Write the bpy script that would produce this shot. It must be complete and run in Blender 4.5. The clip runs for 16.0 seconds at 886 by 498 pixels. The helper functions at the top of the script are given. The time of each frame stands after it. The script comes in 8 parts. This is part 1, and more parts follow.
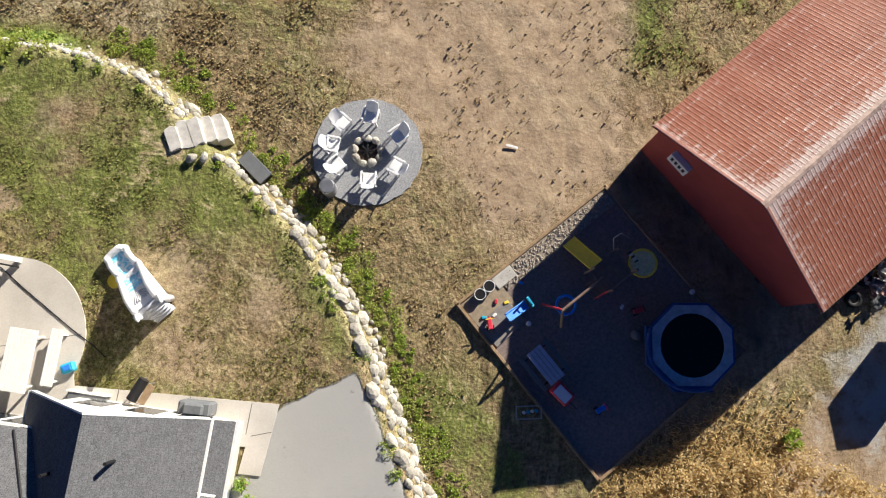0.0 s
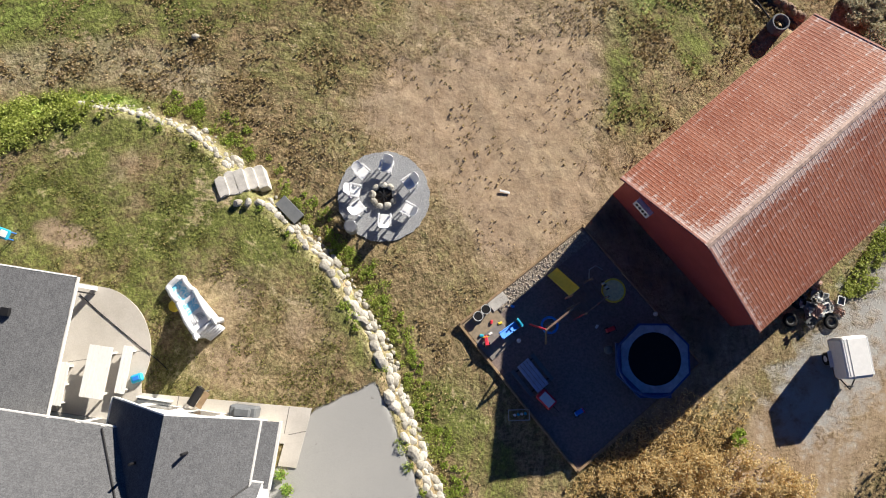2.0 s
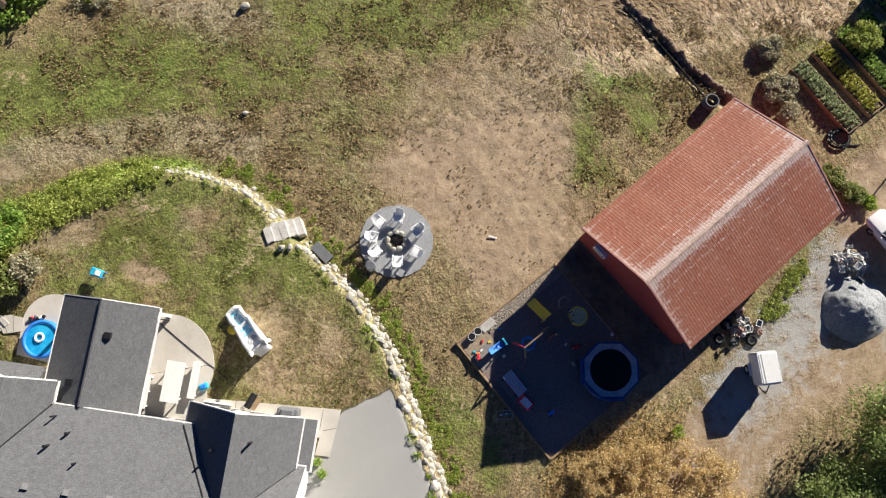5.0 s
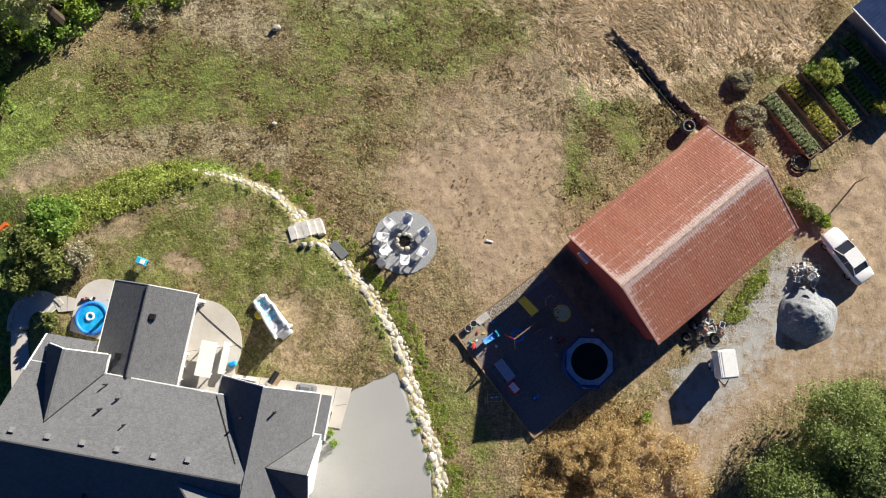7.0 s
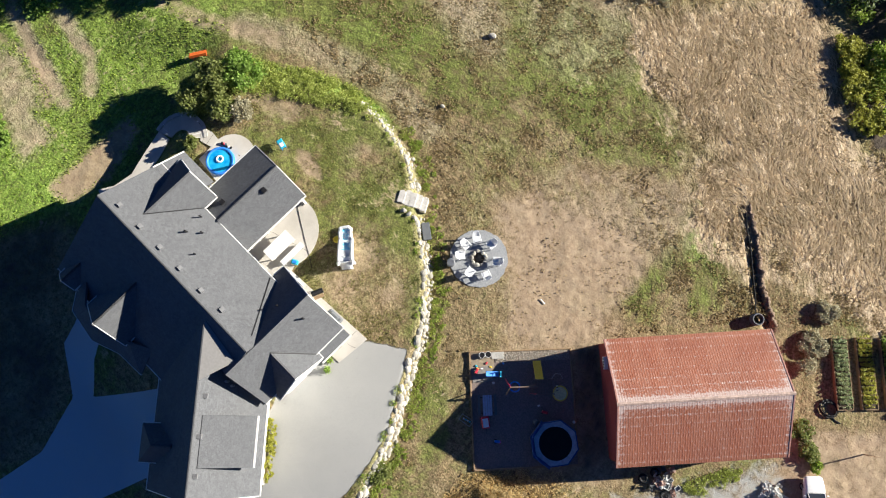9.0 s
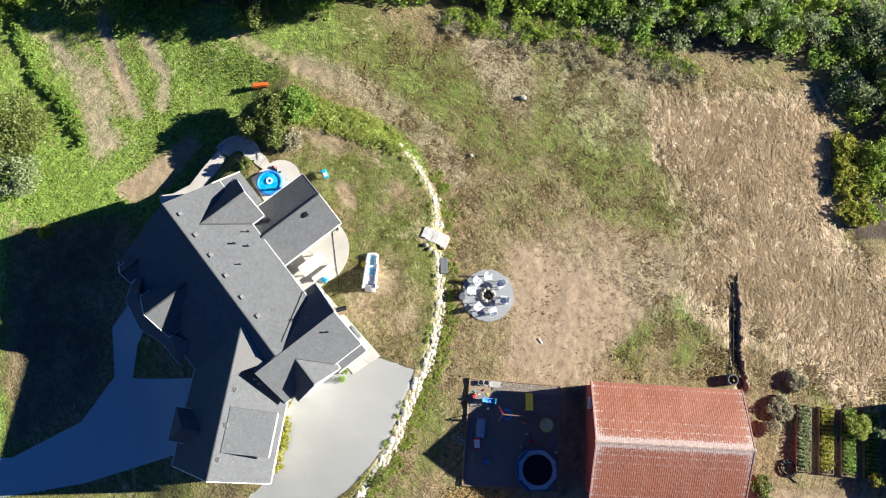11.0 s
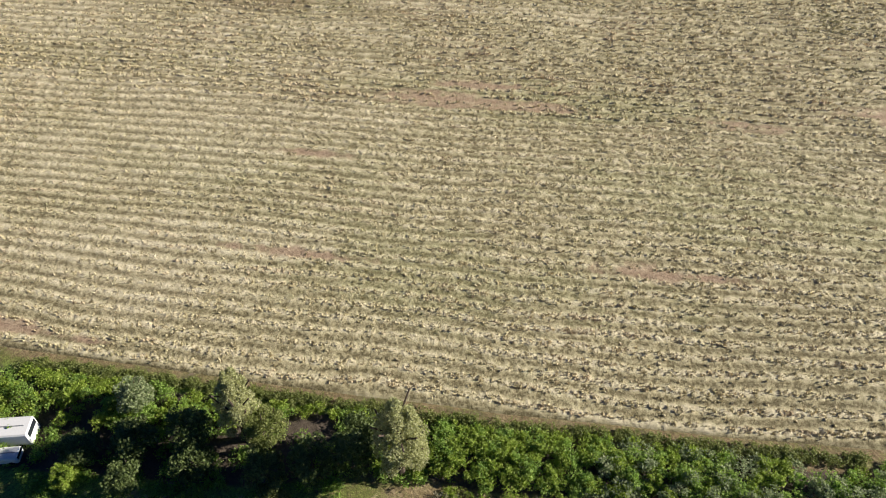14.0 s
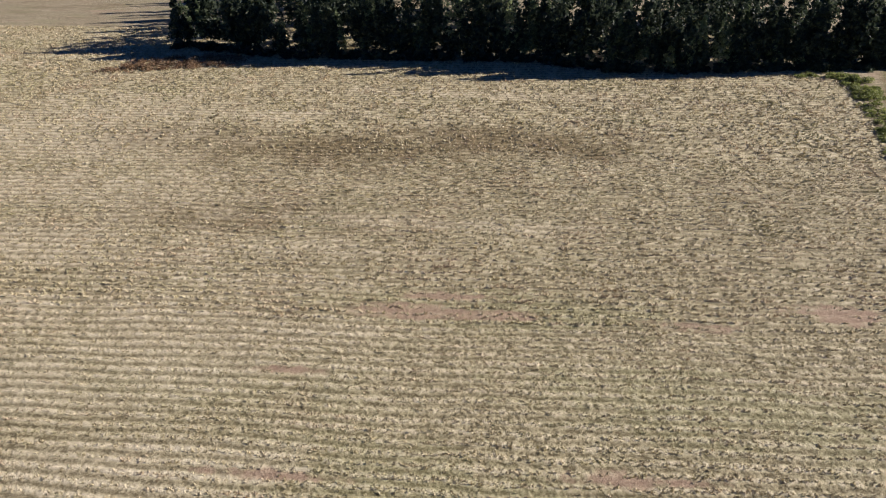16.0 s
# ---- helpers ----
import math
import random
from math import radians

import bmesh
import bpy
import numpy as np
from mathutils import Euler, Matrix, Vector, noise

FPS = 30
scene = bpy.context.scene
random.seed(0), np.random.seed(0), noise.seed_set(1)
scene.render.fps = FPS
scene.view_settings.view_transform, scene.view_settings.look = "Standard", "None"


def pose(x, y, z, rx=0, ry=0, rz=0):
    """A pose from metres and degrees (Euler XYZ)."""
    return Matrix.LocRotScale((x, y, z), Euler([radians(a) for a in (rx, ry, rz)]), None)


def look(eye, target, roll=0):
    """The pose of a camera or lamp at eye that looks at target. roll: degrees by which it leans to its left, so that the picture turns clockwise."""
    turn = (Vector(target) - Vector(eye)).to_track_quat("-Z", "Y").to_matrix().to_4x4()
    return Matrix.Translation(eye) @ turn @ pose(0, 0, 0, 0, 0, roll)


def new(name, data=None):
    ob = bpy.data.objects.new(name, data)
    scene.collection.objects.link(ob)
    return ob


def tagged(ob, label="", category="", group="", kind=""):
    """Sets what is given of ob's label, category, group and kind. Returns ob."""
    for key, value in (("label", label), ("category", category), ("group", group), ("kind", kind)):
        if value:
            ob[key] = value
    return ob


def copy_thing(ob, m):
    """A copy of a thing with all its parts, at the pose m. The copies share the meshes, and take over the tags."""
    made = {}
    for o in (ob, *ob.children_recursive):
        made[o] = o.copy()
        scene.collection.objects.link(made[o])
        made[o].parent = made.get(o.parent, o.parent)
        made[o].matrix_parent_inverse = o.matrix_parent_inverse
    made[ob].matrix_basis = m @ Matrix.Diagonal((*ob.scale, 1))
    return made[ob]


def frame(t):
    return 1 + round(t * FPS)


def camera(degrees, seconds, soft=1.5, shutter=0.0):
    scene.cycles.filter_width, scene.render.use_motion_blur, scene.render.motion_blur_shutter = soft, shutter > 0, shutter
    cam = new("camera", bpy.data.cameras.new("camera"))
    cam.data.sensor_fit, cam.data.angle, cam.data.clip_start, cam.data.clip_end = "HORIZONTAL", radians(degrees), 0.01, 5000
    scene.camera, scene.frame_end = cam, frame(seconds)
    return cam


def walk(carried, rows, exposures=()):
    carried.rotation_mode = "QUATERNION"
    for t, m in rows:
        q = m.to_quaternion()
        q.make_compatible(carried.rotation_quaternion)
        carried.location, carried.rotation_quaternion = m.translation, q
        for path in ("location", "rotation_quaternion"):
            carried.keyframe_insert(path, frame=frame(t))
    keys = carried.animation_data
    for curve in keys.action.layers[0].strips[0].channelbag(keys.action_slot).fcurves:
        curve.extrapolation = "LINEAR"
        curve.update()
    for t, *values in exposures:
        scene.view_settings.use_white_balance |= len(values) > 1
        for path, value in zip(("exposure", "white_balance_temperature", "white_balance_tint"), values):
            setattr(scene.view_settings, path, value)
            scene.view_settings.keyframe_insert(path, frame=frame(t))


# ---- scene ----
cam = camera(64.0, 16.0, soft=1.1)
# seconds, eye x y z, heading, pitch, roll
PATH_ROWS = [
    (0, 0.000, 0.000, 29.314, 0.000, -82.022, 0.012),
    (0.5, -0.013, 0.054, 30.736, 0.090, -81.831, -0.075),
    (1, -0.087, 0.126, 32.195, 0.051, -81.635, -0.029),
    (1.5, -0.148, 0.183, 33.664, -0.171, -81.502, 0.159),
    (2, -0.210, 0.250, 35.165, -0.071, -81.392, 0.023),
    (2.5, -0.275, 0.308, 36.674, -0.270, -81.327, 0.195),
    (3, -0.328, 0.347, 38.172, -0.157, -81.273, 0.110),
    (3.5, -0.326, 0.378, 39.749, -0.150, -81.077, 0.064),
    (4, -0.293, 0.469, 41.375, -0.022, -80.188, -0.230),
    (6.5, -0.202, -0.114, 48.926, -0.181, -81.057, -0.069),
    (7, -0.178, -0.166, 50.414, 1.760, -80.988, -0.144),
    (7.5, -0.249, -0.193, 51.869, 13.627, -80.859, 0.102),
    (8, -0.332, -0.240, 53.349, 22.418, -80.765, 0.041),
    (8.5, -0.404, -0.291, 54.871, 29.648, -80.689, 0.170),
    (8.7, -0.431, -0.306, 55.469, 32.860, -80.707, -0.031),
    (10.8, -0.750, -0.201, 62.529, 43.452, -80.431, -0.161),
    (11, -0.791, -0.182, 63.185, 43.185, -79.206, 0.077),
    (11.5, -0.874, -0.171, 64.863, 43.284, -74.049, -0.229),
    (12, -0.858, -0.176, 66.541, 43.083, -68.716, -0.183),
    (12.5, -0.848, -0.250, 68.194, 42.862, -63.376, -0.102),
    (13, -0.929, -0.410, 69.813, 42.479, -57.846, 0.103),
    (13.5, -0.912, -0.614, 71.486, 42.293, -51.595, 0.132),
    (14, -0.742, -0.794, 73.179, 42.251, -45.023, 0.148),
    (14.5, -0.433, -1.074, 74.825, 42.213, -39.163, 0.105),
    (15, -0.087, -1.344, 76.444, 42.222, -36.117, 0.011),
    (15.5, 0.230, -1.568, 78.065, 42.217, -33.039, 0.006),
    (16, 0.540, -1.721, 79.665, 39.336, -30.039, -0.250),
]
walk(cam, [(t, pose(x, y, z, 0, 0, head) @ pose(0, 0, 0, 90 + tilt) @ pose(0, 0, 0, 0, 0, lean)) for t, x, y, z, head, tilt, lean in PATH_ROWS],
     [(0, 1.12, 5720, 13), (3, 1.09, 5700, 13), (8.5, 1.28, 5600, 11), (11, 1.55, 5440, 10), (12.5, 1.44, 5500, 12), (14, 0.95, 5650, 14), (14.5, 0.77, 5700, 15), (15, 0.76, 5750, 18), (16, 0.77, 5500, 24)])

# ---- light ----
SUN_DIR = Vector((0.65, 0.76, 0.398)).normalized()
world = bpy.data.worlds.new("world")
scene.world = world
world.use_nodes = True
wn = world.node_tree.nodes
sky = wn.new("ShaderNodeTexSky")
sky.sky_type = "NISHITA"
sky.sun_disc = False
sky.air_density = 1.1
sky.dust_density = 0.0
sky.ozone_density = 10.0
sky.altitude = 5000.0
sky.sun_elevation = math.asin(SUN_DIR.z)
sky.sun_rotation = math.atan2(SUN_DIR.x, SUN_DIR.y)
world.node_tree.links.new(sky.outputs[0], wn["Background"].inputs[0])
wn["Background"].inputs[1].default_value = 0.028
sun = new("sun", bpy.data.lights.new("sun", "SUN"))
sun.data.energy = 5.0
sun.data.angle = radians(0.55)
sun.data.color = (1.0, 0.865, 0.645)
sun.matrix_world = look(SUN_DIR * 100, (0, 0, 0))

# ---- small helpers ----
rng = np.random.default_rng(7)


class Shade:
    """A principled material under construction."""

    def __init__(self, name, rough=0.8, metal=0.0):
        self.m = bpy.data.materials.new(name)
        self.m.use_nodes = True
        self.t = self.m.node_tree
        self.b = self.t.nodes["Principled BSDF"]
        self.b.inputs["Roughness"].default_value = rough
        self.b.inputs["Metallic"].default_value = metal
        self.b.inputs["Specular IOR Level"].default_value = 0.3
        self.co = self.t.nodes.new("ShaderNodeTexCoord")

    def node(self, kind, **sets):
        n = self.t.nodes.new(kind)
        for k, v in sets.items():
            n.inputs[k].default_value = v
        return n

    def put(self, a, b):
        self.t.links.new(a, b)

    def noise(self, scale, detail=3.0, rough=0.55, vec=None, dist=0.0):
        n = self.node("ShaderNodeTexNoise", Scale=scale, Detail=detail, Roughness=rough, Distortion=dist)
        self.put(vec or self.co.outputs["Object"], n.inputs["Vector"])
        return n.outputs["Fac"]

    def ramp(self, fac, stops):
        r = self.t.nodes.new("ShaderNodeValToRGB")
        e = r.color_ramp.elements
        while len(e) < len(stops):
            e.new(0.5)
        for el, (p, c) in zip(e, stops):
            el.position = p
            el.color = (*c, 1)
        self.put(fac, r.inputs[0])
        return r.outputs[0]

    def map(self, fac, a, b, c=0.0, d=1.0):
        n = self.node("ShaderNodeMapRange")
        n.clamp = True
        for i, v in enumerate((a, b, c, d)):
            n.inputs[1 + i].default_value = v
        self.put(fac, n.inputs[0])
        return n.outputs[0]

    def math(self, op, a, b=0.0):
        n = self.t.nodes.new("ShaderNodeMath")
        n.operation = op
        for i, v in enumerate((a, b)):
            if isinstance(v, (int, float)):
                n.inputs[i].default_value = v
            else:
                self.put(v, n.inputs[i])
        return n.outputs[0]

    def mix(self, fac, a, b, mode="MIX"):
        n = self.t.nodes.new("ShaderNodeMix")
        n.data_type = "RGBA"
        n.blend_type = mode
        for i, v in ((0, fac), (6, a), (7, b)):
            if isinstance(v, (int, float)):
                n.inputs[i].default_value = v
            elif isinstance(v, tuple):
                n.inputs[i].default_value = (*v, 1)
            else:
                self.put(v, n.inputs[i])
        return n.outputs[2]

    def colour(self, c):
        if isinstance(c, tuple):
            self.b.inputs["Base Color"].default_value = (*c, 1)
        else:
            self.put(c, self.b.inputs["Base Color"])

    def bump(self, fac, strength=0.5, dist=0.02):
        n = self.node("ShaderNodeBump", Strength=strength, Distance=dist)
        self.put(fac, n.inputs["Height"])
        self.put(n.outputs[0], self.b.inputs["Normal"])

    def attr(self, name):
        n = self.t.nodes.new("ShaderNodeAttribute")
        n.attribute_name = name
        s = self.t.nodes.new("ShaderNodeSeparateColor")
        self.put(n.outputs["Color"], s.inputs[0])
        return s.outputs[0], s.outputs[1], s.outputs[2]

    def random(self):
        return self.t.nodes.new("ShaderNodeObjectInfo").outputs["Random"]

    def island(self):
        return self.t.nodes.new("ShaderNodeNewGeometry").outputs["Random Per Island"]


def plain(name, col, rough=0.6, metal=0.0, vary=0.25, scale=6.0, bump=0.15, vec=None):
    """A worn, slightly uneven surface of one main colour."""
    s = Shade(name, rough, metal)
    n = s.noise(scale, 4)
    fine = s.noise(scale * 9, 2)
    lo = tuple(c * (1 - vary) for c in col)
    hi = tuple(min(1, c * (1 + vary * 0.6)) for c in col)
    base = s.ramp(n, [(0.3, lo), (0.7, hi)])
    s.colour(s.mix(0.25, base, s.ramp(fine, [(0.3, lo), (0.75, hi)])))
    s.put(s.map(n, 0.3, 0.7, max(0.05, rough - 0.1), min(1, rough + 0.1)), s.b.inputs["Roughness"])
    if bump:
        s.bump(fine, bump, 0.01)
    return s.m


def mesh_of(bm, name):
    me = bpy.data.meshes.new(name)
    bm.to_mesh(me)
    bm.free()
    return me


def part(name, bm, material, parent=None, label="", smooth=False):
    me = mesh_of(bm, name)
    me.materials.append(material)
    if smooth:
        me.shade_smooth()
    ob = new(name, me)
    if parent:
        ob.parent = parent
    if label:
        ob["label"] = label
    return ob


def thing(name, label, category, at=None, group="", kind=""):
    ob = new(name)
    ob.empty_display_size = 0.2
    if at is not None:
        ob.matrix_world = at
    return tagged(ob, label, category, group, kind)


def box(bm, cx, cy, cz, sx, sy, sz, rz=0.0, rx=0.0, ry=0.0, bevel=0.0):
    """A box centred at cx cy cz."""
    r = bmesh.ops.create_cube(bm, size=1, matrix=pose(cx, cy, cz, rx, ry, rz) @ Matrix.Diagonal((sx, sy, sz, 1)))
    if bevel:
        edges = list({e for v in r["verts"] for e in v.link_edges})
        bmesh.ops.bevel(bm, geom=edges, offset=bevel, segments=1, affect="EDGES")
    return bm


def B(*a, **k):
    return box(bmesh.new(), *a, **k)


def cyl(bm, cx, cy, z0, z1, r0, r1=None, seg=16, m=None):
    d = z1 - z0
    mm = Matrix.Translation((cx, cy, (z0 + z1) / 2))
    if m is not None:
        mm = m @ mm
    bmesh.ops.create_cone(bm, cap_ends=True, segments=seg, radius1=r0, radius2=r0 if r1 is None else r1, depth=d, matrix=mm)
    return bm


def tube(bm, pts, r, seg=6, closed=False):
    """A round bar along points."""
    pts = [Vector(p) for p in pts]
    rings = []
    n = len(pts)
    for i, p in enumerate(pts):
        a = pts[i - 1] if (i or closed) else p
        b = pts[(i + 1) % n] if (i < n - 1 or closed) else p
        d = (b - a).normalized()
        up = Vector((0, 0, 1)) if abs(d.z) < 0.9 else Vector((1, 0, 0))
        x = d.cross(up).normalized()
        y = x.cross(d)
        rings.append([bm.verts.new(p + r * (math.cos(k * math.tau / seg) * x + math.sin(k * math.tau / seg) * y)) for k in range(seg)])
    for i in range(n if closed else n - 1):
        a, b = rings[i], rings[(i + 1) % n]
        for k in range(seg):
            bm.faces.new((a[k], a[(k + 1) % seg], b[(k + 1) % seg], b[k]))
    if not closed:
        bm.faces.new(rings[0][::-1])
        bm.faces.new(rings[-1])
    return bm


def slab(bm, ring, z0, z1):
    """A plate over a plan outline."""
    lo = [bm.verts.new((x, y, z0)) for x, y in ring]
    hi = [bm.verts.new((x, y, z1)) for x, y in ring]
    n = len(ring)
    bm.faces.new(hi)
    bm.faces.new(lo[::-1])
    for i in range(n):
        bm.faces.new((lo[i], lo[(i + 1) % n], hi[(i + 1) % n], hi[i]))
    bmesh.ops.recalc_face_normals(bm, faces=bm.faces[:])
    return bm


def plate(bm, quad, thick):
    """A slab under four or more coplanar points in space."""
    q = [Vector(p) for p in quad]
    nrm = (q[1] - q[0]).cross(q[2] - q[0]).normalized()
    if nrm.z < 0:
        q.reverse()
        nrm = -nrm
    hi = [bm.verts.new(p) for p in q]
    lo = [bm.verts.new(p - nrm * thick) for p in q]
    bm.faces.new(hi)
    bm.faces.new(lo[::-1])
    n = len(q)
    for i in range(n):
        bm.faces.new((hi[i], lo[i], lo[(i + 1) % n], hi[(i + 1) % n]))
    return bm


def quads_mesh(name, co, material, per=4):
    """A mesh of loose faces from an array of corners."""
    n = len(co) // per
    me = bpy.data.meshes.new(name)
    me.vertices.add(len(co))
    me.vertices.foreach_set("co", np.ascontiguousarray(co, dtype=np.float32).ravel())
    me.loops.add(len(co))
    me.loops.foreach_set("vertex_index", np.arange(len(co), dtype=np.int32))
    me.polygons.add(n)
    me.polygons.foreach_set("loop_start", np.arange(0, len(co), per, dtype=np.int32))
    me.update(calc_edges=True)
    me.materials.append(material)
    return me


def leaves(centres, size, up=0.5):
    """Corners of one leaf-shaped quad at each centre."""
    n = len(centres)
    nrm = rng.normal(size=(n, 3))
    nrm[:, 2] = np.abs(nrm[:, 2]) + up
    nrm /= np.linalg.norm(nrm, axis=1)[:, None]
    a = np.cross(nrm, rng.normal(size=(n, 3)))
    a /= np.linalg.norm(a, axis=1)[:, None]
    b = np.cross(nrm, a)
    s = size * (0.55 + 0.9 * rng.random(n))[:, None]
    c = centres
    out = np.stack([c - a * s, c - b * s * 0.55, c + a * s, c + b * s * 0.55], 1)
    return out.reshape(-1, 3)


def inside(px, py, ring):
    """Which points lie in the outline."""
    r = np.array(ring)
    hit = np.zeros(px.shape, bool)
    j = len(r) - 1
    for i in range(len(r)):
        (xi, yi), (xj, yj) = r[i], r[j]
        if yi != yj:
            c = ((yi > py) != (yj > py)) & (px < (xj - xi) * (py - yi) / (yj - yi) + xi)
            hit ^= c
        j = i
    return hit


def away(px, py, line, closed=False):
    """Distance of points from a polyline."""
    r = np.array(line)
    best = np.full(px.shape, 1e9)
    for i in range(len(r) - (0 if closed else 1)):
        a, b = r[i], r[(i + 1) % len(r)]
        d = b - a
        t = np.clip(((px - a[0]) * d[0] + (py - a[1]) * d[1]) / (d @ d + 1e-9), 0, 1)
        best = np.minimum(best, np.hypot(px - a[0] - t * d[0], py - a[1] - t * d[1]))
    return best


def depth_in(px, py, ring):
    """Signed distance to an outline, positive inside."""
    d = away(px, py, ring, True)
    return np.where(inside(px, py, ring), d, -d)


def soft(x, a, b):
    t = np.clip((x - a) / (b - a), 0, 1)
    return t * t * (3 - 2 * t)

def lattice(i, j, seed):
    """A fixed random value for each whole-number place."""
    h = (i.astype(np.int64) * 374761393 + j.astype(np.int64) * 668265263 + seed * 974634777) & 0xFFFFFFFF
    h = ((h ^ (h >> 13)) * 1274126177) & 0xFFFFFFFF
    return ((h ^ (h >> 16)) & 0xFFFFFF) / 16777216.0


def vnoise(x, y, seed=0):
    """Smooth value noise over whole arrays, 0 to 1."""
    i, j = np.floor(x), np.floor(y)
    u, v = x - i, y - j
    u, v = u * u * (3 - 2 * u), v * v * (3 - 2 * v)
    a = lattice(i, j, seed) * (1 - u) + lattice(i + 1, j, seed) * u
    b = lattice(i, j + 1, seed) * (1 - u) + lattice(i + 1, j + 1, seed) * u
    return a * (1 - v) + b * v


def fbm(x, y, seed=0, octaves=4):
    t, k, w = 0.0, 0.5, 0.0
    for o in range(octaves):
        t = t + k * vnoise(x * 2.03 ** o, y * 2.03 ** o, seed + 17 * o)
        w += k
        k *= 0.5
    return t / w

# ---- materials ----
def shingle_shade():
    s = Shade("asphalt_shingles", 0.95)
    s.b.inputs["Specular IOR Level"].default_value = 0.05
    br = s.node("ShaderNodeTexBrick", Scale=1.0)
    br.inputs["Brick Width"].default_value = 0.17
    br.inputs["Row Height"].default_value = 0.14
    br.inputs["Mortar Size"].default_value = 0.006
    br.inputs["Color1"].default_value = (0.092, 0.095, 0.103, 1)
    br.inputs["Color2"].default_value = (0.158, 0.161, 0.170, 1)
    br.inputs["Mortar"].default_value = (0.06, 0.06, 0.062, 1)
    br.offset = 0.5
    s.put(s.co.outputs["UV"], br.inputs["Vector"])
    n = s.noise(1.2, 4)
    f = s.noise(22, 3, 0.7)
    c = s.mix(0.25, br.outputs["Color"], s.ramp(n, [(0.3, (0.09, 0.092, 0.096)), (0.7, (0.185, 0.187, 0.192))]))
    s.colour(s.mix(0.42, c, s.ramp(f, [(0.34, (0.035, 0.037, 0.042)), (0.66, (0.26, 0.265, 0.275))])))
    return s.m


def tin_shade():
    s = Shade("red_painted_steel_roofing", 0.5)
    n = s.noise(0.5, 5, 0.65)
    st = s.node("ShaderNodeMapping")
    st.inputs["Scale"].default_value = (4.0, 0.6, 1)
    s.put(s.co.outputs["UV"], st.inputs["Vector"])
    streak = s.noise(1.6, 4, 0.7, st.outputs[0])
    fine = s.noise(14, 3, 0.7)
    c = s.ramp(n, [(0.3, (0.255, 0.076, 0.036)), (0.7, (0.36, 0.118, 0.056))])
    c = s.mix(s.map(streak, 0.5, 0.75, 0, 0.4), c, (0.40, 0.20, 0.15))
    c = s.mix(s.map(s.random(), 0, 1, 0, 0.22), c, (0.41, 0.215, 0.14))
    c = s.mix(s.map(fine, 0.55, 0.75, 0, 0.35), c, (0.16, 0.05, 0.035))
    sf = s.node("ShaderNodeMapping")
    sf.inputs["Scale"].default_value = (26.0, 2.6, 1)
    s.put(s.co.outputs["UV"], sf.inputs["Vector"])
    dash = s.noise(1.0, 4, 0.7, sf.outputs[0])
    c = s.mix(s.map(dash, 0.50, 0.62, 0, 0.6), c, (0.52, 0.33, 0.26))
    chalk, edge, _ = s.attr("wear")
    sep = s.node("ShaderNodeSeparateXYZ")
    s.put(s.co.outputs["UV"], sep.inputs[0])
    band = s.map(s.math("ABSOLUTE", s.math("SUBTRACT", s.math("FRACT", s.math("MULTIPLY", sep.outputs[1], 1.35)), 0.5)), 0.0, 0.16, 0.5, 0.0)
    band = s.math("MULTIPLY", band, s.map(dash, 0.42, 0.62, 0.1, 1.0))
    chalk = s.math("ADD", chalk, band)
    spots = s.noise(6.5, 4, 0.7)
    c = s.mix(s.map(s.math("ADD", chalk, s.math("MULTIPLY", s.math("SUBTRACT", spots, 0.5), 1.6)), 0.42, 0.75, 0, 0.8), c, (0.62, 0.52, 0.48))
    s.colour(c)
    s.b.inputs["Specular IOR Level"].default_value = 0.5
    s.put(s.map(n, 0.3, 0.7, 0.4, 0.6), s.b.inputs["Roughness"])
    return s.m


def siding_shade(name, col, gap=0.15):
    s = Shade(name, 0.7)
    w = s.node("ShaderNodeTexWave", Scale=1.0 / gap / 6.2832 * 3.14159, Distortion=0.0)
    w.bands_direction = "Z"
    w.wave_profile = "SAW"
    s.put(s.co.outputs["Object"], w.inputs["Vector"])
    n = s.noise(1.5, 4)
    s.colour(s.ramp(n, [(0.3, tuple(c * 0.85 for c in col)), (0.7, col)]))
    s.bump(w.outputs["Fac"], 0.5, 0.015)
    return s.m


def leaf_shade(name, lo, mid, hi, back=0.45, drifts=()):
    """Foliage: each leaf of its own shade, some light through it."""
    s = Shade(name, 0.6)
    c = s.ramp(s.island(), [(0.0, lo), (0.5, mid), (1.0, hi)])
    n = s.noise(0.35, 3)
    c = s.mix(s.map(n, 0.35, 0.65, 0, 0.5), c, mid)
    for k, tone in enumerate(drifts):
        c = s.mix(s.map(s.noise(0.035 + 0.03 * k, 5, 0.66), 0.5, 0.62, 0, 0.6), c, tone)
    s.colour(c)
    tr = s.node("ShaderNodeBsdfTranslucent")
    s.put(c, tr.inputs["Color"])
    mx = s.node("ShaderNodeMixShader")
    mx.inputs[0].default_value = back
    s.put(s.b.outputs[0], mx.inputs[1])
    s.put(tr.outputs[0], mx.inputs[2])
    s.put(mx.outputs[0], s.t.nodes["Material Output"].inputs[0])
    return s.m


def concrete_shade():
    s = Shade("poured_concrete", 0.85)
    n = s.noise(0.6, 5, 0.6)
    f = s.noise(18, 3)
    c = s.ramp(n, [(0.3, (0.47, 0.44, 0.39)), (0.7, (0.63, 0.60, 0.55))])
    s.colour(s.mix(0.2, c, s.ramp(f, [(0.3, (0.3, 0.27, 0.22)), (0.7, (0.65, 0.6, 0.53))])))
    s.bump(f, 0.15, 0.005)
    return s.m


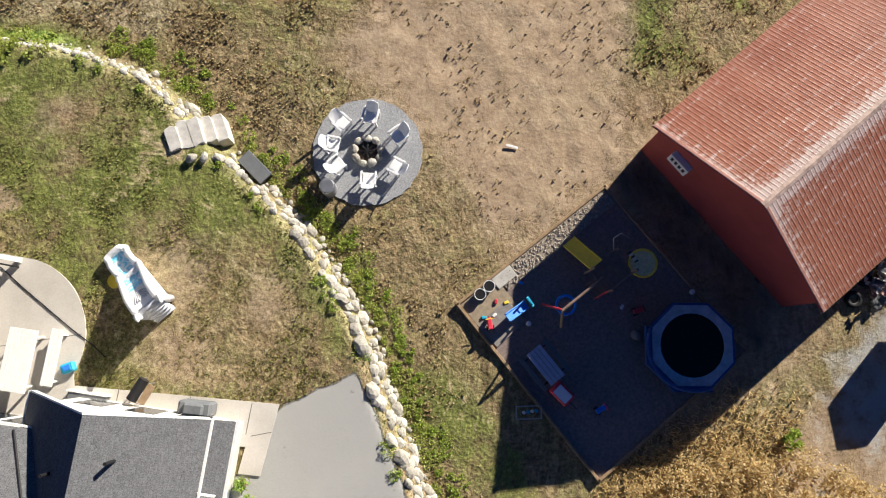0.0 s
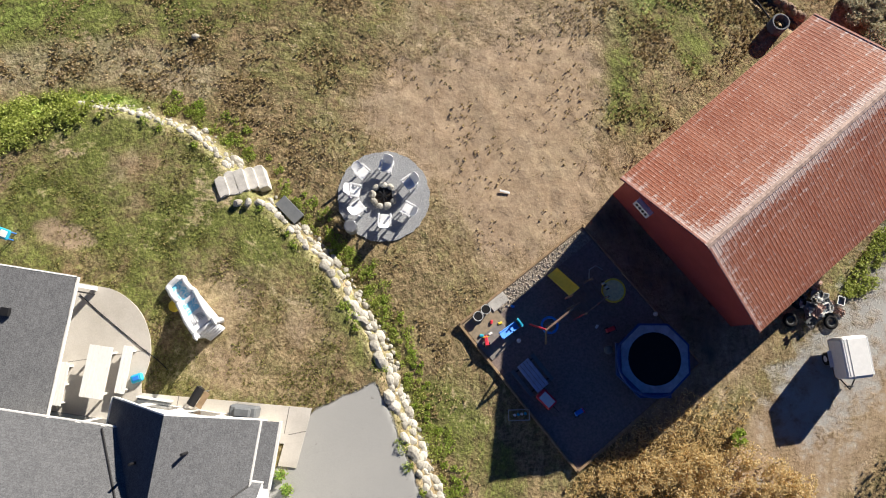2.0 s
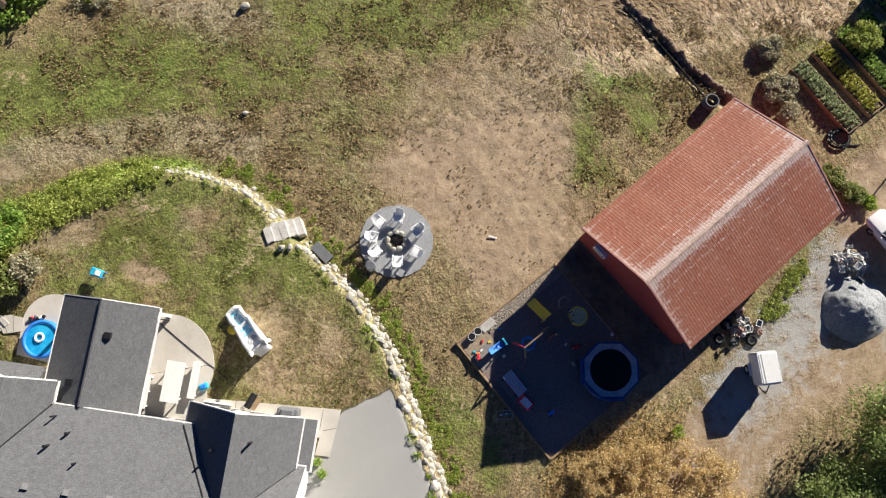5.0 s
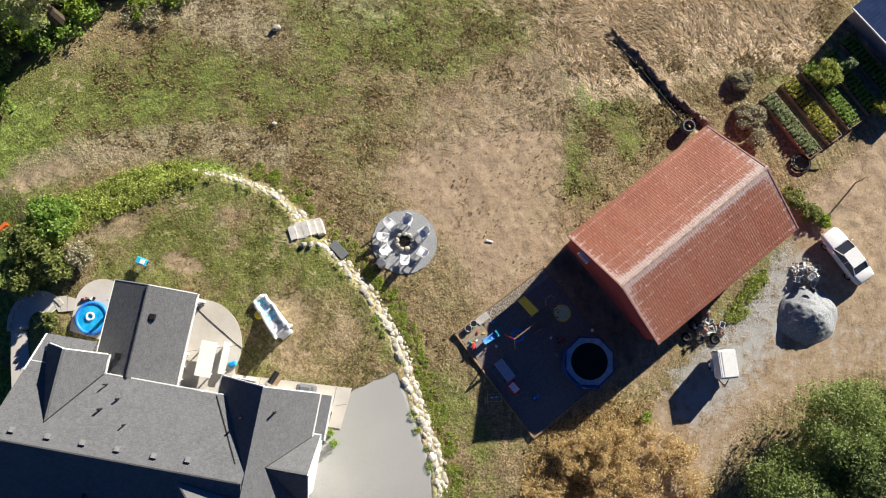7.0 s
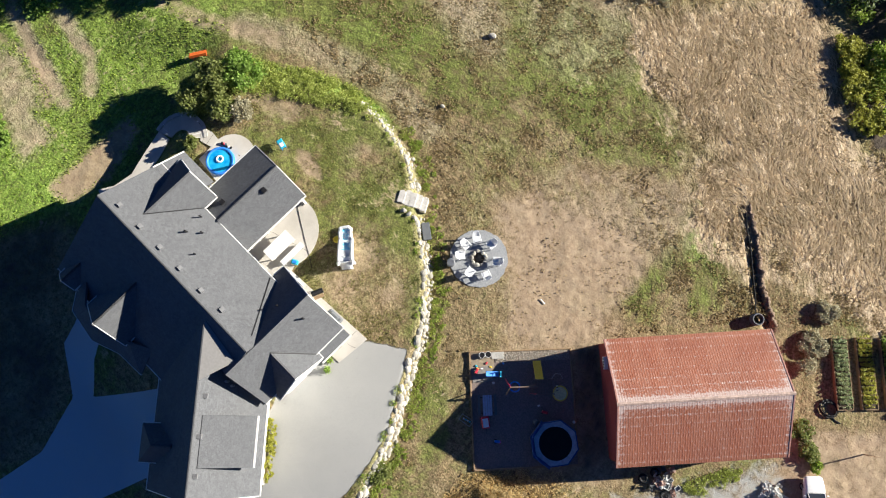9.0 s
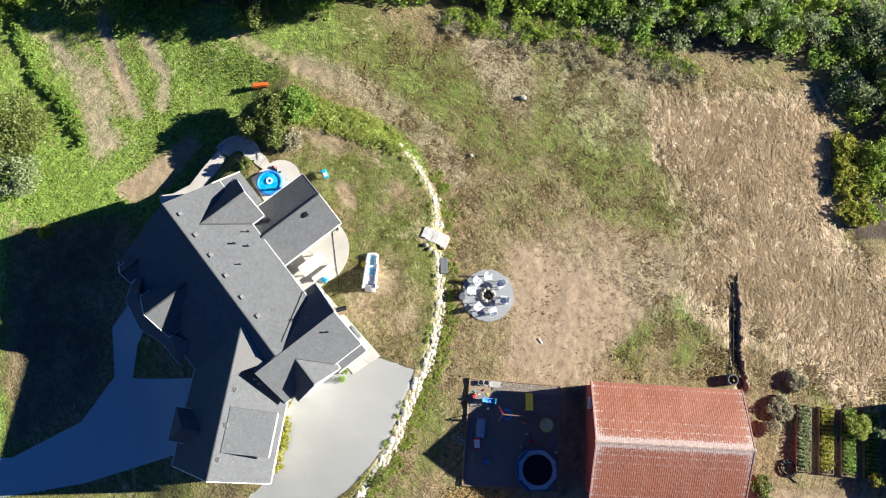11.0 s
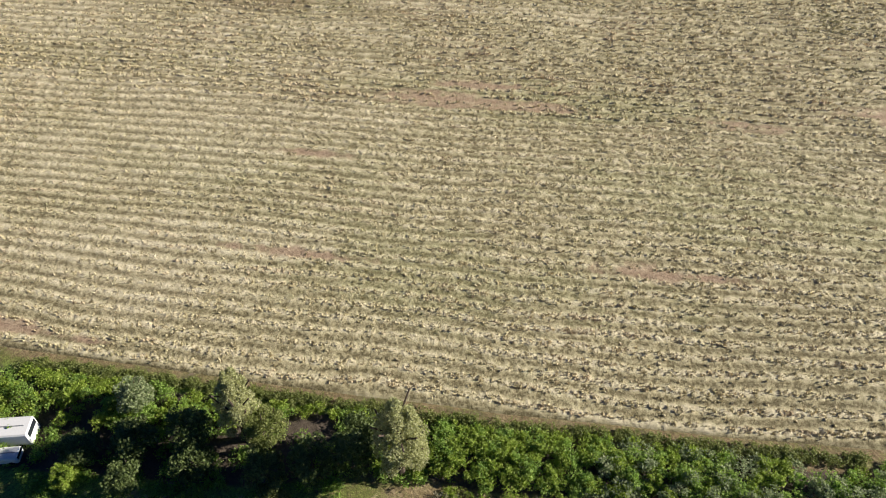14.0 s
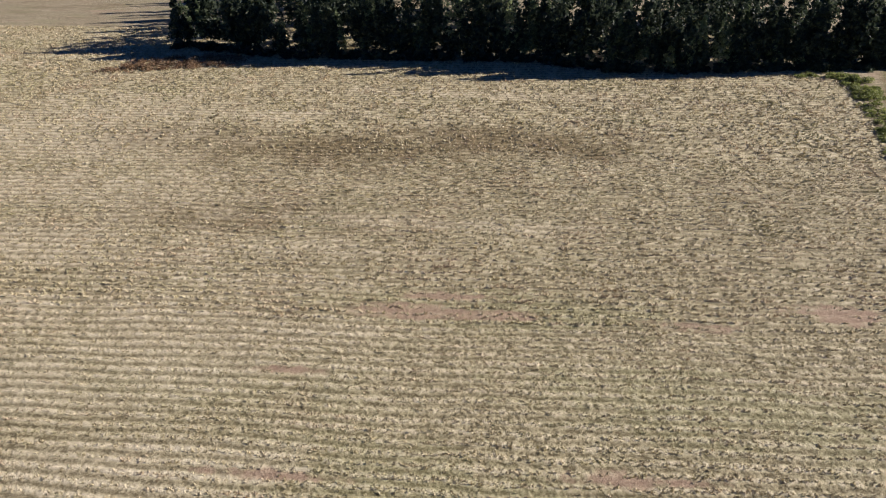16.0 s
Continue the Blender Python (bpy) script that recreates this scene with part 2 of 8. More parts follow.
def rock_shade():
    s = Shade("granite_boulders", 0.9)
    n = s.noise(2.5, 5, 0.65)
    r = s.ramp(s.random(), [(0.0, (0.25, 0.235, 0.20)), (0.5, (0.42, 0.40, 0.345)), (1.0, (0.62, 0.59, 0.525))])
    s.colour(s.mix(0.45, r, s.ramp(n, [(0.3, (0.20, 0.18, 0.14)), (0.7, (0.70, 0.67, 0.59))]), "MIX"))
    s.bump(n, 0.7, 0.06)
    return s.m


M_SHINGLE = shingle_shade()
M_TIN = tin_shade()
M_RED = siding_shade("red_barn_boards", (0.36, 0.075, 0.065), 0.22)
M_SIDING = siding_shade("cream_house_siding", (0.72, 0.69, 0.62), 0.15)
M_CONC = concrete_shade()
M_ROCK = rock_shade()
M_WHITE = plain("white_paint", (0.80, 0.80, 0.78), 0.5, vary=0.08)
M_PLASTIC = plain("white_plastic", (0.80, 0.81, 0.82), 0.35, vary=0.07, bump=0.05)
M_DECK = plain("dark_rubber_mulch", (0.255, 0.205, 0.185), 0.95, vary=0.4, scale=9, bump=0.8)
M_TIMBER = plain("weathered_timber", (0.34, 0.24, 0.14), 0.8, vary=0.35, scale=4, bump=0.4)
M_DARKWOOD = plain("dark_stained_wood", (0.23, 0.16, 0.125), 0.7, vary=0.35, scale=5, bump=0.3)
M_BLACK = plain("black_plastic", (0.018, 0.018, 0.02), 0.5, vary=0.3)
M_RUBBER = plain("black_mesh_fabric", (0.010, 0.010, 0.011), 0.8, vary=0.3)
M_GLASSY = plain("dark_window_glass", (0.02, 0.025, 0.03), 0.08, vary=0.1, bump=0)
M_BLUE = plain("blue_plastic", (0.05, 0.24, 0.78), 0.4, vary=0.15, bump=0.05)
M_AQUA = plain("aqua_plastic", (0.05, 0.42, 0.62), 0.4, vary=0.15, bump=0.05)
M_YELLOW = plain("yellow_plastic", (0.86, 0.66, 0.06), 0.4, vary=0.12, bump=0.05)
M_REDP = plain("red_plastic", (0.62, 0.05, 0.08), 0.4, vary=0.15, bump=0.05)
M_ORANGE = plain("orange_paint", (0.72, 0.16, 0.03), 0.5, vary=0.12)
M_GREY = plain("grey_fabric", (0.16, 0.17, 0.18), 0.8, vary=0.2)
M_STEEL = plain("galvanised_steel", (0.45, 0.46, 0.47), 0.4, 0.8, vary=0.15)
M_STONE = plain("cut_stone_slabs", (0.52, 0.50, 0.46), 0.85, vary=0.25, scale=3, bump=0.4)
M_SOIL = plain("dark_garden_soil", (0.085, 0.062, 0.045), 0.95, vary=0.5, scale=7, bump=0.8)
M_CRUSH = plain("crushed_grey_stone", (0.36, 0.37, 0.385), 0.92, vary=0.5, scale=22, bump=0.7)
M_PILE = plain("blue_grey_gravel", (0.33, 0.345, 0.36), 0.95, vary=0.5, scale=9, bump=1.0)
M_BARK = plain("brown_bark", (0.10, 0.075, 0.055), 0.95, vary=0.4, scale=8, bump=0.7)
L_GREEN = leaf_shade("green_leaves", (0.11, 0.19, 0.03), (0.29, 0.43, 0.075), (0.48, 0.62, 0.16), 0.55)
L_BRIGHT = leaf_shade("bright_green_leaves", (0.13, 0.19, 0.02), (0.31, 0.42, 0.05), (0.52, 0.60, 0.13), 0.5)
L_SILVER = leaf_shade("silvery_green_leaves", (0.14, 0.19, 0.08), (0.32, 0.38, 0.18), (0.54, 0.58, 0.34), 0.5)
L_PALE = leaf_shade("pale_tree_leaves", (0.20, 0.215, 0.08), (0.44, 0.455, 0.20), (0.68, 0.68, 0.40), 0.5)
L_GOLD = leaf_shade("ochre_leaves", (0.40, 0.29, 0.12), (0.64, 0.50, 0.25), (0.80, 0.67, 0.40), 0.6)
L_YARDTREE = leaf_shade("yard_tree_leaves", (0.09, 0.13, 0.03), (0.25, 0.32, 0.085), (0.50, 0.56, 0.23), 0.5)
L_YELLOW = leaf_shade("yellow_green_leaves", (0.20, 0.22, 0.03), (0.42, 0.42, 0.06), (0.60, 0.58, 0.12))
L_BANK = leaf_shade("bank_cover_leaves", (0.20, 0.25, 0.04), (0.39, 0.45, 0.09), (0.60, 0.63, 0.20), 0.5)
L_DRYBUSH = leaf_shade("dry_bush_leaves", (0.22, 0.20, 0.12), (0.42, 0.39, 0.25), (0.62, 0.58, 0.42), 0.45)
L_OLIVE = leaf_shade("olive_leaves", (0.10, 0.13, 0.03), (0.24, 0.28, 0.07), (0.42, 0.45, 0.17), 0.5)
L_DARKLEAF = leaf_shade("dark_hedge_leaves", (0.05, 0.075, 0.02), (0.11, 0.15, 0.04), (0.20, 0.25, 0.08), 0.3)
# far wood leaves, with the wood's deep shade put into their colour
L_DARK = leaf_shade("shaded_forest_leaves", (0.02, 0.032, 0.022), (0.05, 0.07, 0.042), (0.14, 0.17, 0.09), 0.35)
L_MIDWOOD = leaf_shade("wood_edge_leaves", (0.05, 0.075, 0.035), (0.13, 0.17, 0.08), (0.27, 0.32, 0.17), 0.4)
L_RUST = leaf_shade("rusty_scrub_leaves", (0.14, 0.09, 0.045), (0.30, 0.20, 0.11), (0.50, 0.38, 0.23), 0.4)
L_STRAW = leaf_shade("dry_stalks", (0.36, 0.27, 0.155), (0.57, 0.45, 0.28), (0.73, 0.60, 0.41), 0.45)
L_TUFT = leaf_shade("grass_tufts", (0.20, 0.16, 0.065), (0.34, 0.265, 0.125), (0.52, 0.41, 0.24), 0.4)
L_WEED = leaf_shade("small_weeds", (0.09, 0.085, 0.03), (0.17, 0.16, 0.06), (0.28, 0.25, 0.11), 0.35)
L_HAY = leaf_shade("cut_hay", (0.38, 0.33, 0.18), (0.56, 0.49, 0.29), (0.76, 0.68, 0.45), 0.12, ((0.44, 0.42, 0.21), (0.62, 0.49, 0.33)))

# ---- plan ----
WALL_LINE = [(-18.6, 12.9), (-16.6, 12.6), (-15.0, 12.25), (-12.6, 11.3), (-10.9, 9.8), (-9.9, 8.6), (-8.6, 7.4), (-7.2, 6.1), (-6.0, 4.8), (-4.4, 2.5), (-3.1, 0.2), (-2.4, -2.2), (-1.45, -4.3), (-0.5, -6.9), (-0.1, -9.4), (0.3, -12.0)]
TERRACE = [(-29.0, 3.0), (-28.6, 6.0), (-27.0, 8.2), (-23.7, 10.4), (-20.0, 12.2)] + WALL_LINE + [(-1, -18), (-6, -20), (-10, -17), (-14, -10), (-26, -8), (-28.0, -3)]
BANK = [(-30.6, 3.4), (-31.2, 7.6), (-29.8, 10.2), (-26.2, 11.5), (-23.0, 12.9), (-20, 13.7), (-17.2, 13.3), (-16.4, 12.3), (-19.3, 11.4), (-23.7, 9.6), (-27.2, 7.4), (-28.4, 5.0)]
GRAVEL = [(-6.45, -2.35), (-3.4, -0.9), (-2.6, -2.6), (-1.7, -4.8), (-0.8, -7.2), (-0.6, -9.6), (-0.6, -12), (-2.0, -19), (-6.5, -21), (-6.0, -15), (-9.0, -11.0), (-9.5, -8.0), (-8.0, -5.0)]
DRIVE = [(-16.3, -13.9), (-13.3, -20.0), (-17.6, -27.6), (-30, -44), (-38, -44), (-23.9, -30.6), (-21.8, -24.4), (-22.6, -19.8), (-26.0, -17.0), (-27.0, -12.0), (-24.5, -12.0), (-23.0, -16.5), (-21.3, -18.8), (-18.5, -16.2)]
YARD = [(12.4, -6.2), (16.0, -0.5), (19.8, 3.2), (22.0, 6.0), (24.3, 8.2), (27.0, 7.0), (29.0, 4.8), (33.5, 3.6), (36, -2), (26.5, -0.4), (21.5, -3.5), (18.5, -8), (12, -10)]
YARD_DIRT = [(19, 12), (24, 12), (27, 14), (32, 18), (38, 14), (46, 4), (44, -6), (30, 0), (22, -3), (17, -10), (8, -10), (14, -3), (22, 4), (24.5, 9)]
FIELD_EDGE = [(-300, -138), (-140, -37), (-76.8, 3.0), (-64.9, 10.9), (-53.2, 18.5), (-47.4, 22.3), (-39.0, 28.0), (-32.0, 32.9), (-25.3, 37.2), (-14.9, 44.8), (-4.6, 52.0), (8.5, 61.9), (30, 78), (50, 93)]
HEDGE = [(-120, -30), (-85, -4.5), (-64, 9.0), (-53, 16.5), (-47, 20.2), (-39, 26), (-32, 30.8), (-25, 35.2), (-15, 42.8), (-4.6, 49.8), (8.5, 59.6), (30, 75.5), (50, 90), (56, 84), (33, 52), (22, 38.5), (17.6, 34.5), (14.5, 38.0), (11.5, 42.5), (6, 46.8), (-3, 40.0), (-8, 37.0), (-14.5, 34.2), (-21.2, 28.3), (-27.5, 25.0), (-35.5, 17.5), (-40, 12), (-46, 7.4), (-56, -0.5), (-62.3, -5.2), (-80, -17), (-110, -38)]
WHEAT = [(-6.1, 33.2), (0, 38.5), (6.7, 44.0), (11.0, 41.0), (13.5, 36.5), (17.0, 33.0), (26, 38), (33, 34), (26, 24), (15, 22.5), (11, 20.3), (7.5, 22), (6.3, 27.4), (-0.5, 28.8)]
PATCH = [(-20.1, 6.6), (-19.3, 6.9), (-17.6, 6.4), (-17.1, 5.7), (-18.1, 5.4), (-19.8, 5.9)]
TRAIL = [(-38.2, 10.4), (-36.0, 10.4), (-33.0, 11.3), (-30.0, 12.6), (-28.0, 13.2)]
RUTS_B = [(-49.6, 3.0), (-45.2, 0.65), (-39.6, -1.7)]
RUTS_C = [(-48, 6.2), (-45.2, 4.4), (-40.5, 2.8), (-38.5, 0.5)]
SIDE_DIRT = [(-34.1, 0.3), (-33.0, 0.0), (-32.3, -4.4), (-33.4, -8.0), (-35.4, -8.0), (-35.0, -5.0)]
PALE = [(-51.2, -2.0), (-47.7, -1.8), (-45.1, -1.1), (-41.8, -2.4), (-40.8, -4.3), (-38.6, -4.6), (-38.8, -7.6), (-41.5, -6.4), (-46.5, -3.6), (-49, -3.5)]
TRENCH = [(11.6, 24.4), (13.2, 23.0), (16.1, 19.5), (18.6, 17.4)]

LOW = [(-29.6, 6.5), (-33, 9), (-40, 6), (-50, -3), (-58, -20), (-44, -50), (-18, -50), (-11, -24), (-15.5, -17.0), (-24, -15.5), (-28, -8), (-29.2, -1)]


def terrain(x, y):
    """Height of the ground."""
    t = depth_in(x, y, TERRACE)
    nearwall = soft(away(x, y, WALL_LINE), 1.0, 4.0)
    lo, hi = -0.45 - 2.3 * nearwall, 0.35 + 0.3 * nearwall
    k = np.clip((t - lo) / (hi - lo), 0, 1)
    h = 1.2 * k * k * (3 - 2 * k)
    h = h * (0.25 + 0.75 * soft(y - 0.25 * x, -19.0, -7.0))
    return h - 1.15 * soft(depth_in(x, y, LOW), -2.5, 3.0)


# ---- ground ----
def lines(a, b, step, lo, hi, grow=1.16, most=45.0):
    mid = list(np.arange(a, b, step))
    s, v, up = step, mid[-1], []
    while v < hi:
        s = min(s * grow, most)
        v += s
        up.append(v)
    s, v, dn = step, mid[0], []
    while v > lo:
        s = min(s * grow, most)
        v -= s
        dn.append(v)
    return np.array(dn[::-1] + mid + up)


def grass_shade():
    s = Shade("dry_grass_ground", 0.95)
    green, dirt, gravel = s.attr("zone_a")
    field, wheat, asphalt = s.attr("zone_b")
    n1 = s.noise(0.22, 5, 0.62)
    n2 = s.noise(1.3, 4, 0.6)
    n3 = s.noise(6.5, 6, 0.8)
    n4 = s.noise(34.0, 2, 0.6)
    n5 = s.noise(2.6, 5, 0.72)
    sw = s.node("ShaderNodeAttribute")
    sw.attribute_name = "sweep"
    comb = s.noise(1.6, 6, 0.78, sw.outputs["Vector"], 0.8)
    mixn = s.math("ADD", s.math("MULTIPLY", n3, 0.46), s.math("ADD", s.math("MULTIPLY", n5, 0.22), s.math("MULTIPLY", comb, 0.32)))
    dry = s.ramp(mixn, [(0.40, (0.08, 0.06, 0.028)), (0.465, (0.19, 0.14, 0.074)), (0.53, (0.33, 0.25, 0.132)), (0.61, (0.52, 0.42, 0.25))])
    warm = s.noise(0.55, 6, 0.72)
    dry = s.mix(s.map(warm, 0.5, 0.66, 0, 0.5), dry, s.ramp(mixn, [(0.40, (0.10, 0.062, 0.03)), (0.5, (0.30, 0.20, 0.105)), (0.61, (0.53, 0.39, 0.23))]))
    dry = s.mix(s.map(warm, 0.47, 0.34, 0, 0.5), dry, s.ramp(mixn, [(0.40, (0.055, 0.052, 0.018)), (0.5, (0.19, 0.175, 0.068)), (0.61, (0.42, 0.38, 0.19))]))
    grn = s.ramp(mixn, [(0.38, (0.040, 0.055, 0.010)), (0.5, (0.150, 0.178, 0.036)), (0.62, (0.345, 0.37, 0.105))])
    soil = s.ramp(n2, [(0.3, (0.34, 0.245, 0.165)), (0.7, (0.51, 0.39, 0.28))])
    grit = s.ramp(n4, [(0.3, (0.30, 0.298, 0.285)), (0.5, (0.385, 0.382, 0.365)), (0.72, (0.48, 0.475, 0.455))])
    chip = s.noise(5.5, 2, 0.5)
    grit = s.mix(s.map(chip, 0.72, 0.76, 0, 0.6), grit, (0.16, 0.15, 0.13))
    grit = s.mix(s.map(s.noise(0.35, 4, 0.6), 0.45, 0.7, 0, 0.35), grit, (0.48, 0.47, 0.44))
    tar = s.ramp(n4, [(0.3, (0.50, 0.505, 0.51)), (0.7, (0.64, 0.645, 0.65))])
    jit = s.math("ADD", s.math("MULTIPLY", s.math("SUBTRACT", n2, 0.5), 1.5), s.math("MULTIPLY", s.math("SUBTRACT", n3, 0.5), 0.7))
    jit0 = jit
    jit = s.math("ADD", jit, s.math("MULTIPLY", s.math("SUBTRACT", comb, 0.5), 1.6))
    jit = s.math("ADD", jit, s.math("MULTIPLY", s.math("SUBTRACT", n1, 0.5), 2.8))
    gm = s.map(s.math("ADD", green, jit), 0.24, 0.86, 0, 0.94)
    lush = s.ramp(mixn, [(0.40, (0.065, 0.12, 0.014)), (0.5, (0.21, 0.335, 0.045)), (0.60, (0.42, 0.54, 0.12))])
    grn = s.mix(s.map(s.math("ADD", green, s.math("MULTIPLY", jit, 0.3)), 0.95, 1.3), grn, lush)
    pale = s.noise(0.3, 5, 0.7, None, 0.8)
    dry = s.mix(s.map(pale, 0.52, 0.64, 0, 0.45), dry, s.ramp(mixn, [(0.40, (0.22, 0.175, 0.09)), (0.61, (0.58, 0.48, 0.295))]))
    base = s.mix(gm, dry, grn)
    soil_shade, bleached, _ = s.attr("zone_c")
    base = s.mix(s.map(s.math("ADD", bleached, s.math("MULTIPLY", jit0, 0.6)), 0.15, 0.85, 0, 0.85), base, s.ramp(mixn, [(0.40, (0.17, 0.135, 0.08)), (0.48, (0.36, 0.295, 0.19)), (0.61, (0.60, 0.51, 0.36))]))
    clod = s.noise(3.2, 6, 0.74, None, 0.3)
    base = s.mix(s.math("MULTIPLY", s.map(clod, 0.50, 0.60, 0, 0.7), s.map(dirt, 0.15, 0.5, 1.0, 0.12)), base, (0.09, 0.086, 0.032))
    dm = s.map(s.math("ADD", dirt, s.math("MULTIPLY", jit0, 0.6)), 0.3, 0.72, 0, 0.92)
    base = s.mix(dm, base, s.mix(0.3, soil, dry))
    # rows of cut hay
    mp = s.node("ShaderNodeMapping")
    mp.inputs["Rotation"].default_value = (0, 0, radians(-36))
    s.put(s.co.outputs["Object"], mp.inputs["Vector"])
    st = s.node("ShaderNodeMapping")
    st.inputs["Scale"].default_value = (0.9, 1.15, 1.0)
    s.put(mp.outputs[0], st.inputs["Vector"])
    wv = s.node("ShaderNodeTexWave", Scale=0.133, Distortion=2.6, Detail=4.0)
    wv.inputs["Detail Scale"].default_value = 0.7
    wv.bands_direction = "Y"
    s.put(mp.outputs[0], wv.inputs["Vector"])
    clump = s.noise(1.35, 4, 0.66, st.outputs[0])
    bs = s.node("ShaderNodeMapping")
    bs.inputs["Scale"].default_value = (0.3, 1.0, 1.0)
    s.put(mp.outputs[0], bs.inputs["Vector"])
    big = s.noise(0.075, 6, 0.7, bs.outputs[0])
    row = s.math("ADD", s.math("MULTIPLY", wv.outputs["Fac"], 0.17), s.math("MULTIPLY", clump, 0.92))
    hay = s.ramp(row, [(0.43, (0.20, 0.17, 0.095)), (0.52, (0.32, 0.275, 0.16)), (0.60, (0.44, 0.38, 0.235)), (0.69, (0.57, 0.495, 0.33))])
    # dark dots painted for the small shadows of hay clumps
    speck = s.noise(1.5, 4, 0.65)
    hay = s.mix(s.map(s.math("ADD", speck, s.math("MULTIPLY", wv.outputs["Fac"], 0.10)), 0.63, 0.70, 0, 0.75), hay, (0.075, 0.065, 0.03))
    hay = s.mix(s.map(big, 0.56, 0.64, 0, 0.55), hay, (0.42, 0.295, 0.19))
    hay = s.mix(s.map(big, 0.47, 0.39, 0, 0.65), hay, (0.215, 0.17, 0.085))
    hay = s.mix(s.map(s.noise(0.11, 5, 0.68, bs.outputs[0], 0.5), 0.5, 0.62, 0, 0.45), hay, (0.30, 0.285, 0.145))
    base = s.mix(s.map(s.math("ADD", field, s.math("MULTIPLY", jit, 0.25)), 0.4, 0.6), base, hay)
    wt = s.node("ShaderNodeMapping")
    wr = s.node("ShaderNodeMapping")
    wr.inputs["Rotation"].default_value = (0, 0, radians(47))
    s.put(s.co.outputs["Object"], wr.inputs["Vector"])
    wt.inputs["Scale"].default_value = (0.75, 1.5, 1)
    s.put(wr.outputs[0], wt.inputs["Vector"])
    wn1 = s.noise(1.5, 6, 0.74, wt.outputs[0], 0.7)
    straw = s.ramp(wn1, [(0.30, (0.21, 0.15, 0.09)), (0.45, (0.42, 0.315, 0.195)), (0.60, (0.63, 0.50, 0.335))])
    base = s.mix(s.map(s.math("ADD", wheat, s.math("MULTIPLY", jit, 0.9)), 0.3, 0.7), base, straw)
    am = s.map(s.math("ADD", asphalt, s.math("MULTIPLY", jit, 0.05)), 0.46, 0.54)
    base = s.mix(am, base, tar)
    vm = s.map(s.math("ADD", gravel, s.math("MULTIPLY", jit0, 0.55)), 0.36, 0.64)
    base = s.mix(vm, base, grit)
    # dark soil tone, which also carries the painted house shade on the front lawn
    base = s.mix(s.map(s.math("ADD", soil_shade, s.math("MULTIPLY", jit, 0.4)), 0.35, 0.7), base, s.ramp(n5, [(0.3, (0.05, 0.04, 0.03)), (0.7, (0.14, 0.11, 0.08))]))
    s.colour(base)
    hgt = s.math("ADD", s.math("MULTIPLY", s.noise(6.0, 2, 0.5), 0.5), s.math("MULTIPLY", n5, 0.8))
    hgt = s.math("MULTIPLY", hgt, s.map(dm, 0, 0.9, 1.0, 0.35))
    rough_land = s.math("MULTIPLY", s.math("SUBTRACT", 1.0, s.math("MAXIMUM", vm, am)), hgt)
    hg2 = s.math("ADD", rough_land, s.math("MULTIPLY", field, s.math("MULTIPLY", row, 1.0)))
    hg2 = s.math("ADD", hg2, s.math("MULTIPLY", wheat, s.math("MULTIPLY", wn1, 1.5)))
    s.bump(s.math("ADD", hg2, s.math("MULTIPLY", n4, 0.03)), 1.0, 0.10)
    return s.m


gx = lines(-52, 36, 0.21, -1500, 900)
gy = lines(-30, 47, 0.21, -700, 1500)
X, Y = np.meshgrid(gx, gy)
Z = terrain(X, Y)
fdepth = np.where(inside(X, Y, FIELD_EDGE + [(400, 900), (-900, 900), (-900, -138)]), 1, -1) * away(X, Y, FIELD_EDGE)
Z += 0.25 * soft(fdepth, -2, 6)
tr = away(X, Y, TRENCH)
Z -= 0.30 * soft(-tr, -0.55, -0.12)
WHEAT_B = [(9, 19), (30, 26), (42, 40), (46, 20), (30, 22), (20, 21)]
wheat = soft(depth_in(X, Y, WHEAT), -2.6, 2.2) * (0.62 + 0.55 * fbm(X * 0.35, Y * 0.35, 61, 4)) + 0.5 * soft(depth_in(X, Y, WHEAT_B), -2, 2)
hard = np.maximum(soft(depth_in(X, Y, GRAVEL), -0.5, 0.3), soft(depth_in(X, Y, DRIVE), -0.5, 0.3))
HARD_YARD = 0.75 * soft(depth_in(X, Y, YARD), -2, 1)
calm = (1 - np.maximum(hard, HARD_YARD)) * (1 - soft(fdepth, -0.5, 1.0)) * (1 - soft(np.hypot(X, Y), 90, 140)) * soft(np.hypot(X + 3.2, Y - 8.27), 2.0, 3.2)
calm = calm * (1 - soft(depth_in(X, Y, [(0.4, 1.8), (6.8, 7.0), (12.6, -0.1), (6.2, -5.4)]), -0.3, 0.1))
# flattened stalks lie in long wisps
su, sv = 0.73 * X + 0.68 * Y, -0.68 * X + 0.73 * Y
wisp = fbm(su * 2.1 + 1.2 * fbm(su * 0.25, sv * 0.25, 5), sv * 0.9 + 1.2 * fbm(su * 0.35, sv * 0.35, 6), 31, 4)
Z += calm * (0.10 * (fbm(X * 0.4, Y * 0.4, 2) - 0.5) + 0.13 * (fbm(X * 1.5, Y * 1.5, 3, 3) - 0.5) * (1 - 0.75 * hard))
Z += calm * np.clip(wheat, 0, 1) * 0.22 * (wisp - 0.5)

lawn = soft(depth_in(X, Y, TERRACE), -0.5, 0.5)
west = soft(-(X + 0.15 * Y), 24.0, 33.0) * (1 - soft(fdepth, -2.0, 0.5))
north = soft(Y - 0.75 * X, 26, 38) * (1 - soft(fdepth, -2.0, 0.5))
wallgreen = soft(-away(X, Y, WALL_LINE), -1.9, -0.5)
N_GREEN = [(-13.0, 26.0), (-9.0, 29.6), (-4.5, 32.0), (1.0, 27.5), (3.4, 24.6), (-3.6, 21.2), (-9.5, 21.4)]
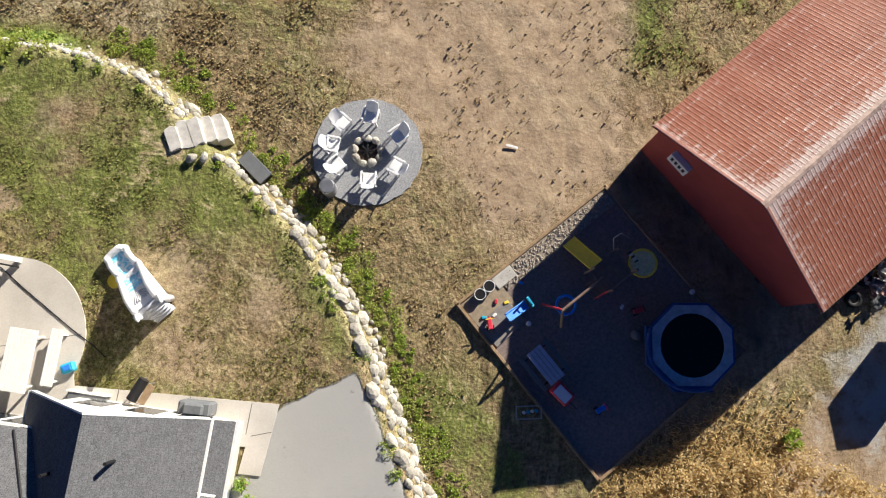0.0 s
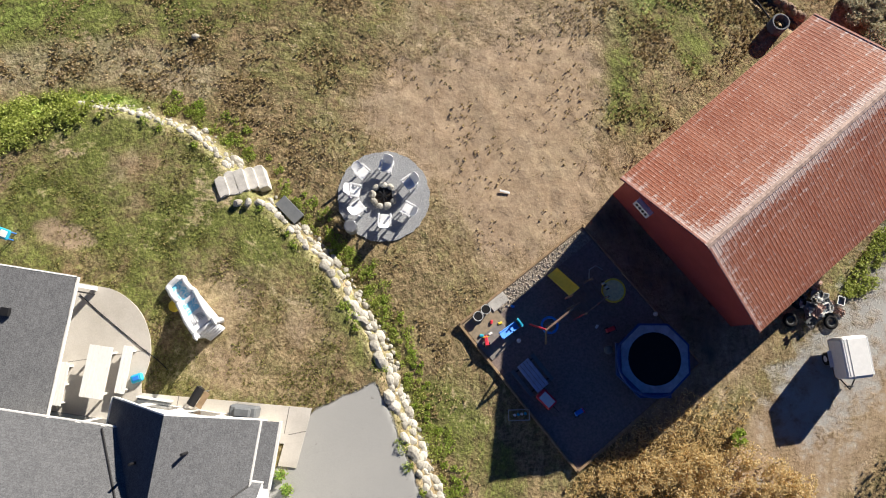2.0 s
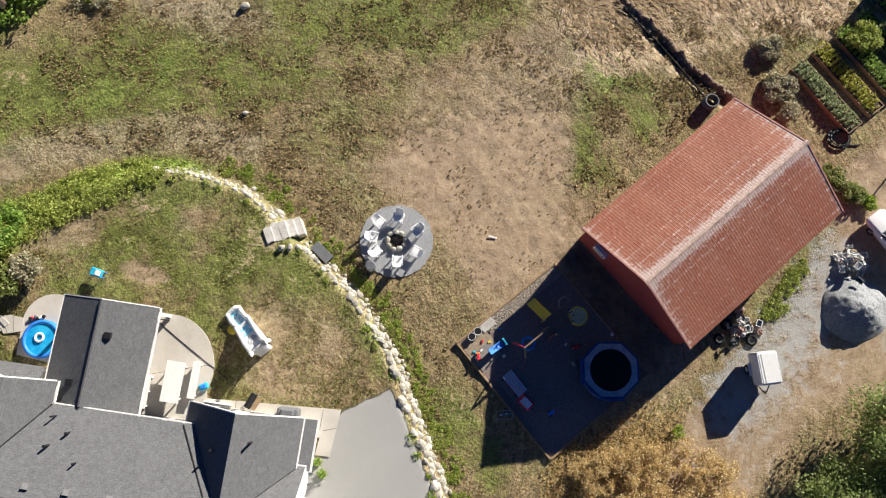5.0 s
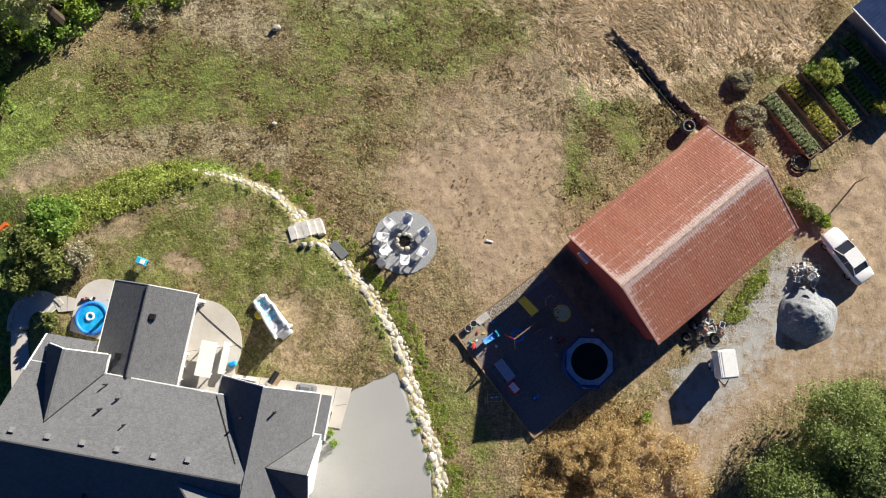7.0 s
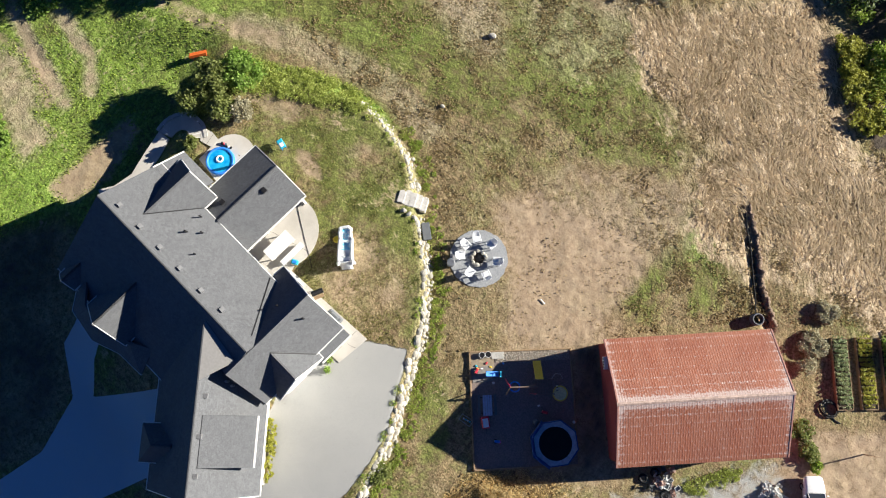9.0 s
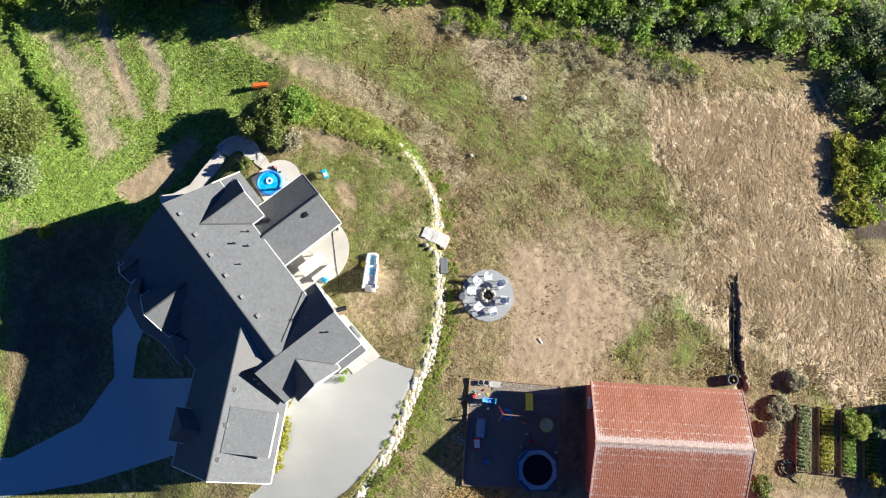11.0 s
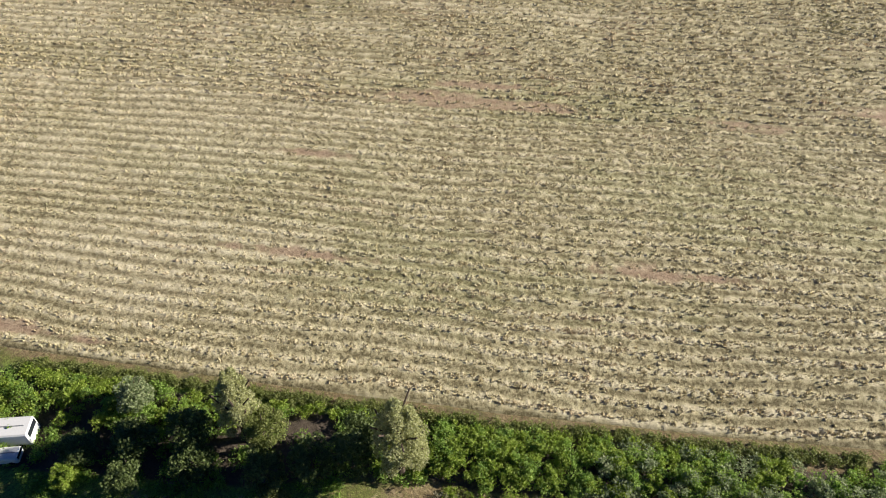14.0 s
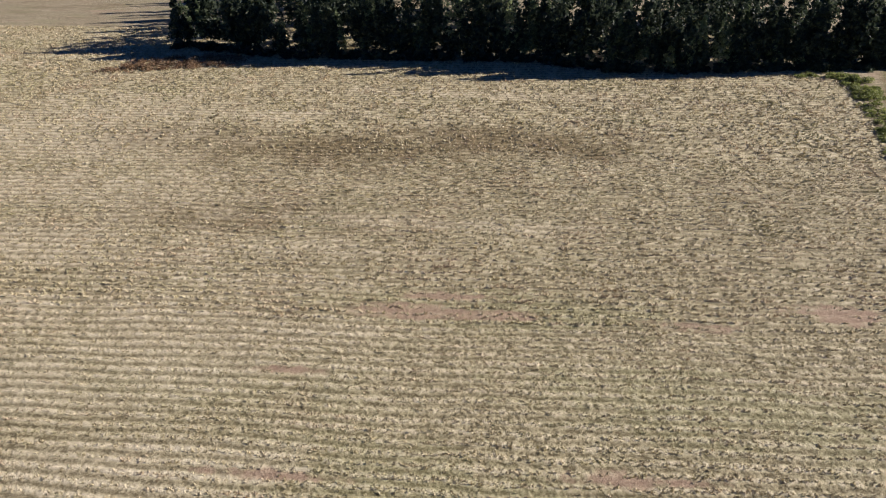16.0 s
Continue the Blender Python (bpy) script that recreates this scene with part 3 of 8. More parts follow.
MOWN = [(-38, 14), (-30.4, 18.6), (-22.4, 22.4), (-16.0, 21.5), (-10.0, 19.5), (-13.0, 17.8), (-18.8, 17.6), (-25, 16.2), (-31.5, 13.8)]
green = 0.18 + 0.20 * lawn + 1.0 * west + 0.12 * north * (1 - west) + 0.32 * wallgreen
green += 0.15 * soft(Y - 0.25 * X, 12, 19) * (1 - west) * (1 - soft(Y - 0.8 * X, 36, 40))
green += 0.22 * soft(-away(X, Y, [(-18, 27), (-10, 31), (-3, 35.5), (4, 40)]), -3.0, -1.0)
green += 0.62 * soft(depth_in(X, Y, N_GREEN), -3.5, 2.5) + 0.62 * soft(depth_in(X, Y, MOWN), -2.5, 1.5) * (1 - west)
for cx, cy, rr in ((-20.4, 7.7, 1.6), (-17.4, 8.3, 1.8), (-17.1, 6.5, 1.3), (-12.3, 6.0, 2.4), (-14.2, 3.5, 1.5), (-17, 12, 2.2), (-23.8, 4.5, 1.5), (-9.5, 6.0, 1.5)):
    green += 0.75 * soft(-np.hypot(X - cx, Y - cy), -rr * 1.3, -rr * 0.3)
green += 0.25 * soft(-np.hypot(X + 22, Y - 5.5), -5, -2.5) + 0.2 * soft(-np.hypot((X + 15) / 1.7, Y - 7), -4, -1)
green += 0.75 * soft(-away(X, Y, [(12.8, 16.3), (11.4, 19.5), (9.4, 22.5), (8.3, 26)]), -2.6, -0.3) + 0.4 * soft(-away(X, Y, [(9.2, 15.3), (7.0, 12.0), (5.6, 10.0), (5.3, 8.6)]), -1.5, -0.3)
green += 0.5 * soft(-away(X, Y, [(23, 22), (25.5, 23), (28, 24)]), -2.2, -0.6) + 0.4 * soft(-away(X, Y, [(20.0, 4.2), (22.8, 8.6)]), -1.3, -0.3)
green += 0.8 * soft(depth_in(X, Y, BANK), -0.6, 0.3) + 0.12 * soft(-np.abs(fdepth + 0.2), -2.4, -0.8)
green += 0.5 * soft(-away(X, Y, [(-0.5, -2), (2.6, -5), (3, -10)]), -1.6, -0.5) * (1 - lawn)
green += 0.4 * soft(depth_in(X, Y, [(-30, -9), (-40, -6), (-60, -22), (-40, -60), (-10, -50), (-2, -22), (-16, -18)]), -1, 2)
green = np.where(lawn > 0.3, np.minimum(green, 0.86), green)
green -= 0.30 * soft(-np.hypot((X + 9.0) / 1.3, Y - 1.5), -4.2, -1.5)
swath = soft(-away(X, Y, [(9.9, 12.6), (9.6, 17.3), (9.7, 21.0), (9.4, 25.0)]) + 1.2 * (fbm(X * 0.5, Y * 0.5, 63, 3) - 0.5), -2.0, -0.2)
green += 0.5 * swath
# front lawn in the house's shadow: brown ground, its colour darkened further for shade
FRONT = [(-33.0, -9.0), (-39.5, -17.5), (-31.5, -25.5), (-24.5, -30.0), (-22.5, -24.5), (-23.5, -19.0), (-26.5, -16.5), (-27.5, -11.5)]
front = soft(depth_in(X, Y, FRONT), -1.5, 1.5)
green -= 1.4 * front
bare = soft(depth_in(X, Y, [(-4.5, 12.8), (-2, 15.5), (3, 16.8), (7, 17), (8.5, 14), (6, 8.6), (2, 5.4), (-0.6, 9)]), -2.6, 1.8)
bare = np.maximum(bare, 0.55 * soft(depth_in(X, Y, [(-4, 13), (-3, 19), (2, 22), (7, 24), (9.5, 21), (9, 14)]), -2.0, 2.0))
dirt = 0.11 + 0.74 * bare + 0.6 * soft(depth_in(X, Y, PATCH), -0.4, 0.2) + 0.5 * soft(-away(X, Y, TRAIL), -1.5, -0.2)
ragged = 0.35 + 1.0 * fbm(X * 1.3, Y * 1.3, 51, 4)
dirt += ragged * (0.25 * soft(depth_in(X, Y, PALE), -1.6, 1.2) + 0.45 * soft(-away(X, Y, RUTS_B), -1.1, 0.1) + 0.35 * soft(-away(X, Y, RUTS_C), -1.2, 0.1) + 0.5 * soft(-away(X, Y, [(-49, -0.6), (-44.8, -0.2), (-40.4, -2.6)]), -0.8, -0.1))
dirt += 0.85 * soft(depth_in(X, Y, SIDE_DIRT), -1, 0.6) + 0.62 * soft(depth_in(X, Y, YARD_DIRT), -1, 1.2)
dirt += 0.5 * soft(-away(X, Y, [(-25.5, 8.3), (-22.5, 8.8)]), -1.6, -0.4) + 0.42 * soft(-np.hypot(X + 10.6, Y + 0.1), -2.6, -0.8) + 0.35 * soft(-np.hypot(X + 10.2, Y - 3.0), -2.2, -0.4) + 0.35 * soft(-np.hypot(X + 7.0, Y - 1.9), -1.8, -0.4) + 0.3 * soft(-np.hypot(X + 16, Y - 9.6), -2.5, -0.4)
dirt += 0.1 * soft(-np.abs(fdepth - 0.6), -0.8, -0.2) + 0.5 * soft(-tr, -1.2, -0.3)
dirt += 0.45 * soft(-np.hypot(X - 9.6, Y - 3.5), -9, -5) - 0.4 * soft(wallgreen, 0.3, 1) + 0.2 * soft(-away(X, Y, WALL_LINE), -0.75, -0.3)
dirt -= 0.45 * swath
gravel = np.maximum(soft(depth_in(X, Y, GRAVEL), -0.25, 0.25), 0.36 * soft(depth_in(X, Y, YARD), -4.0, 2.2) + 0.24 * soft(-away(X, Y, [(17.6, -1.5), (20.4, 1.6), (23.0, 5.0), (24.6, 7.4)]), -3.4, -0.8))
asphalt = soft(depth_in(X, Y, DRIVE), -0.2, 0.2)
field = soft(fdepth, 0.8, 1.8)
far_lawn = soft(depth_in(X, Y, [(-46, 312), (-24, 252), (0, 190), (200, 190), (200, 600), (20, 500)]), -6, 10)
field = field * (1 - far_lawn)
green += 0.45 * far_lawn

# dark soil, plus the house's shade put into the front lawn colour
soil_shade = soft(depth_in(X, Y, [(6.7, 7.3), (8.6, 8.3), (14.1, 1.7), (13.0, -0.6)]), -0.5, 0.5) * 0.5 + 0.9 * soft(depth_in(X, Y, HEDGE), -0.4, 1.0) + 0.45 * front + 0.36 * soft(-np.abs(fdepth - 0.2), -1.1, -0.2)


STRAW_A = [(0.2, 16.5), (5.4, 22.7), (12.0, 24.5), (12.6, 21.6), (6.0, 13.8), (0.5, 11.8)]
STRAW_B = [(-22.5, 27.5), (-18.5, 29.0), (-13.8, 26.6), (-11.2, 23.0), (-14.8, 21.8), (-20.6, 24.0)]
straw = 0.45 * soft(-away(X, Y, WALL_LINE), -0.8, -0.35) + ragged * (1.0 * soft(depth_in(X, Y, PALE), -1.6, 1.0) + 1.0 * soft(-np.minimum(away(X, Y, RUTS_B), away(X, Y, RUTS_C)), -1.3, -0.2)) + 0.6 * soft(-away(X, Y, [(-31, 12.6), (-25.5, 14.6), (-18, 15.6), (-13, 14.6)]), -2.2, -0.6) + 0.55 * soft(depth_in(X, Y, STRAW_A), -2.5, 2.5) + 0.75 * soft(depth_in(X, Y, STRAW_B), -1.5, 1.5) + 0.5 * soft(depth_in(X, Y, [(-14, 29), (-7, 33.5), (-3, 33), (-2, 28), (-6, 25), (-11, 25.5)]), -2.0, 1.5) + 0.45 * soft(depth_in(X, Y, [(-8, 36.5), (-3, 37.5), (-5, 33), (-11, 31)]), -1, 1.5)


def build_ground():
    ny, nx = X.shape
    co = np.stack([X, Y, Z], -1).reshape(-1, 3).astype(np.float32)
    i = np.arange(ny * nx, dtype=np.int32).reshape(ny, nx)
    q = np.stack([i[:-1, :-1], i[:-1, 1:], i[1:, 1:], i[1:, :-1]], -1).reshape(-1)
    me = bpy.data.meshes.new("ground")
    me.vertices.add(len(co))
    me.vertices.foreach_set("co", co.ravel())
    me.loops.add(len(q))
    me.loops.foreach_set("vertex_index", q)
    me.polygons.add(len(q) // 4)
    me.polygons.foreach_set("loop_start", np.arange(0, len(q), 4, dtype=np.int32))
    me.update(calc_edges=True)
    for nm, chans in (("zone_a", (green, dirt, gravel)), ("zone_b", (field, wheat, asphalt)), ("zone_c", (soil_shade, straw, soil_shade))):
        a = me.attributes.new(nm, "FLOAT_COLOR", "POINT")
        v = np.ones((len(co), 4), np.float32)
        for k, c in enumerate(chans):
            v[:, k] = c.reshape(-1)
        a.data.foreach_set("color", v.ravel())
    a = me.attributes.new("sweep", "FLOAT_VECTOR", "POINT")
    bear = np.arctan2(X + 14.0, Y + 2.0)
    dist = np.hypot(X + 14.0, Y + 2.0)
    a.data.foreach_set("vector", np.stack([bear * 9.0, dist * 2.2, 0 * X], -1).astype(np.float32).ravel())
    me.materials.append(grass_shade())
    me.shade_smooth()
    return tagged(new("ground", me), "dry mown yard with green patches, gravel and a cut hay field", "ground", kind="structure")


build_ground()


def ground_at(x, y):
    return terrain(np.array([float(x)]), np.array([float(y)]))[0]

# ---- barn ----
BARN_A = Vector((8.0, 8.4, 0))
BARN_W = Vector((5.97, -7.1, 0)).normalized()
BARN_L = Vector((7.1, 5.97, 0)).normalized()


def ribbed(bm, a, down, along, width, length, pitch=0.225, start=0.0, whole=None):
    """Ribbed sheet: a is the top corner, down the slope, along the ridge."""
    nrm = along.cross(down).normalized()
    if nrm.z < 0:
        nrm = -nrm
    prof = []
    k = 0.0
    while k < length:
        for o, h in ((0, 0), (0.5 * pitch, 0), (0.6 * pitch, 0.005), (0.8 * pitch, 0.005), (0.9 * pitch, 0)):
            if k + o <= length:
                prof.append((k + o, h))
        k += pitch
    prof.append((length, 0))
    steps = 14
    rows = []
    for j in range(steps + 1):
        d = width * j / steps
        rows.append([bm.verts.new(a + along * p + down * d + nrm * h) for p, h in prof])
    uvl = bm.loops.layers.uv.verify()
    wear = bm.verts.layers.float_color["wear"]
    for j, row in enumerate(rows):
        for i, v in enumerate(row):
            p = prof[i][0] + start
            d = width * j / steps
            chalk = 0.65 * math.exp(-d / 0.28) + 0.32 * math.exp(-d / 1.5) + 0.6 * math.exp(-p / 0.35) + 0.6 * math.exp(-((whole or length) - p) / 0.35) + 0.14
            v[wear] = (min(1, chalk), 0, 0, 1)
    for j in range(steps):
        for i in range(len(prof) - 1):
            f = bm.faces.new((rows[j][i], rows[j][i + 1], rows[j + 1][i + 1], rows[j + 1][i]))
            for lp, (ii, jj) in zip(f.loops, ((i, j), (i + 1, j), (i + 1, j + 1), (i, j + 1))):
                lp[uvl].uv = (prof[ii][0], width * jj / steps)
    bmesh.ops.recalc_face_normals(bm, faces=bm.faces[:])


def build_barn():
    w, ln, ze, zr = 9.28, 12.65, 3.2, 5.5
    barn = thing("barn", "red metal-roofed barn with faded ridge and red board walls", "barn", Matrix.Translation(BARN_A))
    U, L = BARN_W, BARN_L

    def P(a, b, z):
        return U * a + L * b + Vector((0, 0, z))
    bm = bmesh.new()
    o = 0.28
    z_in = ze + (zr - ze) * o / (w / 2) - 0.12
    prof = [(o, 0.0), (w - o, 0.0), (w - o, z_in), (w / 2, zr - 0.14), (o, z_in)]
    r0 = [bm.verts.new(P(a, o, z)) for a, z in prof]
    r1 = [bm.verts.new(P(a, ln - o, z)) for a, z in prof]
    bm.faces.new(r0)
    bm.faces.new(r1[::-1])
    for i in range(5):
        bm.faces.new((r0[i], r1[i], r1[(i + 1) % 5], r0[(i + 1) % 5]))
    bmesh.ops.recalc_face_normals(bm, faces=bm.faces[:])
    part("wall", bm, M_RED, barn)
    for side in (0, 1):
        bm = bmesh.new()
        bm.verts.layers.float_color.new("wear")
        ridge = P(w / 2, 0, zr)
        eave = P(0 if side == 0 else w, 0, ze)
        d = eave - ridge
        bm.free()
        roof = part("roof", plate(bmesh.new(), [ridge - Vector((0, 0, .03)), ridge + L * ln - Vector((0, 0, .03)), eave + L * ln - Vector((0, 0, .03)), eave - Vector((0, 0, .03))], 0.08), M_RED, barn, "roof deck under ribbed sheets")
        n = 14
        for k in range(n):
            bm = bmesh.new()
            bm.verts.layers.float_color.new("wear")
            ribbed(bm, ridge + L * (ln / n * k), d.normalized(), L, d.length, ln / n - 0.002, ln / n / 5, k * ln / n, ln)
            part("roof_sheet", bm, M_TIN, roof)
    bm = bmesh.new()
    for sgn in (-1, 1):
        d = Vector(U * sgn * 0.13 + Vector((0, 0, -0.06)))
        r = P(w / 2, -0.02, zr + 0.05)
        plate(bm, [r, r + L * (ln + 0.04), r + L * (ln + 0.04) + d, r + d], 0.02)
    part("ridge_cap", bm, plain("faded_ridge_cap", (0.56, 0.42, 0.35), 0.5, vary=0.5, scale=5), barn, "chalky faded metal ridge cap")
    for b in (0.02, ln - 0.02):
        for side in (0, 1):
            bm = bmesh.new()
            a = P(w / 2, b, zr + 0.03)
            e = P(0 if side == 0 else w, b, ze + 0.03)
            up = L * (0.09 if b < 1 else -0.09)
            plate(bm, [a, e, e + up, a + up], 0.14)
            part("rake_trim", bm, plain("chalky_red_trim", (0.46, 0.24, 0.19), 0.55, vary=0.3), barn)
    for a in (0.0, w):
        bm = bmesh.new()
        box(bm, *(P(a, ln / 2, ze - 0.1)), 0.04, ln, 0.14, rz=math.degrees(math.atan2(L.y, L.x)) - 90)
        part("fascia", bm, M_TIMBER, barn, "bare wooden fascia board")
    # wall vent
    c = P(1.75, o - 0.12, 2.35)
    rz = math.degrees(math.atan2(U.y, U.x))
    v = part("wall_vent", B(*c, 0.95, 0.28, 0.62, rz, bevel=0.02), M_WHITE, barn, "white boxed wall vent")
    for k in range(4):
        part("louvre", B(*(P(1.45 + k * 0.2, o - 0.275, 2.42)), 0.12, 0.03, 0.2, rz), M_BLACK, v)
    return barn


build_barn()

# ---- house ----
AX = Vector((0.9895, -0.1444, 0))
AY = Vector((0.1444, 0.9895, 0))


def uv3(u, v, z=0.0):
    return AX * u + AY * v + Vector((0, 0, z))


def roof_face(bm, quad, thick=0.16):
    """A roof slope: the first two corners on the ridge, the others on the eave."""
    q = [Vector(p) for p in quad]
    along = (q[1] - q[0]).normalized()
    nrm = (q[1] - q[0]).cross(q[2] - q[1]).normalized()
    if nrm.z < 0:
        nrm = -nrm
    down = along.cross(nrm)
    if down.z > 0:
        down = -down
    uvl = bm.loops.layers.uv.verify()
    hi = [bm.verts.new(p) for p in q]
    lo = [bm.verts.new(p - nrm * thick) for p in q]
    n = len(q)
    fs = [bm.faces.new(hi), bm.faces.new(lo[::-1])]
    for i in range(n):
        fs.append(bm.faces.new((hi[i], lo[i], lo[(i + 1) % n], hi[(i + 1) % n])))
    bmesh.ops.recalc_face_normals(bm, faces=bm.faces[:])
    for f in fs:
        for lp in f.loops:
            d = lp.vert.co - q[0]
            lp[uvl].uv = (d.dot(along), d.dot(down))
    return bm


def gable(house, p0, p1, zr, ra, za, rb, zb, base=-1.3, inset=(0.35, 0.35), ends=(True, True), hip=(0, 0), wall=None):
    """A gabled block: ridge p0 to p1; runs ra (left of p0->p1) and rb (right) down to eaves at za, zb."""
    p0, p1 = Vector((p0[0], p0[1], 0)), Vector((p1[0], p1[1], 0))
    d = (p1 - p0).normalized()
    lft = Vector((-d.y, d.x, 0))
    zv = Vector((0, 0, 1))
    for sgn, run, ze in ((1, ra, za), (-1, rb, zb)):
        if run <= 0:
            continue
        bm = bmesh.new()
        roof_face(bm, [p0 + d * hip[0] + zv * zr, p1 - d * hip[1] + zv * zr, p1 + lft * sgn * run + zv * ze, p0 + lft * sgn * run + zv * ze])
        part("roof", bm, M_SHINGLE, house)
        bm = bmesh.new()
        e0, e1 = p0 + lft * sgn * (run + 0.05) + zv * (ze - 0.09), p1 + lft * sgn * (run + 0.05) + zv * (ze - 0.09)
        c = (e0 + e1) / 2
        box(bm, c.x, c.y, c.z, (e1 - e0).length, 0.06, 0.16, math.degrees(math.atan2(d.y, d.x)))
        part("gutter", bm, M_WHITE, house)
    for k, (p, s) in enumerate(((p0, -1), (p1, 1))):
        if hip[k]:
            bm = bmesh.new()
            q = p - d * s * hip[k] + zv * zr
            roof_face(bm, [q, q + lft * 0.01, p + lft * ra + zv * za, p - lft * rb + zv * zb])
            part("roof", bm, M_SHINGLE, house)
        elif ends[k]:
            for sgn, run, ze in ((1, ra, za), (-1, rb, zb)):
                if run <= 0:
                    continue
                bm = bmesh.new()
                a, e = p + d * s * 0.03 + zv * (zr + 0.02), p + d * s * 0.03 + lft * sgn * run + zv * (ze + 0.02)
                w = -d * s * 0.06
                plate(bm, [a, e, e + w, a + w], 0.2)
                part("rake_board", bm, M_WHITE, house)
    # walls below
    ia = min(0.4, ra * 0.15) if ra > 0 else 0
    ib = min(0.4, rb * 0.15) if rb > 0 else 0
    sa = (zr - za) / ra if ra > 0 else 0
    sb = (zr - zb) / rb if rb > 0 else 0
    prof = [(ra - ia, base), (ra - ia, za + ia * sa - 0.2)] if ra > 0 else [(0, base)]
    if not (hip[0] or hip[1]):
        prof += [(0, zr - 0.22)]
    prof += [(-(rb - ib), zb + ib * sb - 0.2), (-(rb - ib), base)] if rb > 0 else [(0, base)]
    bm = bmesh.new()
    f0, f1 = p0 + d * inset[0], p1 - d * inset[1]
    r0 = [bm.verts.new(f0 + lft * a + zv * z) for a, z in prof]
    r1 = [bm.verts.new(f1 + lft * a + zv * z) for a, z in prof]
    n = len(prof)
    bm.faces.new(r0)
    bm.faces.new(r1[::-1])
    for i in range(n):
        bm.faces.new((r0[i], r1[i], r1[(i + 1) % n], r0[(i + 1) % n]))
    bmesh.ops.recalc_face_normals(bm, faces=bm.faces[:])
    part("wall", bm, wall or M_SIDING, house)


def build_house():
    h = thing("house", "large cream house with grey shingled gables and white trim", "house", kind="")
    U = lambda u, v: uv3(u, v)[:2]
    # main block, ridge along AX
    gable(h, U(-26.0, -9.1), U(-10.5, -9.1), 7.8, 4.45, 4.95, 0, 0, ends=(False, False))
    gable(h, U(-26.0, -9.1), U(-13.4, -9.1), 7.8, 0, 0, 6.5, 3.6, ends=(False, False))
    bm = bmesh.new()
    roof_face(bm, [uv3(-13.4, -9.1, 7.8), uv3(-10.5, -9.1, 7.8), uv3(-10.5, -11.2, 6.443), uv3(-13.4, -12.6, 5.538)])
    part("roof", bm, M_SHINGLE, h)
    # lower extension of the garden slope
    bm = bmesh.new()
    roof_face(bm, [uv3(-26.0, -5.2, 5.31), uv3(-22.6, -5.2, 5.31), uv3(-22.6, -2.85, 3.8), uv3(-26.0, -2.85, 3.8)])
    part("roof", bm, M_SHINGLE, h)
    part("wall", slab(bmesh.new(), [U(-25.7, -6), U(-22.9, -6), U(-22.9, -3.2), U(-25.7, -3.2)], -1.3, 3.75), M_SIDING, h)
    part("rake_board", plate(bmesh.new(), [uv3(-26.03, -5.2, 5.34), uv3(-26.03, -2.85, 3.83), uv3(-25.93, -2.85, 3.83), uv3(-25.93, -5.2, 5.34)], 0.2), M_WHITE, h)
    gable(h, U(-23.05, -7.9), U(-23.05, -3.4), 7.0, 2.3, 4.5, 1.92, 4.95, base=3.0, ends=(False, True))
    # covered patio
    gable(h, U(-19.65, -4.9), U(-19.65, 1.35), 5.05, 2.78, 3.8, 2.78, 3.8, base=3.55, ends=(False, True))
    # garden wing
    gable(h, U(-10.45, -11.2), U(-10.45, -3.5), 7.5, 3.45, 4.35, 2.95, 4.55, ends=(False, True))
    bm = bmesh.new()
    roof_face(bm, [uv3(-7.75, -3.6, 4.3), uv3(-7.75, -6.4, 4.3), uv3(-6.85, -6.4, 3.7), uv3(-6.85, -3.6, 3.7)])
    part("roof", bm, M_SHINGLE, h, "lower pent roof")
    part("gutter", B(*uv3(-6.8, -5.0, 3.61), 0.1, 2.9, 0.16, -8.3), M_WHITE, h)
    part("wall", slab(bmesh.new(), [U(-8.4, -6.4), U(-7.2, -6.4), U(-7.2, -3.9), U(-8.4, -3.9)], 0.6, 3.75), M_SIDING, h)
    # gable over the garage doors
    gable(h, U(-10.45, -8.2), U(-6.95, -8.2), 6.6, 2.1, 4.4, 2.1, 4.4, base=0.5, ends=(False, True))
    # garage wing, turned against the main block
    ga, d = Vector((-15.6, -7.4, 0)), Vector((0.552, -0.834, 0))
    lf = Vector((0.834, 0.552, 0))
    G = lambda a, b: (ga + d * a + lf * b)[:2]
    G3 = lambda a, b, z: ga + d * a + lf * b + Vector((0, 0, z))
    gable(h, G(-1.2, 0), G(12.3, 0), 7.4, 3.95, 3.6, 4.2, 3.4, ends=(False, True))
    bm = bmesh.new()
    roof_face(bm, [G3(6.6, 0.45, 7.05), G3(10.1, 0.45, 7.05), G3(10.1, 3.75, 5.35), G3(6.6, 3.75, 5.35)])
    part("roof", bm, M_SHINGLE, h, "shed dormer roof")
    part("gutter", B(*G3(8.35, 3.8, 5.26), 3.5, 0.09, 0.16, -56.5), M_WHITE, h)
    bm = bmesh.new()
    for a in (6.8, 9.8):
        q = [G3(a, 0.6, 6.6), G3(a, 3.45, 5.25), G3(a, 3.45, 4.0), G3(a, 0.6, 6.4)]
        q2 = [p + d * 0.1 for p in q]
        v0, v1 = [bm.verts.new(p) for p in q], [bm.verts.new(p) for p in q2]
        bm.faces.new(v0)
        bm.faces.new(v1[::-1])
        for k in range(4):
            bm.faces.new((v0[k], v1[k], v1[(k + 1) % 4], v0[(k + 1) % 4]))
    box(bm, *G3(8.35, 3.4, 4.6), 3.1, 0.12, 1.3, -56.5)
    part("wall", bm, M_SIDING, h)
    for k in range(2):
        w = part("window", B(*G3(7.6 + 1.5 * k, 3.47, 4.7), 0.9, 0.04, 0.7, -56.5), M_GLASSY, h, "dark dormer window")
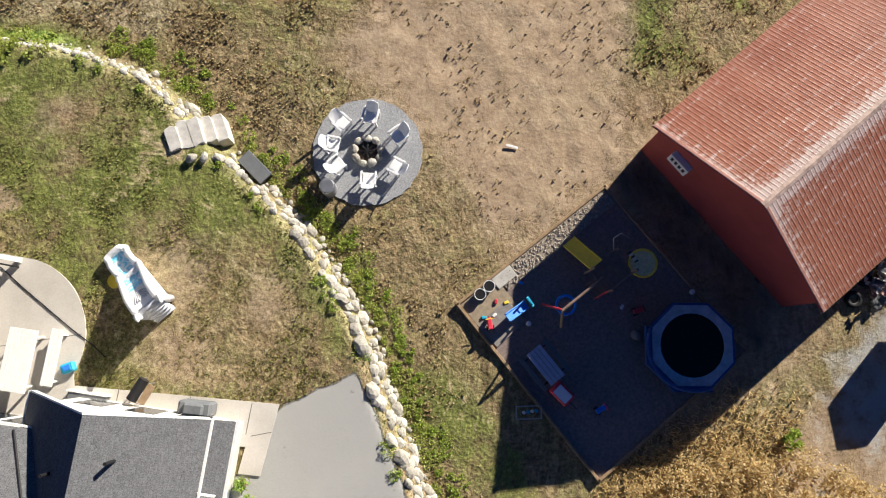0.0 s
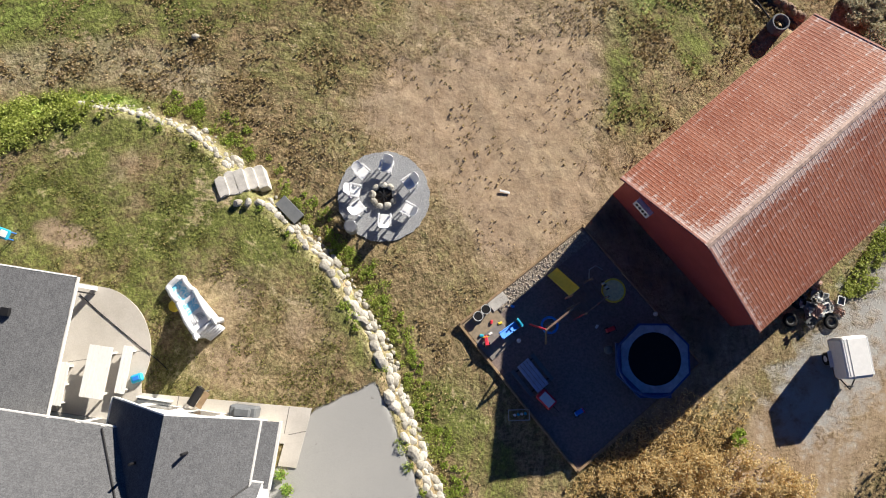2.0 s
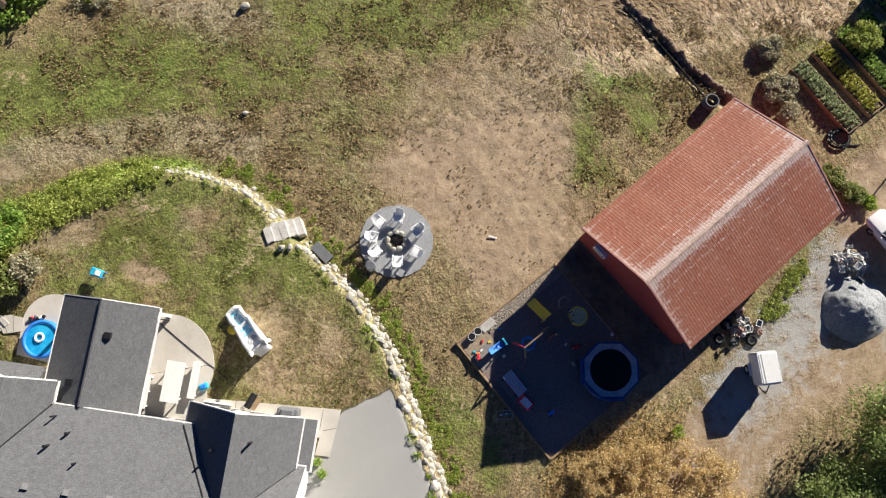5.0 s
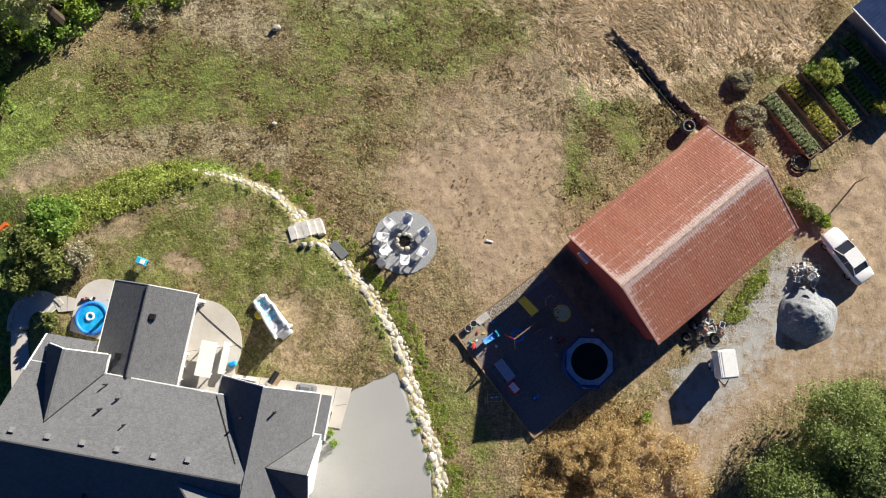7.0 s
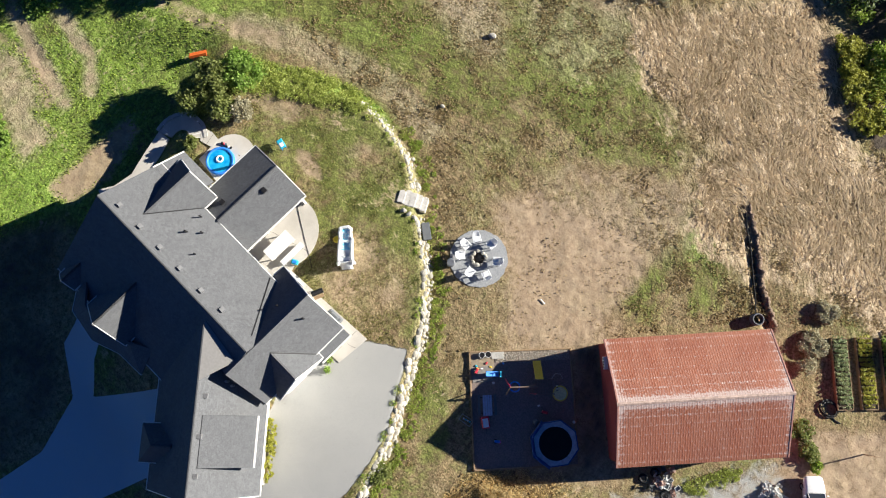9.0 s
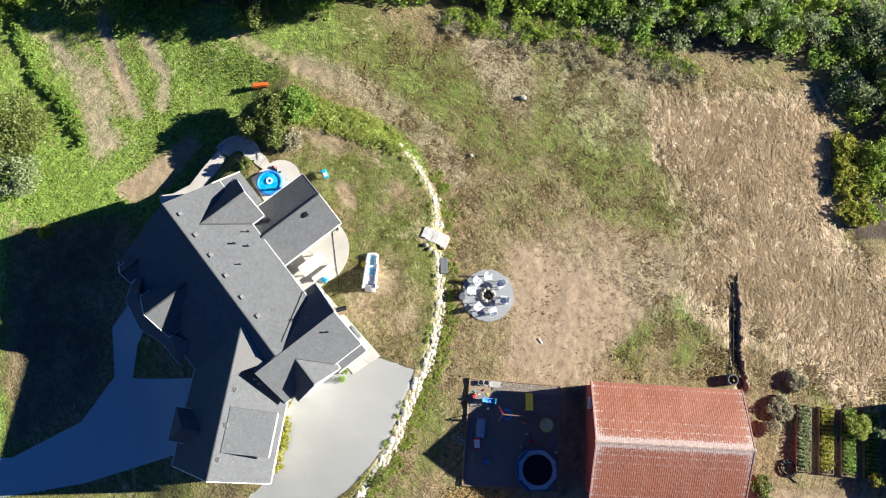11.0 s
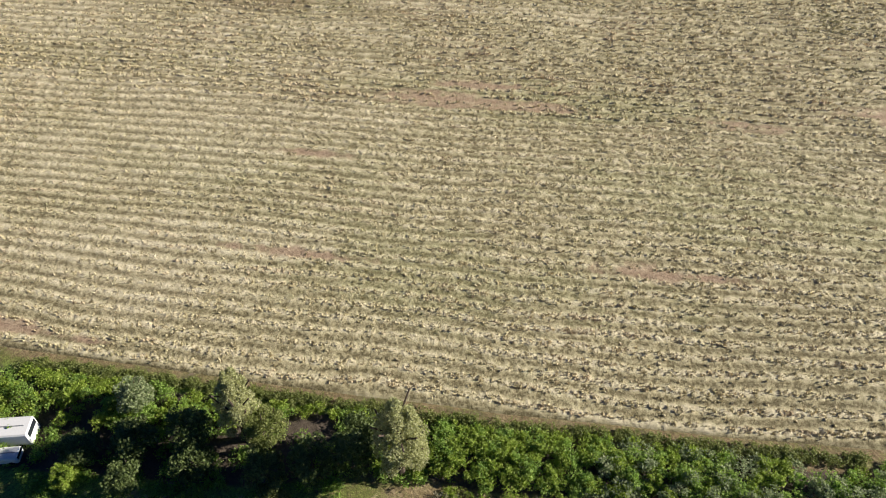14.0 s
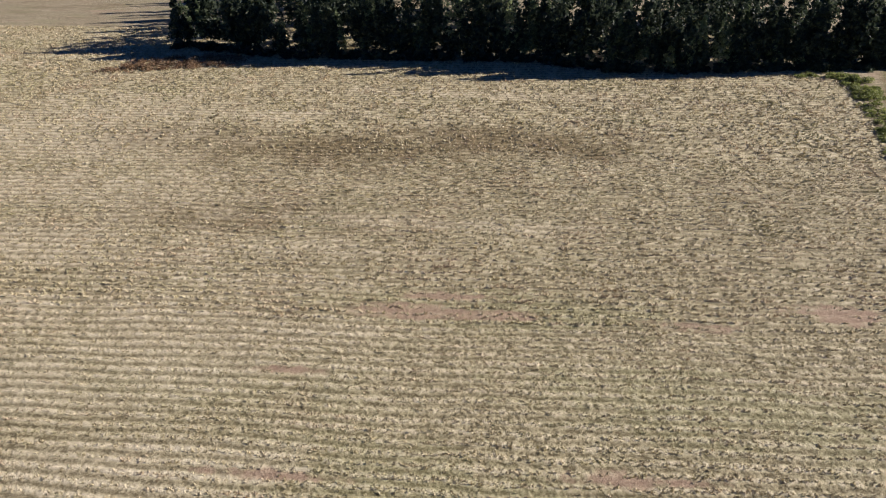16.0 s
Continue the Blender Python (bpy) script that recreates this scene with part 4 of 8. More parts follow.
        part("frame", B(*G3(7.6 + 1.5 * k, 3.46, 4.7), 1.05, 0.035, 0.85, -56.5), M_WHITE, w)
    # smooth low-slope cricket between the two ridges; grey lightened to imitate sun on it
    part("roof", plate(bmesh.new(), [G3(0.2, 0, 7.44), G3(4.3, 0, 7.44), uv3(-10.7, -10.2, 7.14)], 0.05), plain("grey_roof_membrane", (0.28, 0.27, 0.26), 0.8, vary=0.15), h, "smooth grey roof membrane")
    # bay with a small hipped roof on the drive side
    gable(h, G(8.95, -2.0), G(8.95, -4.75), 5.7, 1.35, 4.1, 1.35, 4.1, base=-1.3, ends=(False, False), hip=(0, 1.35))
    # front gable, porch skirt and small gable
    gable(h, U(-20.0, -10.4), U(-20.0, -15.7), 6.25, 2.1, 4.15, 2.1, 4.15, base=-1.3, ends=(False, True))
    gable(h, U(-24.6, -13.0), U(-24.6, -15.75), 4.75, 0.85, 3.9, 0.85, 3.9, base=2.6, ends=(False, True))
    inner = [(-23.4, -14.6), (-22.2, -15.8), (-20.0, -16.0), (-17.9, -15.3), (-16.2, -14.4)]
    outer = [(-24.0, -15.6), (-22.9, -17.0), (-20.2, -17.4), (-18.0, -16.6), (-15.7, -16.5)]
    for k in range(4):
        bm = bmesh.new()
        roof_face(bm, [uv3(*inner[k], 4.3), uv3(*inner[k + 1], 4.3), uv3(*outer[k + 1], 3.35), uv3(*outer[k], 3.35)])
        part("roof", bm, M_SHINGLE, h, "porch roof")
        a, b = uv3(*outer[k], 3.28), uv3(*outer[k + 1], 3.28)
        c = (a + b) / 2
        part("gutter", B(c.x, c.y, c.z, (b - a).length, 0.08, 0.14, math.degrees(math.atan2(b.y - a.y, b.x - a.x))), M_WHITE, h)
        part("post", B(*uv3(outer[k][0], outer[k][1] + 0.3, 1.05), 0.16, 0.16, 4.5, -8.3), M_WHITE, h)
    # covered patio posts
    for u in (-22.1, -19.65, -17.2):
        part("post", B(*uv3(u, 1.0, 2.5), 0.18, 0.18, 2.6, -8.3), M_WHITE, h)
    # chimney stub, roof vents and pipes
    M_VENT = plain("grey_roof_vent", (0.20, 0.20, 0.205), 0.6)
    for u, v in ((-24.5, -8.5), (-22.3, -8.5), (-20.2, -8.5), (-18.1, -8.5), (-15.9, -8.5), (-13.9, -8.4)):
        z = 7.8 - 0.64 * abs(v + 9.1)
        part("roof_vent", B(*uv3(u, v, z + 0.08), 0.32, 0.32, 0.2, -8.3, rx=-30), M_VENT, h)
    for u, v, r, t in ((-20.2, -6.6, 0.07, 0.5), (-19.5, -5.9, 0.07, 0.4), (-20.6, -5.2, 0.05, 0.6), (-18.4, -7.2, 0.05, 0.4)):
        z = 7.8 - 0.64 * abs(v + 9.1)
        c = uv3(u, v)
        part("vent_pipe", cyl(bmesh.new(), c.x, c.y, z - 0.1, z + t, r, seg=8), M_BLACK, h)
    for a, b in ((3.0, 0.7), (5.3, 0.5), (8.0, 0.4), (10.6, 0.4)):
        part("roof_vent", B(*G3(a, b, 7.4 - 0.96 * b + 0.08), 0.3, 0.3, 0.2, -56.5), M_VENT, h)
    for a, b, t in ((3.6, 1.9, 0.75), (4.3, 1.6, 0.6), (4.6, 1.9, 0.5)):
        c = G3(a, b, 0)
        part("vent_pipe", cyl(bmesh.new(), c.x, c.y, 7.3 - 0.96 * b, 7.4 - 0.96 * b + t, 0.09, seg=8), M_STEEL, h)
    for u, v in ((-9.6, -4.9), (-11.6, -5.6), (-11.9, -8.0)):
        z = 7.4 - 0.9 * abs(u + 10.45)
        c = uv3(u, v)
        part("vent_pipe", cyl(bmesh.new(), c.x, c.y, z - 0.1, z + 0.6, 0.06, seg=8), M_BLACK, h)
    for u, v, z in ((-19.0, -0.6, 4.85), (-20.6, -3.4, 4.75)):
        part("roof_vent", B(*uv3(u, v, z), 0.35, 0.35, 0.22, -8.3), M_BLACK, h)
    # ridge caps
    def cap(p, q):
        bm = bmesh.new()
        tube(bm, [p, q], 0.09, 6)
        part("ridge_cap", bm, M_SHINGLE, h)
    cap(uv3(-25.95, -9.1, 7.78), uv3(-10.6, -9.1, 7.78))
    cap(uv3(-10.45, -9.0, 7.38), uv3(-10.45, -3.55, 7.38))
    cap(uv3(-19.65, -4.6, 5.03), uv3(-19.65, 1.3, 5.03))
    cap(G3(0.5, 0, 7.38), G3(12.25, 0, 7.38))
    # valley flashing where the gables meet the larger slopes
    for p, q in ((uv3(-23.05, -7.85, 7.0), uv3(-21.13, -4.65, 4.95)), (uv3(-9.55, -8.2, 6.6), uv3(-7.5, -6.24, 4.55)), (uv3(-13.8, -4.75, 5.02), uv3(-11.2, -8.2, 7.2))):
        part("valley_flashing", tube(bmesh.new(), [p, q], 0.05, 6), M_BLACK, h, "dark valley flashing")
    # openings
    def opening(c, w, z0, z1, deg, name="window", mat=None):
        ob = part(name, B(c.x, c.y, (z0 + z1) / 2, w, 0.06, z1 - z0, deg), mat or M_GLASSY, h)
        part("frame", B(c.x, c.y, (z0 + z1) / 2, w + 0.16, 0.045, z1 - z0 + 0.16, deg), M_WHITE, ob)
    for u, w in ((-16.6, 1.6), (-15.1, 0.9), (-18.2, 1.8), (-20.5, 1.8)):
        opening(uv3(u, -4.93, 0), w, 1.3, 3.4, -8.3, "door" if w > 1.5 else "window")
    for u in (-12.3, -10.4, -8.7):
        opening(uv3(u, -3.83, 0), 1.1, 2.0, 3.5, -8.3)
    for v in (-9.2, -7.2):
        opening(uv3(-7.28, v, 0), 1.7, 1.15, 3.3, 81.7, "garage_door", M_WHITE)
    for a in (1.5, 5.4, 9.3):
        c = G3(a, 3.37, 0)
        opening(c, 1.2, 1.9, 3.1, -56.5)
    for u in (-23.6, -21.4, -18.6):
        opening(uv3(u, -14.72, 0), 1.1, 1.0, 2.6, -8.3)
    return h


build_house()


# ---- paving ----
M_JOINT = plain("dark_joint", (0.12, 0.11, 0.10), 0.9)


def paved(name, ring, z1, label, joints=(), mat=None):
    pav = tagged(part(name, slab(bmesh.new(), ring, z1 - 0.18, z1), mat or M_CONC), label, "pavement", kind="structure")
    for (a, b) in joints:
        bm = bmesh.new()
        d = Vector((b[0] - a[0], b[1] - a[1], 0))
        c = ((a[0] + b[0]) / 2, (a[1] + b[1]) / 2)
        box(bm, c[0], c[1], z1 + 0.002, d.length, 0.025, 0.004, math.degrees(math.atan2(d.y, d.x)))
        part("joint", bm, M_JOINT, pav)
    return pav


def arc(cx, cy, r, a0, a1, n):
    return [(cx + r * math.cos(radians(a0 + (a1 - a0) * k / n)), cy + r * math.sin(radians(a0 + (a1 - a0) * k / n))) for k in range(n + 1)]


paved("patio", [(-18.9, -2.4), (-15.4, -2.9), (-14.3, -2.0)] + arc(-17.2, 0.5, 3.15, -28, 72, 14) + [(-17.6, 3.75), (-18.1, 3.0), (-23.2, 3.6), (-23.5, -1.9)], 1.26,
      "pale poured concrete patio with a rounded edge", [((-17.9, 0.0), (-14.2, 0.55))])
paved("walkway", [(-15.4, -1.35), (-6.35, -2.15), (-7.0, -4.85), (-7.85, -4.75), (-7.6, -3.75), (-15.3, -3.3)], 1.264,
      "pale concrete walkway along the garden wing", [((-12.6, -1.6), (-12.8, -3.0)), ((-9.8, -1.85), (-10.0, -3.2)), ((-7.4, -2.1), (-7.6, -3.3)), ((-6.6, -3.2), (-7.4, -3.35))])
paved("pool_patio", arc(-24.0, 3.0, 1.85, 20, 170, 12) + [(-26.0, 1.2), (-23.6, 0.6), (-22.2, 1.6)], 1.262, "pale concrete pad beside the covered patio")
PATH_RING = [(-30.55, 1.1), (-30.3, -1.1), (-30.0, -3.0), (-30.5, -4.6), (-31.3, -5.6), (-30.4, -6.2), (-29.4, -4.6), (-28.95, -2.5), (-29.05, -0.8), (-29.45, 1.1)]
paved("side_path", PATH_RING, max(float(ground_at(*p)) for p in PATH_RING) + 0.05, "narrow concrete side path in the shade")


def fan_stair():
    st = tagged(new("garden_stair"), "curved flight of pale concrete steps with a low kerb", "stairs", kind="structure")
    n = 13
    for k in range(n):
        a0, a1 = 40 + 150 * k / n, 40 + 150 * (k + 1.1) / n
        ring = arc(-28.45, 1.5, 2.1, a0, a1, 3) + arc(-28.45, 1.5, 0.95, a1, a0, 3)
        z = max([1.25 - 0.16 * k] + [float(ground_at(*p)) + 0.06 for p in ring])
        tread = part("tread", slab(bmesh.new(), ring, z - 0.5, z), M_CONC, st)
        # thin white strip painted in for the light caught by each tread edge
        am = a0 + 1.6
        part("lit_edge", slab(bmesh.new(), arc(-28.45, 1.5, 2.09, a0, am, 1) + arc(-28.45, 1.5, 0.97, am, a0, 1), z - 0.05, z + 0.012), M_WHITE, tread, "white strip imitating a sunlit step edge")
        a1 = 40 + 150 * (k + 1) / n
        ring = arc(-28.45, 1.5, 2.42, a0, a1, 3) + arc(-28.45, 1.5, 2.13, a1, a0, 3)
        z = max([z + 0.08] + [float(ground_at(*p)) + 0.06 for p in ring])
        part("kerb", slab(bmesh.new(), ring, z - 0.6, z), M_STONE, st)
        if k % 2:
            c = arc(-28.45, 1.5, 2.12, a0, a1, 2)[1]
            part("step_light", B(c[0], c[1], z - 0.02, 0.1, 0.06, 0.1, a0), M_WHITE, st, "small white step light")
    return st


fan_stair()
LANDING = [(-27.5, 3.45), (-26.6, 3.6), (-25.75, 3.4), (-25.8, 2.6), (-26.9, 2.45)]
paved("stair_landing", LANDING, 1.28, "pale stone pavers at the top of the curved stair", [((-27.0, 3.5), (-26.7, 2.5)), ((-26.4, 3.55), (-26.3, 2.55))])


M_STEP = plain("pale_stone_slabs", (0.60, 0.575, 0.53), 0.85, vary=0.3, scale=3, bump=0.5)


def stone_steps():
    st = tagged(new("stone_steps"), "broad grey stone slab steps through the boulder wall", "stairs", kind="structure")
    d = Vector((0.94, 0.34, 0)).normalized()
    w = Vector((-d.y, d.x, 0))
    c0 = Vector((-11.02, 8.47, 0))
    wide = (0.52, 0.62, 0.60, 0.56, 0.62)
    for k in range(5):
        c = c0 + d * (0.46 * k) + w * (0.05 * (k % 2))
        z = max(1.32 - 0.13 * k, max(float(ground_at(*(c + w * s + d * q)[:2])) for s in (-0.5, 0, 0.5) for q in (-0.25, 0, 0.25)) + 0.03)
        foot = min(float(ground_at(*(c + w * s + d * q)[:2])) for s in (-0.6, 0, 0.6) for q in (-0.2, 0.2)) - 0.1
        bm = bmesh.new()
        r = random.Random(k + 3)
        ring = []
        for j in range(14):
            a = (j + 0.5) * math.tau / 14
            u, v = math.cos(a), math.sin(a)
            u, v = math.copysign(abs(u) ** 0.3, u), math.copysign(abs(v) ** 0.3, v)
            ring.append((c + d * (0.27 * u * r.uniform(0.94, 1.06)) + w * (wide[k] * v * r.uniform(0.9, 1.1)))[:2])
        slab(bm, ring, min(foot, z - 0.2), z)
        bmesh.ops.bevel(bm, geom=[e for e in bm.edges if abs(e.verts[0].co.z - z) < 0.01 and abs(e.verts[1].co.z - z) < 0.01], offset=0.025, segments=1, affect="EDGES")
        part("step", bm, M_STEP, st)


stone_steps()

# ---- boulder wall ----
def rock_mesh(seed, name="boulder"):
    """A rough rounded stone with a few split faces."""
    bm = bmesh.new()
    bmesh.ops.create_icosphere(bm, subdivisions=2, radius=0.52)
    r = random.Random(seed)
    cuts = [Vector((r.gauss(0, 1), r.gauss(0, 1), r.gauss(0, 0.7))).normalized() for _ in range(7)]
    o = Vector((seed * 3.1, seed * 1.7, 0))
    for v in bm.verts:
        v.co *= 1 + 0.28 * noise.noise(v.co * 1.9 + o)
        for c in cuts:
            d = v.co.dot(c) - 0.40
            if d > 0:
                v.co -= c * d * 0.85
    me = mesh_of(bm, name)
    me.materials.append(M_ROCK)
    return me


ROCKS = [rock_mesh(k) for k in range(14)]


def rock(parent, x, y, z, s, name="boulder", r=random, turn=None):
    ob = new(name, r.choice(ROCKS))
    ob.matrix_world = Matrix.LocRotScale((x, y, z), Euler((r.uniform(-.25, .25), r.uniform(-.25, .25), r.uniform(0, 6.28) if turn is None else turn + r.uniform(-.5, .5))), (s * r.uniform(.9, 1.35), s * r.uniform(.75, 1.1), s * r.uniform(.6, .85)))
    if parent:
        ob.parent = parent
    return ob


def boulder_wall():
    wall = tagged(new("retaining_wall"), "dry-stacked wall of pale rounded boulders", "wall", kind="structure")
    r = random.Random(5)
    pts = [Vector((*p, 0)) for p in WALL_LINE]
    for a, b in zip(pts, pts[1:]):
        d = (b - a).normalized()
        w = Vector((-d.y, d.x, 0))
        s = 0.0
        ln = (b - a).length
        while s < ln:
            p = a + d * s
            north = max(0.0, min(1.0, (p.y - 4.0) / 6.0))
            south = max(0.0, min(1.0, (1.0 - p.y) / 4.0))
            if not (abs(p.x + 9.9) < 1.0 and abs(p.y - 8.7) < 0.9):
                for off, lo, hi in ((-0.05, 0.36, 0.66), (0.30, 0.30, 0.60), (0.14, 0.18, 0.34), (0.5, 0.16, 0.3)):
                    if off > 0.1 and r.random() < 0.4 * north:
                        continue
                    q = p + w * (off + r.uniform(-0.13, 0.13)) + d * r.uniform(-0.12, 0.12)
                    size = r.uniform(lo, hi) * (1 - 0.34 * north)
                    rock(wall, q.x, q.y, ground_at(q.x, q.y) + size * 0.10, size, r=r, turn=math.atan2(d.y, d.x))
            s += r.uniform(0.26, 0.40) * (1 - 0.32 * north)
    for x, y, s in ((-10.7, 10.1, .6), (-10.2, 7.65, .42), (-9.7, 7.7, .4), (-9.2, 7.7, .38)):
        rock(wall, x, y, ground_at(x, y) + 0.12, s, r=r)
    return wall


boulder_wall()
stone = tagged(rock(None, -13.2, 16.85, 0.08, 0.36, "field_stone"), "single pale rock lying in the dry grass", "rock")
stone2 = tagged(rock(None, -13.45, 24.35, 0.15, 0.55, "field_stone"), "pale broken stump-like rock in the rough grass", "rock")

# ---- fire pit ----
PIT = (-3.2, 8.27)


def fire_pit():
    r = random.Random(3)
    n = 72
    ring = [(PIT[0] + (2.33 + 0.04 * math.sin(k * 1.7) * math.sin(k * 0.6) + r.uniform(-.02, .02)) * math.cos(k * math.tau / n), PIT[1] + (2.33 + 0.04 * math.sin(k * 1.7) * math.sin(k * 0.6) + r.uniform(-.02, .02)) * math.sin(k * math.tau / n)) for k in range(n)]
    tagged(part("gravel_circle", slab(bmesh.new(), ring, -0.1, 0.06), M_CRUSH), "round pad of crushed grey stone round the fire pit", "gravel pad")
    pit = thing("fire_pit", "ring of rounded boulders filled with black ash", "fire pit", pose(*PIT, 0.06))
    for k in range(9):
        a = k * math.tau / 9 + 0.2
        ob = rock(pit, 0, 0, 0, 0.5, "ring_stone", r)
        s = r.uniform(0.36, 0.5)
        ob.matrix_local = Matrix.LocRotScale((0.56 * math.cos(a), 0.56 * math.sin(a), 0.13), Euler((0, 0, a + 1.57)), (s * 1.05, s * .8, s * .75))
    part("ash_bed", cyl(bmesh.new(), 0, 0, 0.0, 0.06, 0.5, seg=24), M_SOIL, pit, "black ash")
    bm = bmesh.new()
    for k in range(4):
        a = k * 0.8
        tube(bm, [(-0.3 * math.cos(a), -0.3 * math.sin(a), 0.09), (0.3 * math.cos(a), 0.3 * math.sin(a), 0.14)], 0.045)
    part("charred_log", bm, M_BLACK, pit)


fire_pit()


def chair():
    """A moulded plastic garden chair, facing +y."""
    c = thing("garden_chair", "white moulded plastic armchair on the gravel pad", "chair", group="chairs round the fire pit")
    bm = bmesh.new()
    box(bm, 0, 0.02, 0.40, 0.50, 0.50, 0.03, rx=3, bevel=0.012)
    part("seat", bm, M_PLASTIC, c)
    # curved shell back, leaning well back
    bk = bmesh.new()
    front, rear = [], []
    for j in range(6):
        t = j / 5
        for i in range(7):
            u = -1 + i / 3
            wd = 0.26 + 0.02 * t - 0.05 * t ** 4
            p = Vector((wd * u, -0.22 - 0.30 * t + 0.05 * u * u, 0.42 + 0.55 * t - 0.05 * u * u * t))
            front.append(bk.verts.new(p))
            rear.append(bk.verts.new(p + Vector((0, -0.022, -0.012))))
    for j in range(5):
        for i in range(6):
            q = [j * 7 + i, j * 7 + i + 1, j * 7 + i + 8, j * 7 + i + 7]
            bk.faces.new([front[k] for k in q])
            bk.faces.new([rear[k] for k in reversed(q)])
    rim = [k for k in range(7)] + [6 + 7 * j for j in range(1, 6)] + [41 - k for k in range(1, 7)] + [7 * j for j in range(4, 0, -1)]
    for p, q in zip(rim, rim[1:] + rim[:1]):
        bk.faces.new((front[p], rear[p], rear[q], front[q]))
    bmesh.ops.recalc_face_normals(bk, faces=bk.faces[:])
    part("backrest", bk, M_PLASTIC, c)
    for sx in (-1, 1):
        bm = bmesh.new()
        box(bm, 0.30 * sx, 0.0, 0.64, 0.085, 0.56, 0.03, bevel=0.01)
        box(bm, 0.30 * sx, 0.25, 0.56, 0.06, 0.04, 0.16)
        part("armrest", bm, M_PLASTIC, c)
        for y, r in ((0.24, -6), (-0.26, 12)):
            bm = bmesh.new()
            box(bm, 0.29 * sx, y, 0.31, 0.06, 0.055, 0.63, rx=r)
            part("leg", bm, M_PLASTIC, c)
    return c


CH = chair()
seats = [(-4.25, 9.4), (-3.05, 9.68), (-1.9, 8.85), (-1.95, 7.5), (-3.1, 6.98), (-4.42, 7.6), (-4.62, 8.45)]
for k, (x, y) in enumerate(seats):
    a = math.degrees(math.atan2(PIT[1] - y, PIT[0] - x)) - 90 + (6, -9, 12, 4, -7, 10, -4)[k]
    m = pose(x, y, 0.06, 0, 0, a)
    if k == 0:
        CH.matrix_world = m
    else:
        copy_thing(CH, m)

drum = thing("steel_drum", "grey lidded steel drum at the edge of the pad", "drum", pose(-4.75, 6.6, 0.05))
part("body", cyl(bmesh.new(), 0, 0, 0, 0.86, 0.31, seg=28), M_STEEL, drum)
for z in (0.28, 0.57, 0.85):
    bm = bmesh.new()
    tube(bm, [(0.315 * math.cos(k * math.tau / 28), 0.315 * math.sin(k * math.tau / 28), z) for k in range(28)], 0.014, 5, True)
    part("hoop", bm, M_STEEL, drum)
part("lid", cyl(bmesh.new(), 0, 0, 0.862, 0.885, 0.29, 0.27, seg=28), M_STEEL, drum)

dbox = thing("deck_box", "dark grey lidded storage box beside the boulder wall", "storage box", pose(-7.85, 7.48, ground_at(-7.85, 7.48), 0, 0, -45))
part("body", B(0, 0, 0.25, 1.32, 0.58, 0.5, bevel=0.03), M_BLACK, dbox)
part("lid", B(0, 0, 0.535, 1.42, 0.66, 0.06, bevel=0.02), M_GREY, dbox, "charcoal plastic lid")

plank = tagged(part("plank_offcut", B(2.93, 8.5, 0.06, 0.52, 0.11, 0.05, -15, bevel=0.008), M_WHITE), "short pale board lying on bare ground", "board")

# ---- play area ----
DA, DB, DC, DD = (Vector((*p, 0)) for p in ((0.6, 1.8), (6.8, 6.75), (12.4, -0.1), (6.2, -5.2)))
EU, EV = (DB - DA).normalized(), (DD - DA).normalized()


def pl(a, b, z=0.0):
    """Place on the play area: a along its gravel side, b away from it."""
    return DA + EU * a + EV * b + Vector((0, 0, z))


LU, LV = (DB - DA).length, (DD - DA).length
AU = math.degrees(math.atan2(EU.y, EU.x))
AV = math.degrees(math.atan2(EV.y, EV.x))
area = tagged(new("play_area"), "dark rubber-covered play area edged with timber", "play area", kind="structure")
part("surface", slab(bmesh.new(), [p[:2] for p in (DA, DB, DC, DD)], -0.12, 0.08), M_DECK, area)
for p, q in ((DA, DB), (DB, DC), (DC, DD), (DD, DA)):
    d = q - p
    c = (p + q) / 2
    part("border_timber", B(c.x, c.y, 0.08, d.length + 0.1, 0.12, 0.24, math.degrees(math.atan2(d.y, d.x)), bevel=0.012), M_TIMBER, area, "weathered border timber")
part("gravel_strip", slab(bmesh.new(), [pl(2.0, 0.08)[:2], pl(7.85, 0.08)[:2], pl(7.85, 0.85)[:2], pl(2.0, 0.85)[:2]], 0.05, 0.12), plain("tan_pea_gravel", (0.34, 0.29, 0.23), 0.95, vary=0.4, scale=14, bump=0.9), area, "strip of tan pea gravel")
peb = random.Random(12)
bm = bmesh.new()
for _ in range(620):
    q = pl(peb.uniform(2.05, 7.8), peb.uniform(0.12, 0.82), 0.135)
    w = peb.uniform(0.02, 0.055)
    bmesh.ops.create_cone(bm, cap_ends=True, segments=5, radius1=w, radius2=w * 0.5, depth=w * 1.1, matrix=Matrix.LocRotScale(q, Euler((peb.uniform(-.5, .5), peb.uniform(-.5, .5), peb.uniform(0, 6))), (1.3, 0.9, 1)))
tagged(part("pebbles", bm, plain("mixed_pebbles", (0.42, 0.37, 0.31), 0.9, vary=0.5, scale=9), area), "loose tan pebbles", kind="stuff")
part("paving_slab", B(2.5, 2.95, 0.13, 0.95, 0.62, 0.06, AU, bevel=0.01), M_STONE, area)
part("sand_bed", slab(bmesh.new(), [pl(0.1, 0.1)[:2], pl(1.9, 0.1)[:2], pl(1.9, 2.0)[:2], pl(0.1, 2.0)[:2]], 0.05, 0.115), plain("damp_sand", (0.33, 0.27, 0.19), 0.95, vary=0.3, scale=6, bump=0.4), area, "sand bed")
part("floor_board", B(2.4, 1.02, 0.13, 1.6, 1.2, 0.05, 42, bevel=0.01), plain("worn_grey_board", (0.26, 0.24, 0.22), 0.9, vary=0.3, scale=4), area)

